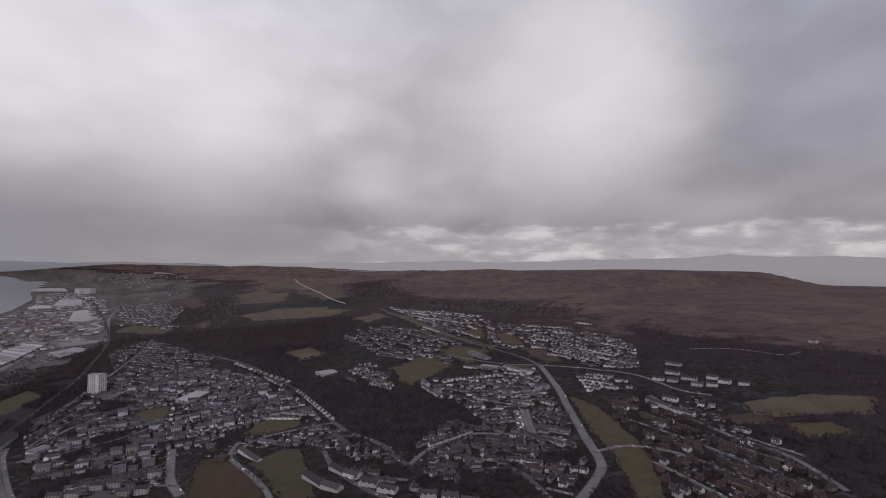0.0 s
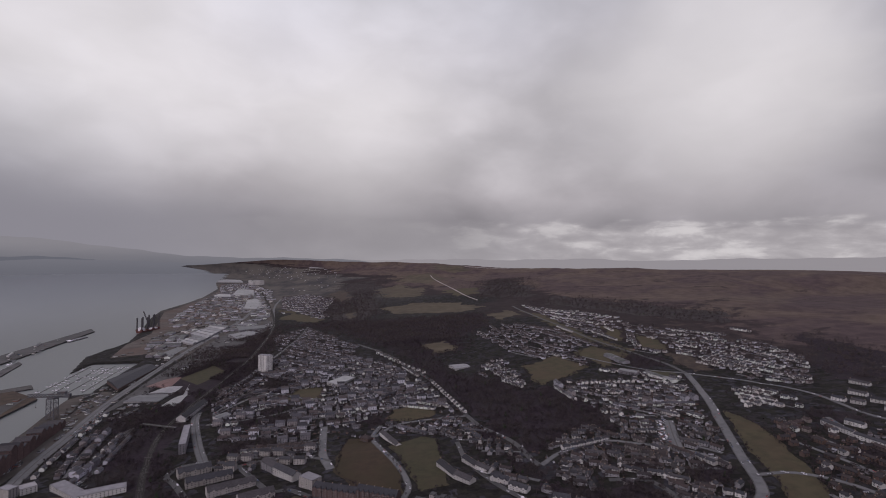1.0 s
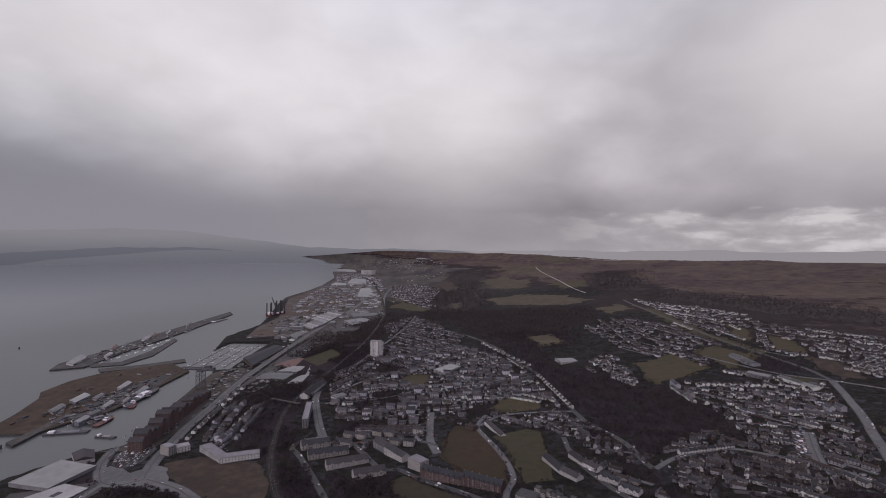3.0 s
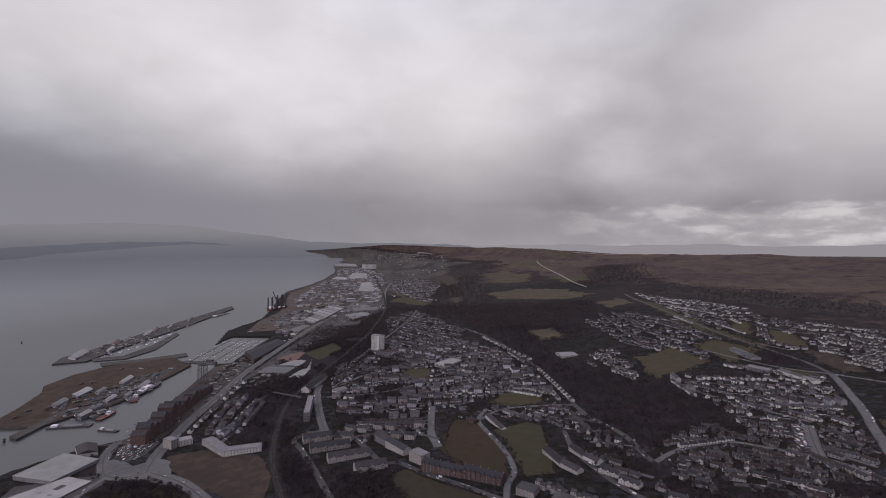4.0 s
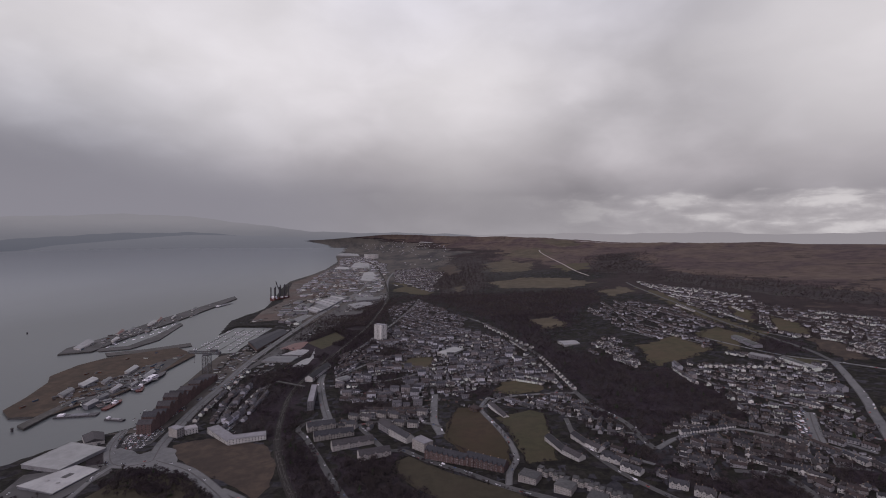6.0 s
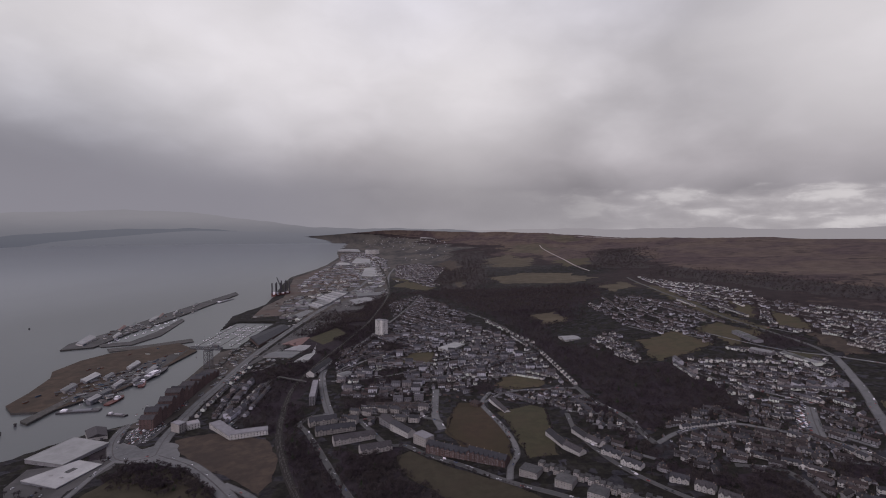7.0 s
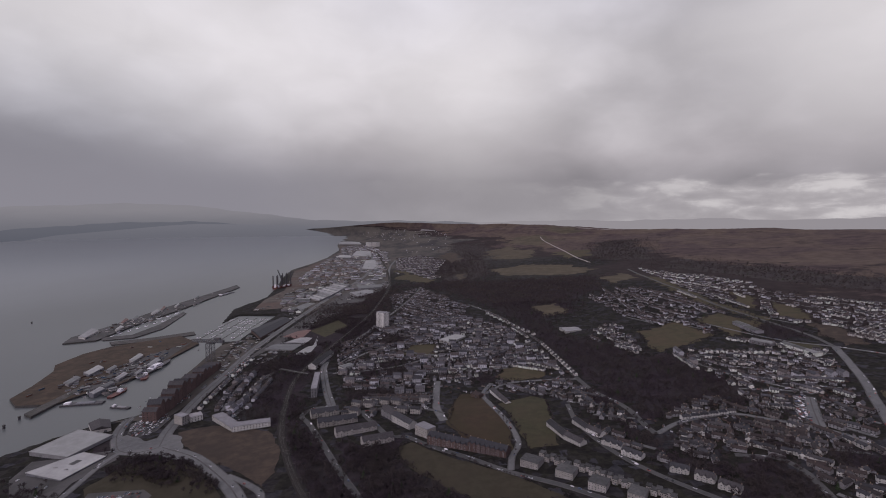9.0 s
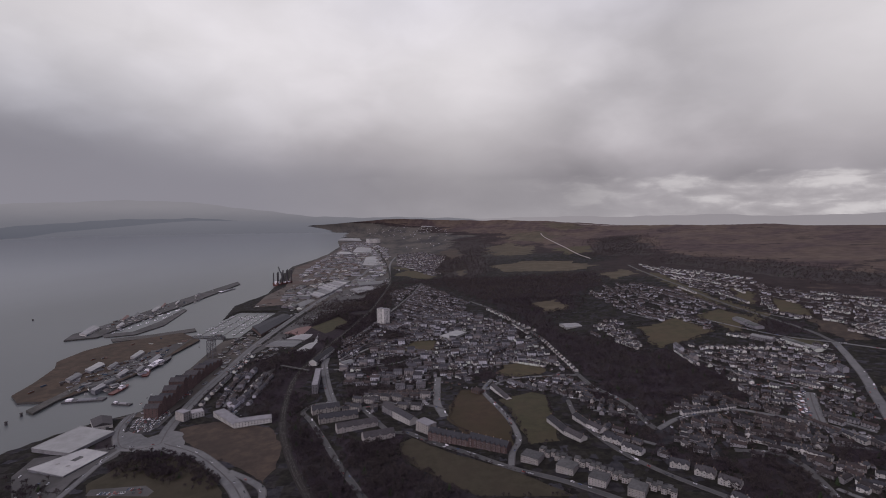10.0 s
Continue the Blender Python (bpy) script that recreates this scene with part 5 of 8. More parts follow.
def settle_cars(most=110):
    words = ("silver", "dark", "red", "white", "blue")
    protos = []
    for paint, w, van in [(m, q, False) for m, q in zip(CARS, words)] + [(CARS[3], "white", True)]:
        protos.append((car_parts(paint, van), ("van" if van else "car"), (w + (" van" if van else " car") + " on the grey asphalt", "van" if van else "car", "cars of the town")))
    spots_ = []
    for name, line, width in ROADS:
        if name == "moor_track" or line[:, 1].min() > 1100:
            continue
        for i in range(1, len(line) - 1):
            x, y = line[i]
            if math.hypot(x, y) > 1150:
                continue
            d = line[i + 1] - line[i - 1]
            a = math.atan2(d[1], d[0])
            chance = 0.30 if width > 16 else 0.42
            for side in (-1, 1):
                if random.random() < chance * 0.5:
                    o = side * (width / 2 - (1.2 if width < 16 else random.choice((3.0, 6.5))))
                    q = (x + math.sin(a) * o + random.uniform(-3, 3) * math.cos(a), y - math.cos(a) * o + random.uniform(-3, 3) * math.sin(a))
                    spots_.append((q, math.degrees(a) + (180 if side > 0 else 0), 0.53))
    for kind, poly in FIELDS:
        if kind == "yard":
            P = np.array(poly, float)
            c = P.mean(0)
            if math.hypot(*c) > 1000 or c[0] < -620:
                continue
            for gy in np.arange(P[:, 1].min(), P[:, 1].max(), 11.0):
                for gx_ in np.arange(P[:, 0].min(), P[:, 0].max(), 3.1):
                    if in_poly(gx_, gy, poly) and random.random() < 0.22 and clear_of(gx_, gy, 3.0, fields=False, gap=3.0):
                        spots_.append(((gx_, gy + random.uniform(-0.4, 0.4)), 90 + random.choice((0, 180)), 0.38))
    random.shuffle(spots_)
    for (x, y), turn, lift in spots_[:most] + CAR_SPOTS:
        parts_, name, tags = random.choices(protos, (5, 5, 2, 4, 2, 2))[0]
        e = 2.0
        tilt = math.degrees(math.atan2(ground_z(x + math.cos(radians(turn)) * e, y + math.sin(radians(turn)) * e) - ground_z(x - math.cos(radians(turn)) * e, y - math.sin(radians(turn)) * e), 2 * e))
        stamp(name, parts_, tags, pose(x, y, ground_z(x, y) + lift, 0, -tilt, turn))


def settle_far_cars(n=620):
    """The many cars parked along streets and in yards further off, one mass a colour."""
    shape = Shape().box(-2.1, 2.1, -0.88, 0.88, 0.3, 0.9, 0, 0.06).box(-1.4, 1.1, -0.78, 0.78, 0.9, 1.42, 1, 0.22)
    template = (np.array(shape.v), shape.f, shape.m)
    masses = {}
    lines = [(line, width) for name, line, width in ROADS if name != "moor_track" and np.hypot(*line.mean(0)) < 1800] + [(np.array(q), 4.8) for q in STREETS if math.hypot(*q[0]) < 1700]
    weights = [len(q[0]) for q in lines]
    spots_ = []
    for _ in range(n):
        line, width = random.choices(lines, weights)[0]
        i = random.randrange(1, len(line) - 1)
        d = line[i + 1] - line[i - 1]
        a = math.atan2(d[1], d[0])
        o = random.choice((-1, 1)) * (width / 2 - 1.1 if width < 16 else random.choice((3.0, 6.5)))
        p = line[i] + random.uniform(-4, 4) * np.array([math.cos(a), math.sin(a)]) + o * np.array([math.sin(a), -math.cos(a)])
        spots_.append((p[0], p[1], math.degrees(a), 0.45))
    for outline in CAR_YARDS:
        P = np.array(outline, float)
        for gy_ in np.arange(P[:, 1].min(), P[:, 1].max(), 7.5):
            for gx_ in np.arange(P[:, 0].min(), P[:, 0].max(), 2.9):
                if in_poly(gx_, gy_, outline) and random.random() < 0.62:
                    spots_.append((gx_, gy_ + random.uniform(-0.6, 0.6), 90 + random.uniform(-5, 5), 0.42))
    for x, y, turn, lift_ in spots_:
        masses.setdefault(random.choices(range(5), (5, 5, 2, 4, 2))[0], []).append(pose(x, y, max(ground_z(x, y), 3.6) + lift_, 0, 0, turn))
    for k, ms in masses.items():
        me = join_many("parked_cars", template, [CARS[k], glass_mat], ms)
        tagged(new("parked_cars", me), "many small cars along the streets and in yards", "cars", kind="stuff")


def catenary(line):
    """A portal of two posts and a beam over the railway."""
    a, b = np.array(line[0], float), np.array(line[1], float)
    L, c = float(np.linalg.norm(b - a)), (a + b) / 2
    ob = new("catenary_mast")
    for x in (-L / 2, L / 2):
        part("post", Shape().beam((x, 0, -1.5), (x, 0, 7.4), 0.22, 0, 0.16), [steel], ob)
    part("beam", Shape().box(-L / 2, L / 2, -0.18, 0.18, 6.6, 7.0), [steel], ob)
    ob.matrix_basis = pose(c[0], c[1], ground_z(*c) + 0.4, 0, 0, towards(a, b))
    tagged(ob, "grey steel portal mast over the railway", "mast", "railway masts")


def clutter(outline, n, mats, label, size=(3, 12), z=None):
    """Small stores, huts and stacked gear strewn over a yard or between gardens, one mass."""
    P = np.array(outline, float)
    u = P[len(P) // 2] - P[0]
    base = math.degrees(math.atan2(u[1], u[0]))
    masses, tries = {}, 0
    while n and tries < 20000:
        tries += 1
        x, y = random.uniform(P[:, 0].min(), P[:, 0].max()), random.uniform(P[:, 1].min(), P[:, 1].max())
        if not in_poly(x, y, outline) or (z is None and not clear_of(x, y, 2.5, gap=1.5, on_yard=True)):
            continue
        n -= 1
        L = random.uniform(*size)
        m = pose(x, y, (ground_z(x, y) if z is None else z), 0, 0, base + random.choice((0, 0, 90)) + random.uniform(-8, 8)) @ Matrix.Diagonal((L, random.uniform(0.3, 0.7) * L, random.uniform(1.8, 4.2), 1))
        masses.setdefault(random.randrange(len(mats)), []).append(m)
    hut = Shape().box(-0.5, 0.5, -0.5, 0.5, -0.3, 0.72)
    hut.solid([(-0.54, -0.56, 0.70), (0.54, -0.56, 0.70), (0.54, 0.56, 0.70), (-0.54, 0.56, 0.70), (-0.54, 0, 1.0), (0.54, 0, 1.0)], [(0, 1, 5, 4), (2, 3, 4, 5), (1, 2, 5), (3, 0, 4), (3, 2, 1, 0)], 1)
    for k, ms in masses.items():
        me = join_many("yard_stores", (np.array(hut.v), hut.f, hut.m), mats[k], ms)
        tagged(new("yard_stores", me), label, "stores", kind="stuff")


CAR_YARDS = []


def pontoons(line, n, boats):
    """Floating walkways in the basin, with yachts lying on both sides."""
    a, b = np.array(line[0], float), np.array(line[1], float)
    L = np.linalg.norm(b - a)
    u = (b - a) / L
    v = np.array([-u[1], u[0]])
    for i in range(n):
        o = v * (i - (n - 1) / 2) * 34
        p, q = a + o, b + o
        ob = new("pontoon")
        part("deck", Shape().box(-L / 2, L / 2, -1.1, 1.1, -0.3, 0.6), [quay_stone], ob)
        part("pile", Shape().beam((-L / 2, 0, -3), (-L / 2, 0, 3.5), 0.4, 0, 0.4, 8), [steel], ob)
        c = (p + q) / 2
        ob.matrix_basis = pose(c[0], c[1], 0, 0, 0, math.degrees(math.atan2(u[1], u[0])))
        tagged(ob, "long grey floating pontoon in the marina", "pontoon", "marina pontoons")
        for k in range(boats):
            e = p + (q - p) * random.uniform(0.05, 0.95) + v * random.choice((-1, 1)) * 8
            f = e + v * random.choice((-1, 1)) * random.uniform(8, 13)
            ship([tuple(e - (f - e) / 2), tuple(e + (f - e) / 2)], "yacht", "yacht", "small white yacht berthed at a pontoon")


def footbridge(line):
    """A slim bridge over the railway cutting: deck, two parapets, piers."""
    a, b = np.array(line[0], float), np.array(line[1], float)
    L, c = float(np.linalg.norm(b - a)), (a + b) / 2
    za, zb = ground_z(*a), ground_z(*b)
    z = max(za, zb) + 5.5
    ob = new("road_bridge")
    part("deck", Shape().box(-L / 2, L / 2, -3, 3, -0.8, 0), [asphalt], ob)
    for y in (-3.1, 2.8):
        part("parapet", Shape().box(-L / 2, L / 2, y, y + 0.3, -0.9, 1.2), [quay_stone], ob)
    for x in np.linspace(-L / 2 + 3, L / 2 - 3, 5):
        part("pier", Shape().box(x - 0.7, x + 0.7, -2.4, 2.4, -12, -0.8), [quay_stone], ob)
    ob.matrix_basis = pose(c[0], c[1], z, 0, 0, towards(a, b))
    tagged(ob, "grey stone road bridge over the railway", "bridge")


def containers(outline, z, n):
    """Stores and freight boxes strewn over a dock yard, each with its doors and corner posts."""
    P = np.array(outline, float)
    u = P[len(P) // 2] - P[0]
    base = math.degrees(math.atan2(u[1], u[0]))
    made = 0
    while made < n:
        x, y = random.uniform(P[:, 0].min(), P[:, 0].max()), random.uniform(P[:, 1].min(), P[:, 1].max())
        if not in_poly(x, y, outline):
            continue
        made += 1
        L = random.choice((6, 12, 12))
        ob = new("freight_container")
        paint = random.choice(BOXES_PAINT)
        s = Shape().box(-L / 2, L / 2, -1.2, 1.2, 0.15, 2.7)
        part("body", s, [paint], ob)
        part("frame", Shape().box(-L / 2 - 0.05, L / 2 + 0.05, -1.28, 1.28, 0.0, 0.16).box(-L / 2 - 0.05, L / 2 + 0.05, -1.28, 1.28, 2.68, 2.8), [hull_dark], ob)
        part("door", Shape().box(L / 2, L / 2 + 0.08, -1.1, -0.05, 0.25, 2.6).box(L / 2, L / 2 + 0.08, 0.05, 1.1, 0.25, 2.6), [paint], ob)
        ob.matrix_basis = pose(x, y, z, 0, 0, base + random.choice((0, 0, 0, 90)) + random.uniform(-4, 4))
        tagged(ob, "weathered steel freight container on the dock", "container", "containers on the docks")

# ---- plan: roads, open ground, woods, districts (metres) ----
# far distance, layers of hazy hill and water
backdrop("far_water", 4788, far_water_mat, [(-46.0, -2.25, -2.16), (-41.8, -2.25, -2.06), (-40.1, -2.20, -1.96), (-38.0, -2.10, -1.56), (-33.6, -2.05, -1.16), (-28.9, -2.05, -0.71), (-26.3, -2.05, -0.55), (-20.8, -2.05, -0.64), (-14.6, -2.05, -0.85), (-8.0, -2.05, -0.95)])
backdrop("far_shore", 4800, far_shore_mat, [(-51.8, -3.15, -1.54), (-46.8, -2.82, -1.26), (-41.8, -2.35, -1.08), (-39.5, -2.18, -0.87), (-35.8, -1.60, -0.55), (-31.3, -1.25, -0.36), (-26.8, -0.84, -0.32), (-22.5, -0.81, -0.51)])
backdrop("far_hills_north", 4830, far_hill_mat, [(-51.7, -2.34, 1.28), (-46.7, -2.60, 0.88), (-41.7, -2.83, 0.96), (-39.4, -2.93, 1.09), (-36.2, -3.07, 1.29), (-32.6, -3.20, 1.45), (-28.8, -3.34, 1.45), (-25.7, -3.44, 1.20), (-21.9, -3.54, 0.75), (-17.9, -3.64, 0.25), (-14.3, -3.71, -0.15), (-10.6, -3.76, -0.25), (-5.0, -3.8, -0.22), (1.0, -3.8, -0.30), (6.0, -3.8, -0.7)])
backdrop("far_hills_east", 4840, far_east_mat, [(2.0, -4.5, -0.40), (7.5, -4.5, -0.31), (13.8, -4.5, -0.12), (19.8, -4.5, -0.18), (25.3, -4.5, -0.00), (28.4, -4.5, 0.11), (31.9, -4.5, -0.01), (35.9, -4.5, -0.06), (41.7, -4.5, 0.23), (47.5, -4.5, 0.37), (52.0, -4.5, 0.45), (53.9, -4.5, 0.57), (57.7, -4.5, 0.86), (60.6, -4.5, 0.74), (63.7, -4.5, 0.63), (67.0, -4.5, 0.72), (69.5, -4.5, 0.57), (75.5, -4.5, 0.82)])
# roads
road("dual_carriageway", 18, [(-435, 741), (-458, 815), (-482, 951), (-495, 1109), (-513, 1326), (-512, 1560), (-504, 1869), (-489, 2309), (-460, 2884), (-509, 3639), (-760, 5153)], asphalt)
road("dual_carriageway", 18, [(-429, 739), (-363, 702), (-306, 650), (-264, 604), (-230, 554)], asphalt)
road("dual_carriageway", 14.5, [(-434, 739), (-455, 724), (-490, 732), (-529, 785), (-550, 836), (-563, 902), (-578, 987)], asphalt)
road("road", 7.2, [(-486, 726), (-488, 686), (-483, 640), (-478, 590)], asphalt)
road("road", 6.5, [(-79, 533), (-141, 648), (-182, 730), (-225, 814), (-247, 851), (-233, 891), (-200, 893)], asphalt_dark)
road("road", 13.5, [(-203, 893), (-234, 983), (-272, 1116), (-283, 1183)], asphalt)
road("road", 6.5, [(-145, 860), (-114, 800), (-82, 742), (-54, 735), (-20, 698), (35, 653), (86, 606), (144, 565), (194, 519)], asphalt_dark)
road("road", 6.5, [(87, 611), (94, 648), (107, 680), (107, 729), (98, 791), (82, 870), (77, 920), (97, 972)], asphalt)
road("road", 11.7, [(-11, 1006), (-11, 868), (2, 790)], asphalt)
road("road", 5.8, [(-222, 889), (-176, 865), (-145, 860), (-96, 874), (-24, 851), (2, 825)], asphalt_dark)
road("road", 7.2, [(-237, 1425), (-170, 1757), (-126, 2033), (-104, 2328)], asphalt)
road("road", 6.5, [(94, 1777), (174, 1574), (224, 1376), (253, 1208), (264, 1055), (268, 960), (280, 870), (298, 784), (298, 696), (303, 680)], asphalt_dark)
road("road", 6.5, [(-247, 1155), (-155, 1288), (-34, 1200), (93, 1218), (238, 1239)], asphalt)
road("road", 5.8, [(-246, 1092), (-122, 1114), (-33, 1171)], asphalt)
road("road", 5.8, [(81, 919), (130, 965), (221, 968), (266, 961)], asphalt)
road("road", 4.8, [(213, 827), (206, 747), (214, 688), (232, 624), (263, 564), (307, 503)], asphalt_dark)
road("road", 6.5, [(303, 680), (345, 709), (394, 723), (437, 725), (470, 697), (504, 666), (529, 630), (541, 587)], asphalt)
road("dual_carriageway", 11.5, [(824, 1026), (764, 907), (684, 777), (665, 750), (574, 602), (528, 523), (494, 493), (420, 454)], asphalt)
road("road", 6.5, [(887, 2362), (842, 1951), (835, 1727), (825, 1500), (833, 1299), (838, 1122), (824, 1026)], asphalt_dark)
road("road", 5.8, [(824, 1026), (871, 962), (905, 900), (909, 785), (877, 660), (891, 598)], asphalt)
road("road", 13.5, [(580, 767), (545, 711), (516, 660)], asphalt)
road("road", 5.8, [(367, 605), (409, 588), (418, 557), (413, 523), (404, 483)], asphalt_dark)
road("road", 5, [(502, 1054), (530, 958), (559, 879), (583, 813), (595, 778)], asphalt)
road("road", 5, [(691, 1286), (723, 1189), (765, 1091), (824, 1026)], asphalt)
road("road", 5.8, [(542, 550), (595, 535), (628, 483), (631, 394), (623, 323)], asphalt)
road("road", 5.8, [(810, 672), (770, 580), (742, 471), (733, 379), (691, 297)], asphalt)
road("moor_track", 9, [(1059, 5368), (982, 4832), (885, 3854), (836, 3309), (810, 2973), (811, 2715)], pale_track)
road("moor_track", 2.6, [(1330, 661), (1269, 679), (1269, 789), (1222, 884)], pale_track)
road("road", 10.8, [(-372, 3869), (-348, 3235), (-264, 2444)], asphalt)
road("road", 7.2, [(-214, 547), (-223, 590), (-252, 619), (-288, 644)], asphalt)
rail("railway", [(-144, 540), (-185, 612), (-225, 694), (-263, 789), (-299, 929), (-320, 1073), (-310, 1260), (-282, 1486), (-254, 1774), (-255, 2261), (-288, 2666), (-402, 3441), (-677, 5104)])
# open ground
junction([(-489, 729), (-522, 780), (-517, 793), (-467, 762), (-446, 786), (-426, 776), (-396, 728), (-365, 707), (-379, 695), (-413, 711), (-456, 713)])
field("field", [(33, 923), (71, 921), (84, 859), (102, 753), (100, 664), (86, 663), (38, 707), (10, 778), (18, 861)], grass_brown)
field("field", [(96, 856), (162, 890), (182, 862), (173, 762), (163, 667), (118, 664), (117, 727), (109, 802)], grass_green)
field("field", [(-63, 699), (-45, 714), (-18, 685), (16, 656), (57, 623), (96, 589), (137, 549), (147, 533), (39, 547), (11, 574), (-14, 605), (-37, 630), (-56, 664)], grass_dark)
field("field", [(130, 1057), (187, 1067), (214, 1004), (194, 977), (132, 981), (112, 1009)], grass_olive)
field("waste_ground", [(-434, 794), (-387, 818), (-281, 789), (-238, 713), (-222, 645), (-231, 606), (-260, 641), (-352, 706), (-398, 738)], grass_dead)
field("playing_field", [(-412, 1522), (-353, 1660), (-299, 1561), (-346, 1437)], grass_green)
field("field", [(510, 1276), (628, 1323), (647, 1171), (539, 1105), (487, 1084), (478, 1153)], grass_olive)
field("field", [(852, 2180), (801, 1676), (808, 1414), (825, 1274), (843, 1352), (847, 1653), (883, 2020)], grass_olive)
field("playing_field", [(764, 1081), (806, 1054), (796, 1013), (738, 1031)], grass_green)
field("field", [(-292, 3104), (-200, 2952), (-111, 2682), (-26, 2519), (-67, 2420), (-158, 2552), (-235, 2771)], grass_olive)
field("field", [(270, 2740), (449, 2881), (672, 2715), (773, 2426), (590, 2330), (328, 2465)], grass_ochre)
field("field", [(297, 1651), (389, 1680), (394, 1548), (318, 1522)], grass_ochre)
field("field", [(671, 2121), (817, 2256), (821, 2069), (691, 1935)], grass_ochre)
field("field", [(345, 3966), (582, 4395), (672, 3544), (537, 3216), (363, 3299)], grass_ochre)
field("field", [(-74, 1304), (-18, 1284), (-27, 1198), (-102, 1225)], grass_olive)
field("field", [(771, 1406), (802, 1250), (685, 1148), (682, 1296)], grass_olive)
field("field", [(979, 1477), (990, 1351), (932, 1232), (883, 1285)], grass_olive)
field("field", [(963, 1673), (974, 1567), (925, 1420), (867, 1405), (897, 1511)], grass_olive)
field("field", [(932, 1232), (942, 1139), (900, 1028), (848, 1023), (858, 1115)], grass_dead)
field("field", [(-19, 4084), (79, 4310), (152, 3495), (60, 3256)], grass_dead)
field("field", [(752, 5676), (1126, 5615), (1080, 4595), (804, 4239), (654, 4734)], grass_ochre)
field("field", [(766, 3418), (988, 3377), (919, 3020), (736, 2976)], grass_olive)
field("field", [(1533, 7647), (1713, 6652), (1642, 5628), (1306, 5561)], grass_ochre)
field("field", [(48, 2605), (127, 2696), (127, 2509), (59, 2466)], grass_ochre)
field("field", [(698, 771), (687, 683), (644, 591), (624, 533), (537, 427), (510, 397), (482, 417), (561, 531), (598, 613)], grass_olive)
field("field", [(892, 545), (1012, 503), (1077, 423), (989, 386), (884, 457), (852, 502)], grass_ochre)
field("field", [(845, 441), (900, 408), (882, 365), (811, 397)], grass_olive)
field("field", [(812, 525), (865, 491), (845, 453), (777, 484)], grass_dead)
field("embankment", [(-466, 622), (-449, 688), (-394, 699), (-340, 664), (-274, 594), (-254, 557), (-428, 569)], grass_dark)
field("yard", [(-588, 652), (-600, 704), (-497, 737), (-474, 707), (-493, 638), (-481, 585), (-532, 588)], yard_grey)
field("yard", [(-525, 992), (-555, 1212), (-574, 1443), (-510, 1404), (-507, 1121), (-490, 924), (-491, 849), (-504, 862)], yard_dark)
field("yard", [(-733, 1892), (-782, 2164), (-786, 2453), (-1000, 3330), (-997, 3925), (-1015, 4416), (-1088, 5231), (-1328, 6425), (-1096, 6667), (-781, 5514), (-564, 3677), (-517, 2833), (-654, 2542), (-745, 2322), (-632, 1933)], yard_rust)
field("yard", [(-624, 1906), (-734, 2287), (-643, 2499), (-508, 2781), (-540, 3574), (-755, 5503), (-593, 5190), (-348, 3235), (-281, 2661), (-340, 2388), (-446, 2254), (-487, 1765)], yard_dark)
field("yard", [(-495, 1186), (-445, 1458), (-352, 1865), (-264, 2444), (-388, 3017), (-459, 2168), (-492, 1499)], yard_grey)
field("yard", [(-388, 852), (-395, 984), (-398, 1090), (-386, 1129), (-377, 982), (-370, 893), (-377, 837)], yard_grey)
field("yard", [(554, 768), (567, 768), (515, 671), (501, 678)], yard_dark)
LOT = [(-447, 596), (-451, 611), (-383, 616), (-364, 601), (-365, 590)]
tagged(from_cdt("yard", LOT, yard_grey, 0.40), "small grey car park beside the embankment", "car park", kind="structure")
FIELDS.append(("yard", LOT))
field("yard", [(-520, 798), (-539, 838), (-523, 897), (-483, 862), (-476, 805), (-492, 777)], yard_grey)
# woods
wood([(-258, 2385), (-65, 2343), (100, 1895), (214, 1599), (242, 1344), (280, 1119), (282, 987), (307, 862), (305, 732), (328, 727), (410, 798), (466, 789), (512, 866), (475, 984), (442, 1072), (415, 1173), (315, 1259), (296, 1458), (426, 1536), (451, 1735), (613, 1921), (683, 2224), (509, 2262), (254, 2306), (-68, 2460)], 0.0085)
wood([(-302, 1162), (-269, 1418), (-223, 1857), (-259, 2349), (-306, 2463), (-328, 1975), (-448, 1588), (-467, 1692), (-425, 1391), (-352, 1169)], 0.012)
wood([(-377, 982), (-372, 1107), (-330, 1075), (-308, 930), (-270, 802), (-285, 799), (-336, 833)], 0.008)
wood([(-238, 753), (-220, 784), (-178, 706), (-94, 552), (-148, 558), (-214, 676)], 0.014)
wood([(-339, 1103), (-302, 1140), (-271, 971), (-245, 824), (-186, 707), (-194, 690), (-247, 754), (-296, 885)], 0.012)
wood([(-158, 733), (-77, 692), (-56, 624), (-35, 544), (-81, 550), (-133, 647)], 0.014)
wood([(358, 584), (408, 581), (406, 524), (396, 484), (299, 499)], 0.014)
wood([(1256, 3988), (1524, 3975), (1107, 2646), (845, 2777)], 0.004)
wood([(1019, 2433), (1147, 1940), (1240, 1621), (1325, 1471), (1452, 1614), (1364, 1933), (1214, 2550)], 0.004)
wood([(23, 3483), (261, 4078), (252, 2561), (68, 2270), (-44, 2754)], 0.004)
wood([(1374, 1233), (1363, 932), (1373, 645), (1423, 522), (1089, 401), (1042, 499), (1118, 633), (1109, 758), (1040, 862)], 0.004)
wood([(762, 484), (889, 460), (987, 378), (709, 268), (695, 311), (761, 380)], 0.006)
wood([(-463, 707), (-406, 713), (-353, 683), (-289, 623), (-283, 600), (-333, 620), (-372, 632), (-415, 641), (-460, 668)], 0.022)
wood([(497, 1043), (493, 1074), (437, 1001), (476, 896), (495, 840), (514, 929)], 0.008)
wood([(-456, 1183), (-409, 1240), (-313, 1251), (-291, 1128), (-366, 1127), (-406, 1113)], 0.012)
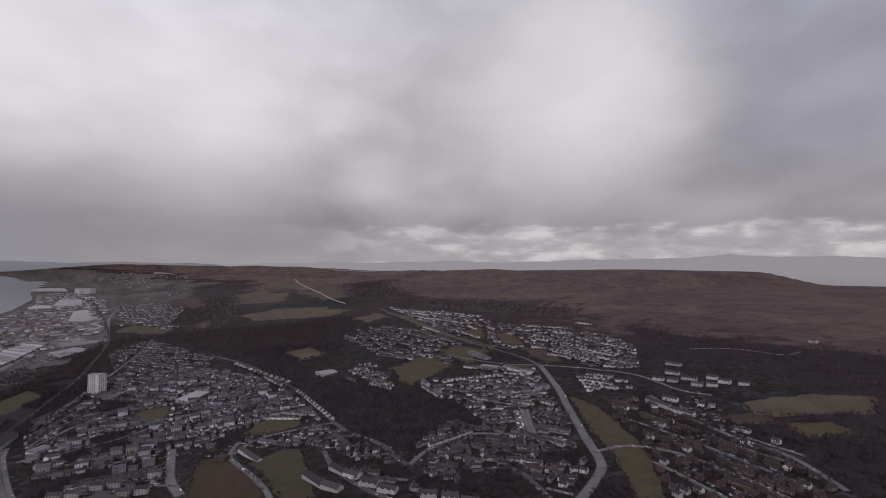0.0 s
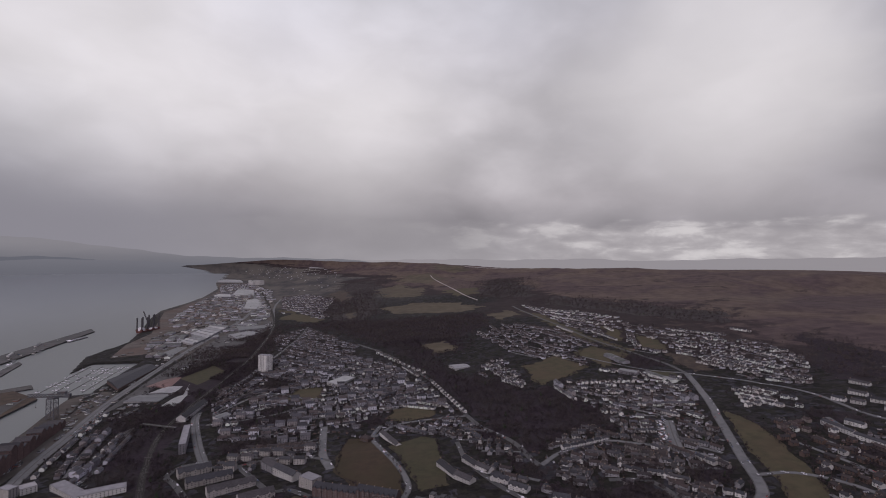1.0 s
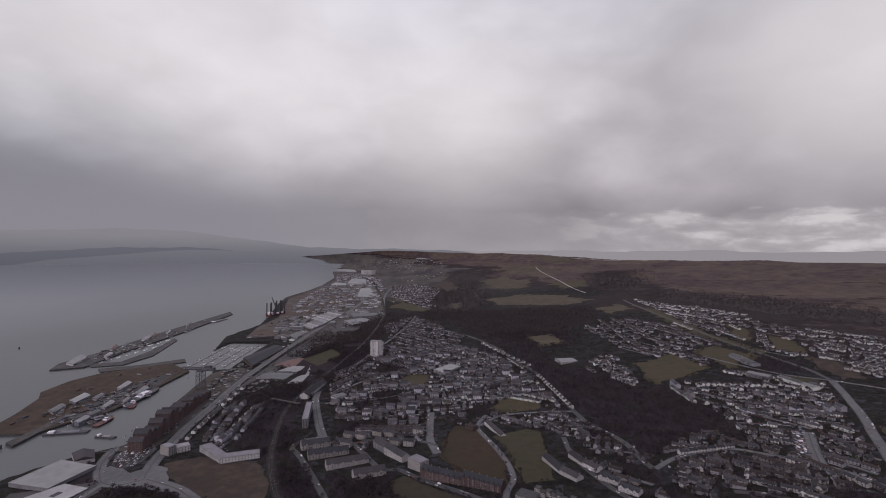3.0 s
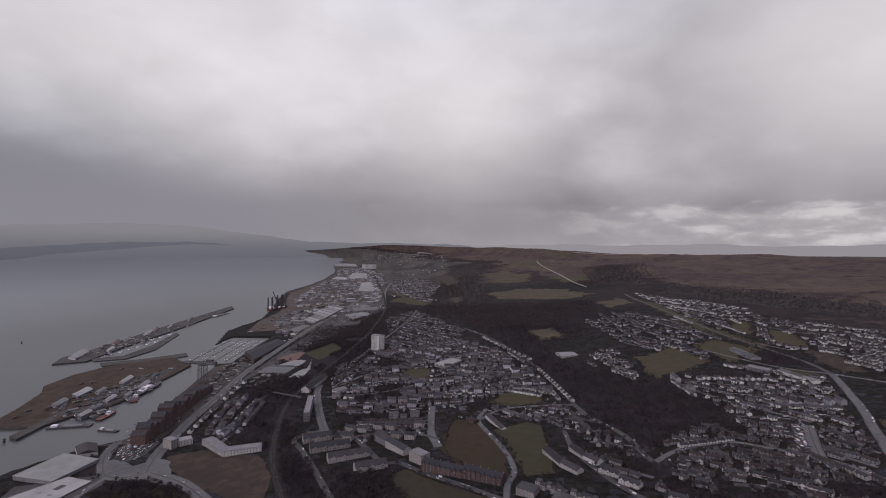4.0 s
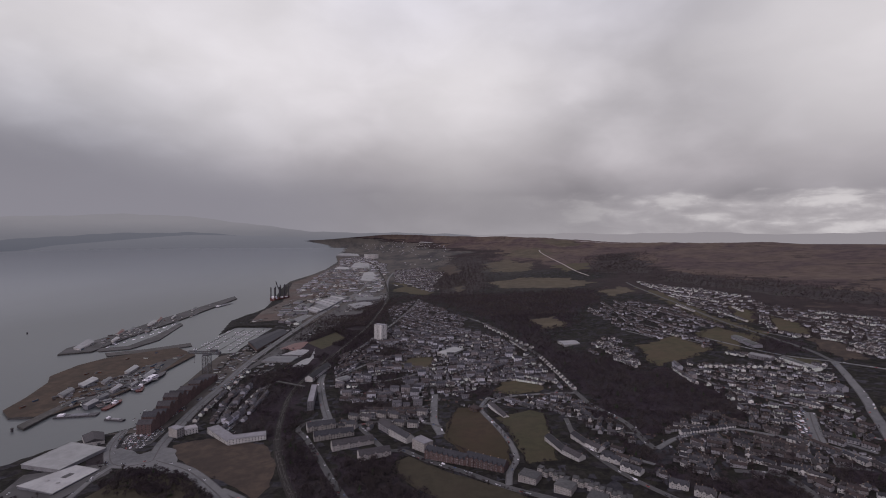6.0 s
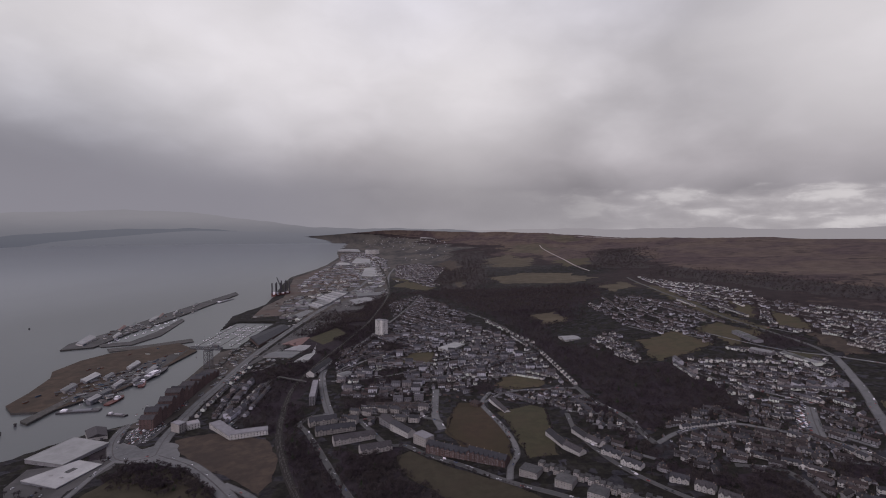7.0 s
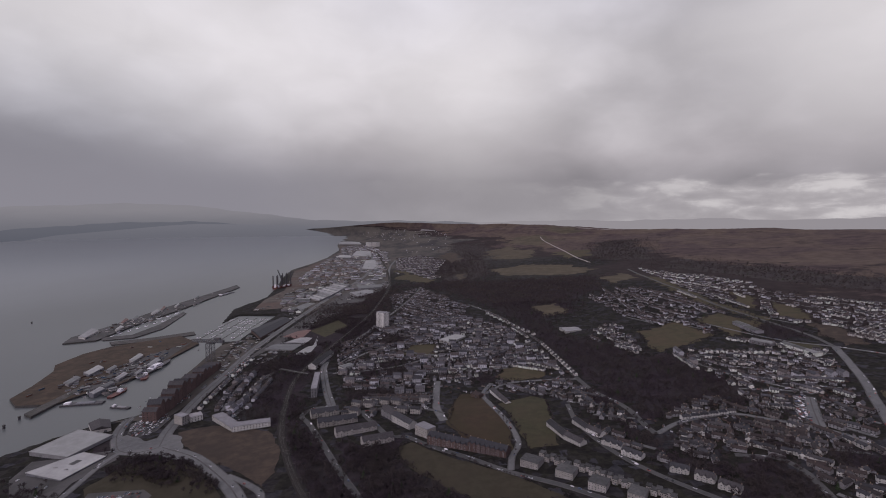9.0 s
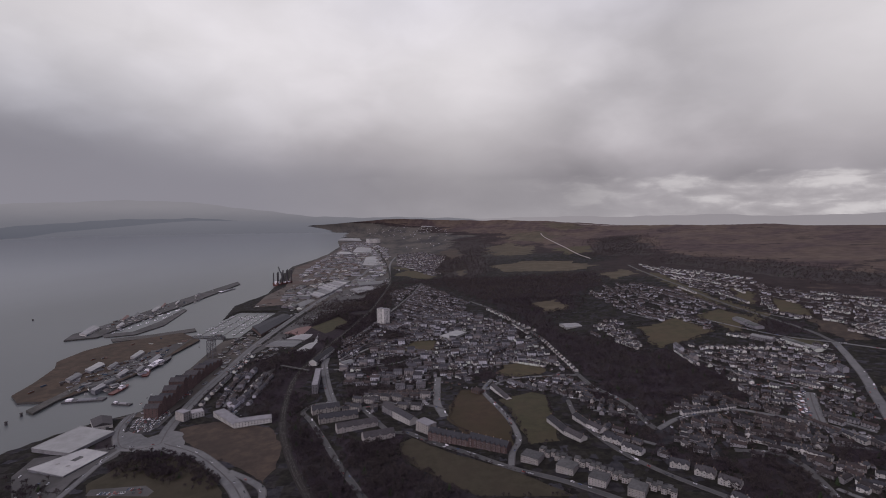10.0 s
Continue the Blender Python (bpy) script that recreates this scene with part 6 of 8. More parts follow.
wood([(-480, 1742), (-420, 1983), (-323, 2264), (-309, 2000), (-380, 1792), (-424, 1761)], 0.012)
wood([(-116, 681), (-67, 680), (-36, 622), (-14, 596), (11, 569), (33, 547), (-56, 559), (-92, 604)], 0.014)
wood([(-81, 732), (-68, 729), (-63, 673), (-96, 654), (-116, 681)], 0.014)
wood([(-566, 622), (-549, 642), (-489, 585), (-534, 586)], 0.014)
wood([(-590, 794), (-538, 792), (-495, 737), (-527, 730)], 0.012)
wood([(464, 481), (506, 478), (487, 413), (445, 443)], 0.014)
wood([(-474, 1119), (-387, 1173), (-315, 1210), (-317, 1142), (-385, 1089)], 0.007)
wood([(-274, 1650), (-191, 1764), (-213, 1486), (-276, 1369)], 0.007)
wood([(257, 878), (310, 901), (317, 808), (267, 801)], 0.006)
wood([(-403, 1558), (-371, 1747), (-317, 1910), (-254, 2347), (-220, 2078), (-274, 1650), (-320, 1427)], 0.010)
wood([(-143, 1139), (-98, 1166), (-77, 1066), (-115, 1054)], 0.012)
wood([(-193, 962), (-107, 976), (-86, 930), (-153, 910), (-186, 926)], 0.012)
wood([(63, 1013), (103, 1029), (110, 982), (76, 963)], 0.012)
wood([(-181, 1083), (-151, 1119), (-133, 1056), (-161, 1031)], 0.012)
wood([(-157, 1440), (-87, 1392), (-126, 1293), (-182, 1351)], 0.012)
wood([(268, 724), (289, 673), (308, 664), (286, 631), (256, 670)], 0.012)
wood([(278, 629), (306, 611), (346, 582), (331, 557), (288, 588)], 0.010)
wood([(417, 640), (464, 622), (455, 600), (409, 616)], 0.010)
wood([(480, 595), (522, 573), (496, 537), (461, 562)], 0.012)
wood([(478, 810), (494, 776), (465, 743), (436, 768)], 0.010)
wood([(755, 1268), (853, 1200), (833, 1098), (744, 1117)], 0.007)
wood([(729, 560), (760, 511), (736, 476), (696, 515)], 0.010)
wood([(621, 442), (633, 374), (607, 359), (592, 414)], 0.010)
wood([(815, 718), (847, 663), (818, 628), (778, 672)], 0.010)
# single buildings
shed("retail_warehouse", [(-604, 802), (-534, 782), (-551, 708), (-620, 724)], 10, "clad", "white_flat", "large retail warehouse with a flat white roof", lights=0)
shed("retail_warehouse", [(-540, 724), (-497, 712), (-512, 645), (-575, 664)], 9, "clad", "white_flat", "retail warehouse with a white roof and roof plant", lights=2)
store = bpy.data.objects["retail_warehouse.001"]
# flat dark sheet in place of a recess, its shade put into the colour
part("roof_well", Shape().box(-7, 7, -4.5, 4.5, 0, 0.06), [ROOFS["dark_felt"]], store, "flat dark patch standing in for the shaded well in the roof", at=pose(3, 7, 9.56 - store.matrix_basis.translation.z, 0, 0, 75))
shed("retail_warehouse", [(-411, 599), (-378, 604), (-357, 564), (-426, 567)], 11, "clad", "white_flat", "warehouse with a white roof beside the embankment", lights=2)
shed("workshop", [(-348, 632), (-328, 633), (-322, 617), (-347, 614)], 9, "white", "grey_metal", "small white workshop with a grey roof", ridge=2)
shed("dock_shed", [(-606, 829), (-579, 844), (-555, 811), (-579, 798)], 10, "white", "slate", "white shed with a dark slate roof by the dock", ridge=5)
block("brick_warehouse", [(-501.5, 863.6), (-525.4, 861.5)], 16.3, 5, "gable", "sand", "slate", "dark red brick dock warehouse with a steep slate gable", "warehouse", fh=3.6, step=6, rise=5.5)
block("brick_warehouse", [(-503.0, 880.6), (-526.9, 878.5)], 16.3, 7, "gable", "sand", "slate", "dark red brick dock warehouse with a steep slate gable", "warehouse", fh=3.6, step=6, rise=6.5)
block("brick_warehouse", [(-505.0, 899.6), (-528.8, 897.1)], 18.3, 6, "gable", "sand", "slate", "dark red brick dock warehouse with a steep slate gable", "warehouse", fh=3.6, step=6, rise=4.5)
block("brick_warehouse", [(-507.0, 918.6), (-530.8, 916.1)], 18.3, 5, "gable", "sand", "slate", "dark red brick dock warehouse with a steep slate gable", "warehouse", fh=3.6, step=6, rise=5.5)
block("brick_warehouse", [(-509.4, 937.6), (-533.2, 934.5)], 18.4, 7, "gable", "sand", "slate", "dark red brick dock warehouse with a steep slate gable", "warehouse", fh=3.6, step=6, rise=6.5)
block("brick_warehouse", [(-511.9, 956.6), (-535.7, 953.5)], 18.4, 6, "gable", "sand", "slate", "dark red brick dock warehouse with a steep slate gable", "warehouse", fh=3.6, step=6, rise=4.5)
block("brick_warehouse", [(-514.0, 977.6), (-541.8, 974.9)], 20.3, 8, "gable", "sand", "slate", "dark red brick dock warehouse with a steep slate gable", "warehouse", fh=3.6, step=6, rise=5.5)
block("brick_warehouse", [(-516.0, 998.6), (-543.8, 995.9)], 20.3, 7, "gable", "sand", "slate", "dark red brick dock warehouse with a steep slate gable", "warehouse", fh=3.6, step=6, rise=6.5)
block("brick_warehouse", [(-518.0, 1021.1), (-543.9, 1018.8)], 21.8, 5, "gable", "sand", "slate", "dark red brick dock warehouse with a steep slate gable", "warehouse", fh=3.6, step=6, rise=4.5)
block("brick_warehouse", [(-520.0, 1043.6), (-545.9, 1041.3)], 21.8, 6, "gable", "sand", "slate", "dark red brick dock warehouse with a steep slate gable", "warehouse", fh=3.6, step=6, rise=5.5)
block("brick_warehouse", [(-522.0, 1064.1), (-545.8, 1061.8)], 19.8, 4, "gable", "sand", "slate", "dark red brick dock warehouse with a steep slate gable", "warehouse", fh=3.6, step=6, rise=6.5)
block("brick_warehouse", [(-524.0, 1084.6), (-547.8, 1082.3)], 19.8, 6, "gable", "sand", "slate", "dark red brick dock warehouse with a steep slate gable", "warehouse", fh=3.6, step=6, rise=4.5)
block("brick_warehouse", [(-525.0, 1105.1), (-549.0, 1103.9)], 19.7, 5, "gable", "sand", "slate", "dark red brick dock warehouse with a steep slate gable", "warehouse", fh=3.6, step=6, rise=5.5)
block("brick_warehouse", [(-526.0, 1125.6), (-550.0, 1124.4)], 19.7, 4, "gable", "sand", "slate", "dark red brick dock warehouse with a steep slate gable", "warehouse", fh=3.6, step=6, rise=6.5)
block("brick_warehouse", [(-527.0, 1145.1), (-554.9, 1143.7)], 18.7, 4, "gable", "sand", "slate", "dark red brick dock warehouse with a steep slate gable", "warehouse", fh=3.6, step=6, rise=4.5)
block("brick_warehouse", [(-528.0, 1164.6), (-555.9, 1163.2)], 18.7, 3, "gable", "sand", "slate", "dark red brick dock warehouse with a steep slate gable", "warehouse", fh=3.6, step=6, rise=5.5)
block("apartment_block", [(-402, 845), (-342, 788)], 18.9, 3, "flat", "white", "grey_flat", "white four-storey flats with a flat roof", "flats")
block("apartment_block", [(-341, 788), (-287, 808)], 18.9, 3, "flat", "white", "grey_flat", "white four-storey flats with a flat roof", "flats")
block("apartment_block", [(-444, 826), (-438, 838)], 21.6, 5, "flat", "cream", "grey_flat", "pale six-storey flats with a flat roof", "flats")
block("apartment_block", [(-436, 838), (-420, 850)], 18.9, 3, "flat", "white", "grey_flat", "white flats with a flat roof by the road", "flats")
block("apartment_block", [(-225, 832), (-181, 851)], 17.55, 3, "gable", "cream", "slate", "cream flats with a slate roof", "flats", bays=3)
block("apartment_block", [(-203, 789), (-142, 810)], 17.55, 3, "gable", "cream", "slate", "long cream flats with gabled bays", "flats", bays=4)
block("apartment_block", [(-164, 746), (-104, 770)], 17.55, 3, "gable", "cream", "slate", "long cream flats with gabled bays", "flats", bays=4)
block("apartment_block", [(-116, 705), (-72, 722)], 17.55, 3, "gable", "cream", "slate", "cream flats with gabled bays among trees", "flats", bays=3)
block("slab_block", [(-256, 945), (-245, 947)], 105, 6, "flat", "harl", "grey_flat", "long grey slab of flats seen end on", "flats")
block("apartment_block", [(-106, 836), (-85, 806)], 16.2, 4, "gable", "harl", "slate", "grey flats with a slate roof", "flats", stacks=2)
block("apartment_block", [(-84, 801), (-52, 761)], 14.85, 4, "gable", "white", "slate", "pale flats curving along the street", "flats", stacks=2)
block("apartment_block", [(-42, 742), (-23, 722)], 17.55, 5, "flat", "cream", "grey_flat", "cream corner block of flats", "flats")
block("sandstone_tenement", [(-22, 703), (35, 673)], 17.55, 4, "gable", "sand", "slate", "long red sandstone tenement with slate roof", "tenement", bays=8, stacks=6, step=3.4)
block("sandstone_tenement", [(35, 673), (85, 644)], 17.55, 4, "gable", "sand", "slate", "long red sandstone tenement with slate roof", "tenement", bays=8, stacks=6, step=3.4)
block("villa", [(53, 910), (67, 896)], 13.5, 2, "hip", "brick", "tile", "red villa with a hipped roof beside a field", "house", stacks=1)
block("white_terrace", [(158, 737), (172, 686)], 13.5, 2, "gable", "white", "slate", "white three-storey terrace with a slate roof", "terrace", stacks=3)
block("white_terrace", [(172, 686), (188, 659)], 13.5, 2, "gable", "white", "slate", "white three-storey terrace with a slate roof", "terrace", stacks=2)
block("white_terrace", [(198, 740), (209, 704)], 12.15, 2, "gable", "white", "slate", "white terrace stepping down the street", "terrace", stacks=3)
block("white_terrace", [(209, 704), (222, 681)], 12.15, 2, "gable", "white", "slate", "white terrace stepping down the street", "terrace", stacks=3)
block("white_terrace", [(218, 662), (237, 641)], 12.15, 2, "gable", "white", "slate", "white terrace with three gabled bays", "terrace", bays=3, stacks=2)
block("white_terrace", [(233, 629), (251, 609)], 12.15, 2, "gable", "white", "slate", "white terrace with three gabled bays", "terrace", bays=3, stacks=2)
block("white_terrace", [(273, 578), (291, 567)], 12.15, 2, "gable", "white", "slate", "white terrace with gabled bays and slate roof", "terrace", bays=3, stacks=2)
block("white_terrace", [(292, 557), (308, 543)], 12.15, 2, "gable", "white", "slate", "white terrace with gabled bays and slate roof", "terrace", bays=3, stacks=2)
block("white_terrace", [(307, 535), (323, 519)], 12.15, 2, "gable", "white", "slate", "white terrace with gabled bays and slate roof", "terrace", bays=3, stacks=2)
block("white_terrace", [(90, 924), (111, 852)], 10.8, 2, "gable", "white", "slate", "white terrace beside the field road", "terrace", stacks=3)
block("white_terrace", [(301, 500), (310, 489)], 12.15, 2, "gable", "white", "slate", "white terrace with gabled bays and slate roof", "terrace", bays=3, stacks=2)
block("flat_block", [(100, 619), (120, 606)], 20, 3, "hip", "cream", "dark_felt", "pale block of flats with a shallow dark roof", "flats", rise=2.2, step=3.6)
block("stepped_house", [(128, 639), (134, 635)], 9, 2, "flat", "cream", "dark_felt", "small pale flat-roofed house in a stepped row", "house", step=4)
block("stepped_house", [(132, 627), (138, 623)], 9, 2, "flat", "cream", "dark_felt", "small pale flat-roofed house in a stepped row", "house", step=4)
block("stepped_house", [(139, 628), (145, 624)], 9, 2, "flat", "cream", "dark_felt", "small pale flat-roofed house in a stepped row", "house", step=4)
block("stepped_house", [(143, 616), (149, 612)], 9, 2, "flat", "cream", "dark_felt", "small pale flat-roofed house in a stepped row", "house", step=4)
block("stepped_house", [(149, 617), (156, 613)], 9, 2, "flat", "cream", "dark_felt", "small pale flat-roofed house in a stepped row", "house", step=4)
block("stepped_house", [(153, 606), (159, 602)], 9, 2, "flat", "cream", "dark_felt", "small pale flat-roofed house in a stepped row", "house", step=4)
block("flat_block", [(138, 587), (156, 575)], 20, 3, "hip", "cream", "dark_felt", "pale block of flats with a shallow dark roof", "flats", rise=2.2, step=3.6)
block("stepped_house", [(165, 605), (171, 602)], 9, 2, "flat", "cream", "dark_felt", "small pale flat-roofed house in a stepped row", "house", step=4)
block("stepped_house", [(169, 595), (175, 591)], 9, 2, "flat", "cream", "dark_felt", "small pale flat-roofed house in a stepped row", "house", step=4)
block("stepped_house", [(175, 595), (181, 591)], 9, 2, "flat", "cream", "dark_felt", "small pale flat-roofed house in a stepped row", "house", step=4)
block("stepped_house", [(178, 585), (184, 581)], 9, 2, "flat", "cream", "dark_felt", "small pale flat-roofed house in a stepped row", "house", step=4)
block("stepped_house", [(185, 585), (190, 582)], 9, 2, "flat", "cream", "dark_felt", "small pale flat-roofed house in a stepped row", "house", step=4)
block("stepped_house", [(188, 575), (193, 572)], 9, 2, "flat", "cream", "dark_felt", "small pale flat-roofed house in a stepped row", "house", step=4)
block("flat_block", [(168, 554), (185, 543)], 20, 3, "hip", "cream", "dark_felt", "pale block of flats with a shallow dark roof", "flats", rise=2.2, step=3.6)
block("stepped_house", [(195, 570), (200, 567)], 9, 2, "flat", "cream", "dark_felt", "small pale flat-roofed house in a stepped row", "house", step=4)
block("stepped_house", [(198, 561), (203, 557)], 9, 2, "flat", "cream", "dark_felt", "small pale flat-roofed house in a stepped row", "house", step=4)
block("stepped_house", [(204, 561), (209, 558)], 9, 2, "flat", "cream", "dark_felt", "small pale flat-roofed house in a stepped row", "house", step=4)
block("stepped_house", [(206, 552), (212, 549)], 9, 2, "flat", "cream", "dark_felt", "small pale flat-roofed house in a stepped row", "house", step=4)
block("stepped_house", [(212, 552), (218, 549)], 9, 2, "flat", "cream", "dark_felt", "small pale flat-roofed house in a stepped row", "house", step=4)
block("stepped_house", [(215, 543), (220, 540)], 9, 2, "flat", "cream", "dark_felt", "small pale flat-roofed house in a stepped row", "house", step=4)
block("flat_block", [(203, 526), (218, 516)], 20, 3, "hip", "cream", "dark_felt", "pale block of flats with a shallow dark roof", "flats", rise=2.2, step=3.6)
block("stepped_house", [(229, 540), (234, 537)], 9, 2, "flat", "cream", "dark_felt", "small pale flat-roofed house in a stepped row", "house", step=4)
block("stepped_house", [(231, 532), (236, 528)], 9, 2, "flat", "cream", "dark_felt", "small pale flat-roofed house in a stepped row", "house", step=4)
block("stepped_house", [(237, 532), (242, 529)], 9, 2, "flat", "cream", "dark_felt", "small pale flat-roofed house in a stepped row", "house", step=4)
block("stepped_house", [(239, 524), (244, 521)], 9, 2, "flat", "cream", "dark_felt", "small pale flat-roofed house in a stepped row", "house", step=4)
block("stepped_house", [(245, 524), (249, 521)], 9, 2, "flat", "cream", "dark_felt", "small pale flat-roofed house in a stepped row", "house", step=4)
block("stepped_house", [(246, 516), (251, 513)], 9, 2, "flat", "cream", "dark_felt", "small pale flat-roofed house in a stepped row", "house", step=4)
block("tower_block", [(-207, 1533), (-185, 1521)], 18.9, 17, "flat", "white", "grey_flat", "white high-rise block of flats among houses", "tower block", fh=2.75)
block("tower_block", [(-182, 1513), (-166, 1523)], 18.9, 17, "flat", "white", "grey_flat", "white high-rise block of flats among houses", "tower block", fh=2.75)
block("tower_block", [(-949, 6112), (-895, 6075)], 60, 15, "flat", "white", "grey_flat", "pale high-rise far along the coast", "tower block", fh=3.6)
block("tower_block", [(-873, 6063), (-803, 6012)], 60, 15, "flat", "white", "grey_flat", "pale high-rise far along the coast", "tower block", fh=3.6)
shed("factory_shed", [(-832, 4546), (-645, 4440), (-748, 5155), (-910, 5235)], -12, "clad", "white_flat", "large pale shed far along the coast", ridge=2)
shed("factory_shed", [(-532, 3270), (-410, 3197), (-525, 3956), (-607, 3898)], -12, "clad", "white_flat", "large pale shed far along the coast", ridge=2)
shed("factory_shed", [(-946, 4400), (-804, 4337), (-856, 4618), (-972, 4672)], -12, "clad", "white_flat", "large pale shed far along the coast", ridge=2)
shed("factory_shed", [(-1438, 6846), (-1096, 6667), (-1240, 7343), (-1524, 7503)], -12, "clad", "white_flat", "large pale shed far along the coast", ridge=2)
shed("factory_shed", [(-463, 10427), (-100, 9732), (-149, 10887), (-443, 11449)], -12, "clad", "white_flat", "large pale shed far along the coast", ridge=2)
shed("dock_shed", [(-598, 1531), (-566, 1727), (-519, 1678), (-532, 1428)], 13, "brick", "slate", "large dark brick dock shed with pitched roof", ridge=5)
shed("factory_shed", [(-478, 1313), (-462, 1368), (-386, 1367), (-398, 1302)], 10, "clad", "grey_metal", "grey factory shed beside the main road", ridge=2)
shed("factory_shed", [(-382, 1258), (-370, 1337), (-337, 1349), (-340, 1252)], 10, "clad", "white_flat", "white factory shed with pitched roof", ridge=2)
shed("factory_shed", [(-354, 1333), (-373, 1479), (-349, 1501), (-321, 1345)], 11, "clad", "grey_metal", "long grey factory shed with flat roof", ridge=0)
shed("factory_shed", [(-474, 1454), (-444, 1544), (-392, 1528), (-419, 1426)], 10, "clad", "red_metal", "factory shed with a red and white front", ridge=2)
shed("factory_shed", [(-446, 1380), (-423, 1440), (-371, 1433), (-388, 1374)], 10, "clad", "grey_metal", "grey factory shed with pitched roof", ridge=2)
shed("factory_shed", [(-593, 2336), (-587, 2375), (-496, 2259), (-499, 2212)], -8, "clad", "grey_metal", "narrow sheet metal shed in a row by the dock", ridge=2.5)
shed("factory_shed", [(-586, 2383), (-581, 2422), (-491, 2316), (-495, 2268)], -8, "clad", "white_flat", "narrow sheet metal shed in a row by the dock", ridge=2.5)
shed("factory_shed", [(-580, 2430), (-574, 2469), (-487, 2372), (-491, 2325)], -8, "clad", "grey_metal", "narrow sheet metal shed in a row by the dock", ridge=2.5)
shed("factory_shed", [(-573, 2476), (-567, 2516), (-483, 2428), (-486, 2381)], -8, "clad", "grey_metal", "narrow sheet metal shed in a row by the dock", ridge=2.5)
shed("factory_shed", [(-566, 2523), (-561, 2563), (-479, 2485), (-482, 2437)], -8, "clad", "white_flat", "narrow sheet metal shed in a row by the dock", ridge=2.5)
shed("factory_shed", [(-560, 2570), (-554, 2610), (-475, 2541), (-478, 2494)], -8, "clad", "grey_metal", "narrow sheet metal shed in a row by the dock", ridge=2.5)
shed("factory_shed", [(-580, 2136), (-577, 2169), (-512, 2093), (-517, 2062)], -8, "clad", "grey_metal", "narrow sheet metal shed in a row by the dock", ridge=2.5)
shed("factory_shed", [(-576, 2176), (-573, 2209), (-506, 2131), (-511, 2099)], -8, "clad", "white_flat", "narrow sheet metal shed in a row by the dock", ridge=2.5)
shed("factory_shed", [(-572, 2216), (-569, 2249), (-500, 2168), (-505, 2136)], -8, "clad", "grey_metal", "narrow sheet metal shed in a row by the dock", ridge=2.5)
shed("factory_shed", [(-569, 2255), (-566, 2289), (-494, 2205), (-499, 2174)], -8, "clad", "grey_metal", "narrow sheet metal shed in a row by the dock", ridge=2.5)
shed("factory_shed", [(-432, 2474), (-311, 2505), (-289, 2417), (-400, 2351)], -9, "clad", "grey_metal", "long grey shed by the railway", ridge=2)
shed("factory_shed", [(-423, 2240), (-360, 2337), (-302, 2264), (-366, 2122)], -9, "clad", "grey_metal", "grey shed by the railway", ridge=2)
shed("factory_shed", [(-419, 1977), (-353, 2131), (-305, 2072), (-377, 1902)], 11, "clad", "grey_metal", "grey works shed with pitched roof", ridge=2)
shed("factory_shed", [(-317, 1673), (-291, 1751), (-256, 1731), (-284, 1637)], 10, "clad", "grey_metal", "grey works shed with pitched roof", ridge=2)
shed("school", [(-9, 1311), (38, 1376), (65, 1349), (19, 1280)], -8, "white", "white_flat", "pale school building with a flat roof", "school")
shed("leisure_hall", [(321, 1349), (367, 1359), (376, 1323), (328, 1302)], -6, "white", "grey_metal", "low pale hall among the trees", "hall", ridge=2)
shed("factory_shed", [(-582, 1915), (-563, 2045), (-505, 2004), (-522, 1855)], 11, "clad", "grey_metal", "grey works shed with pitched roof", ridge=2)
shed("workshop", [(-241, 1128), (-222, 1152), (-206, 1136), (-224, 1109)], -6, "white", "grey_metal", "white workshop with grey roof", ridge=2)
block("shop_row", [(-293, 1127), (-277, 1245)], 18.9, 3, "gable", "white", "slate", "white corner buildings at the railway bridge", "tenement", stacks=3)
block("estate_block", [(774, 653), (767, 597)], 9, 2, "gable", "white", "slate", "long pale flats on the hillside", "flats", stacks=3)
block("estate_block", [(763, 593), (764, 548)], 9, 2, "gable", "white", "slate", "long pale flats on the hillside", "flats", stacks=3)
block("estate_block", [(805, 640), (810, 613)], 9, 2, "gable", "white", "slate", "pale flats on the hillside", "flats", stacks=2)
block("estate_block", [(898, 738), (904, 717)], 9, 2, "gable", "white", "slate", "pale flats at the edge of the moor", "flats", stacks=2)
block("estate_block", [(1027, 807), (1032, 771)], 9, 2, "gable", "white", "slate", "pale flats at the edge of the moor", "flats", stacks=2)
block("estate_block", [(956, 753), (962, 724)], 9, 2, "gable", "white", "slate", "pale flats at the edge of the moor", "flats", stacks=2)
block("estate_block", [(939, 700), (951, 672)], 9, 2, "gable", "white", "slate", "pale flats at the edge of the moor", "flats", stacks=2)
block("estate_block", [(906, 709), (913, 690)], 9, 2, "gable", "white", "slate", "pale flats at the edge of the moor", "flats", stacks=2)
block("estate_block", [(978, 669), (986, 650)], 9, 2, "gable", "white", "slate", "pale flats at the edge of the moor", "flats", stacks=2)
block("estate_block", [(969, 638), (975, 616)], 9, 2, "gable", "white", "slate", "pale flats at the edge of the moor", "flats", stacks=2)
block("estate_block", [(982, 604), (990, 587)], 9, 2, "gable", "white", "slate", "pale flats at the edge of the moor", "flats", stacks=2)
block("estate_block", [(916, 660), (925, 641)], 9, 2, "gable", "white", "slate", "pale flats at the edge of the moor", "flats", stacks=2)
block("estate_block", [(934, 639), (942, 621)], 9, 2, "gable", "white", "slate", "pale flats at the edge of the moor", "flats", stacks=2)
block("estate_block", [(1446, 704), (1443, 685)], 9, 2, "gable", "white", "slate", "pale flats at the edge of the moor", "flats", stacks=2)
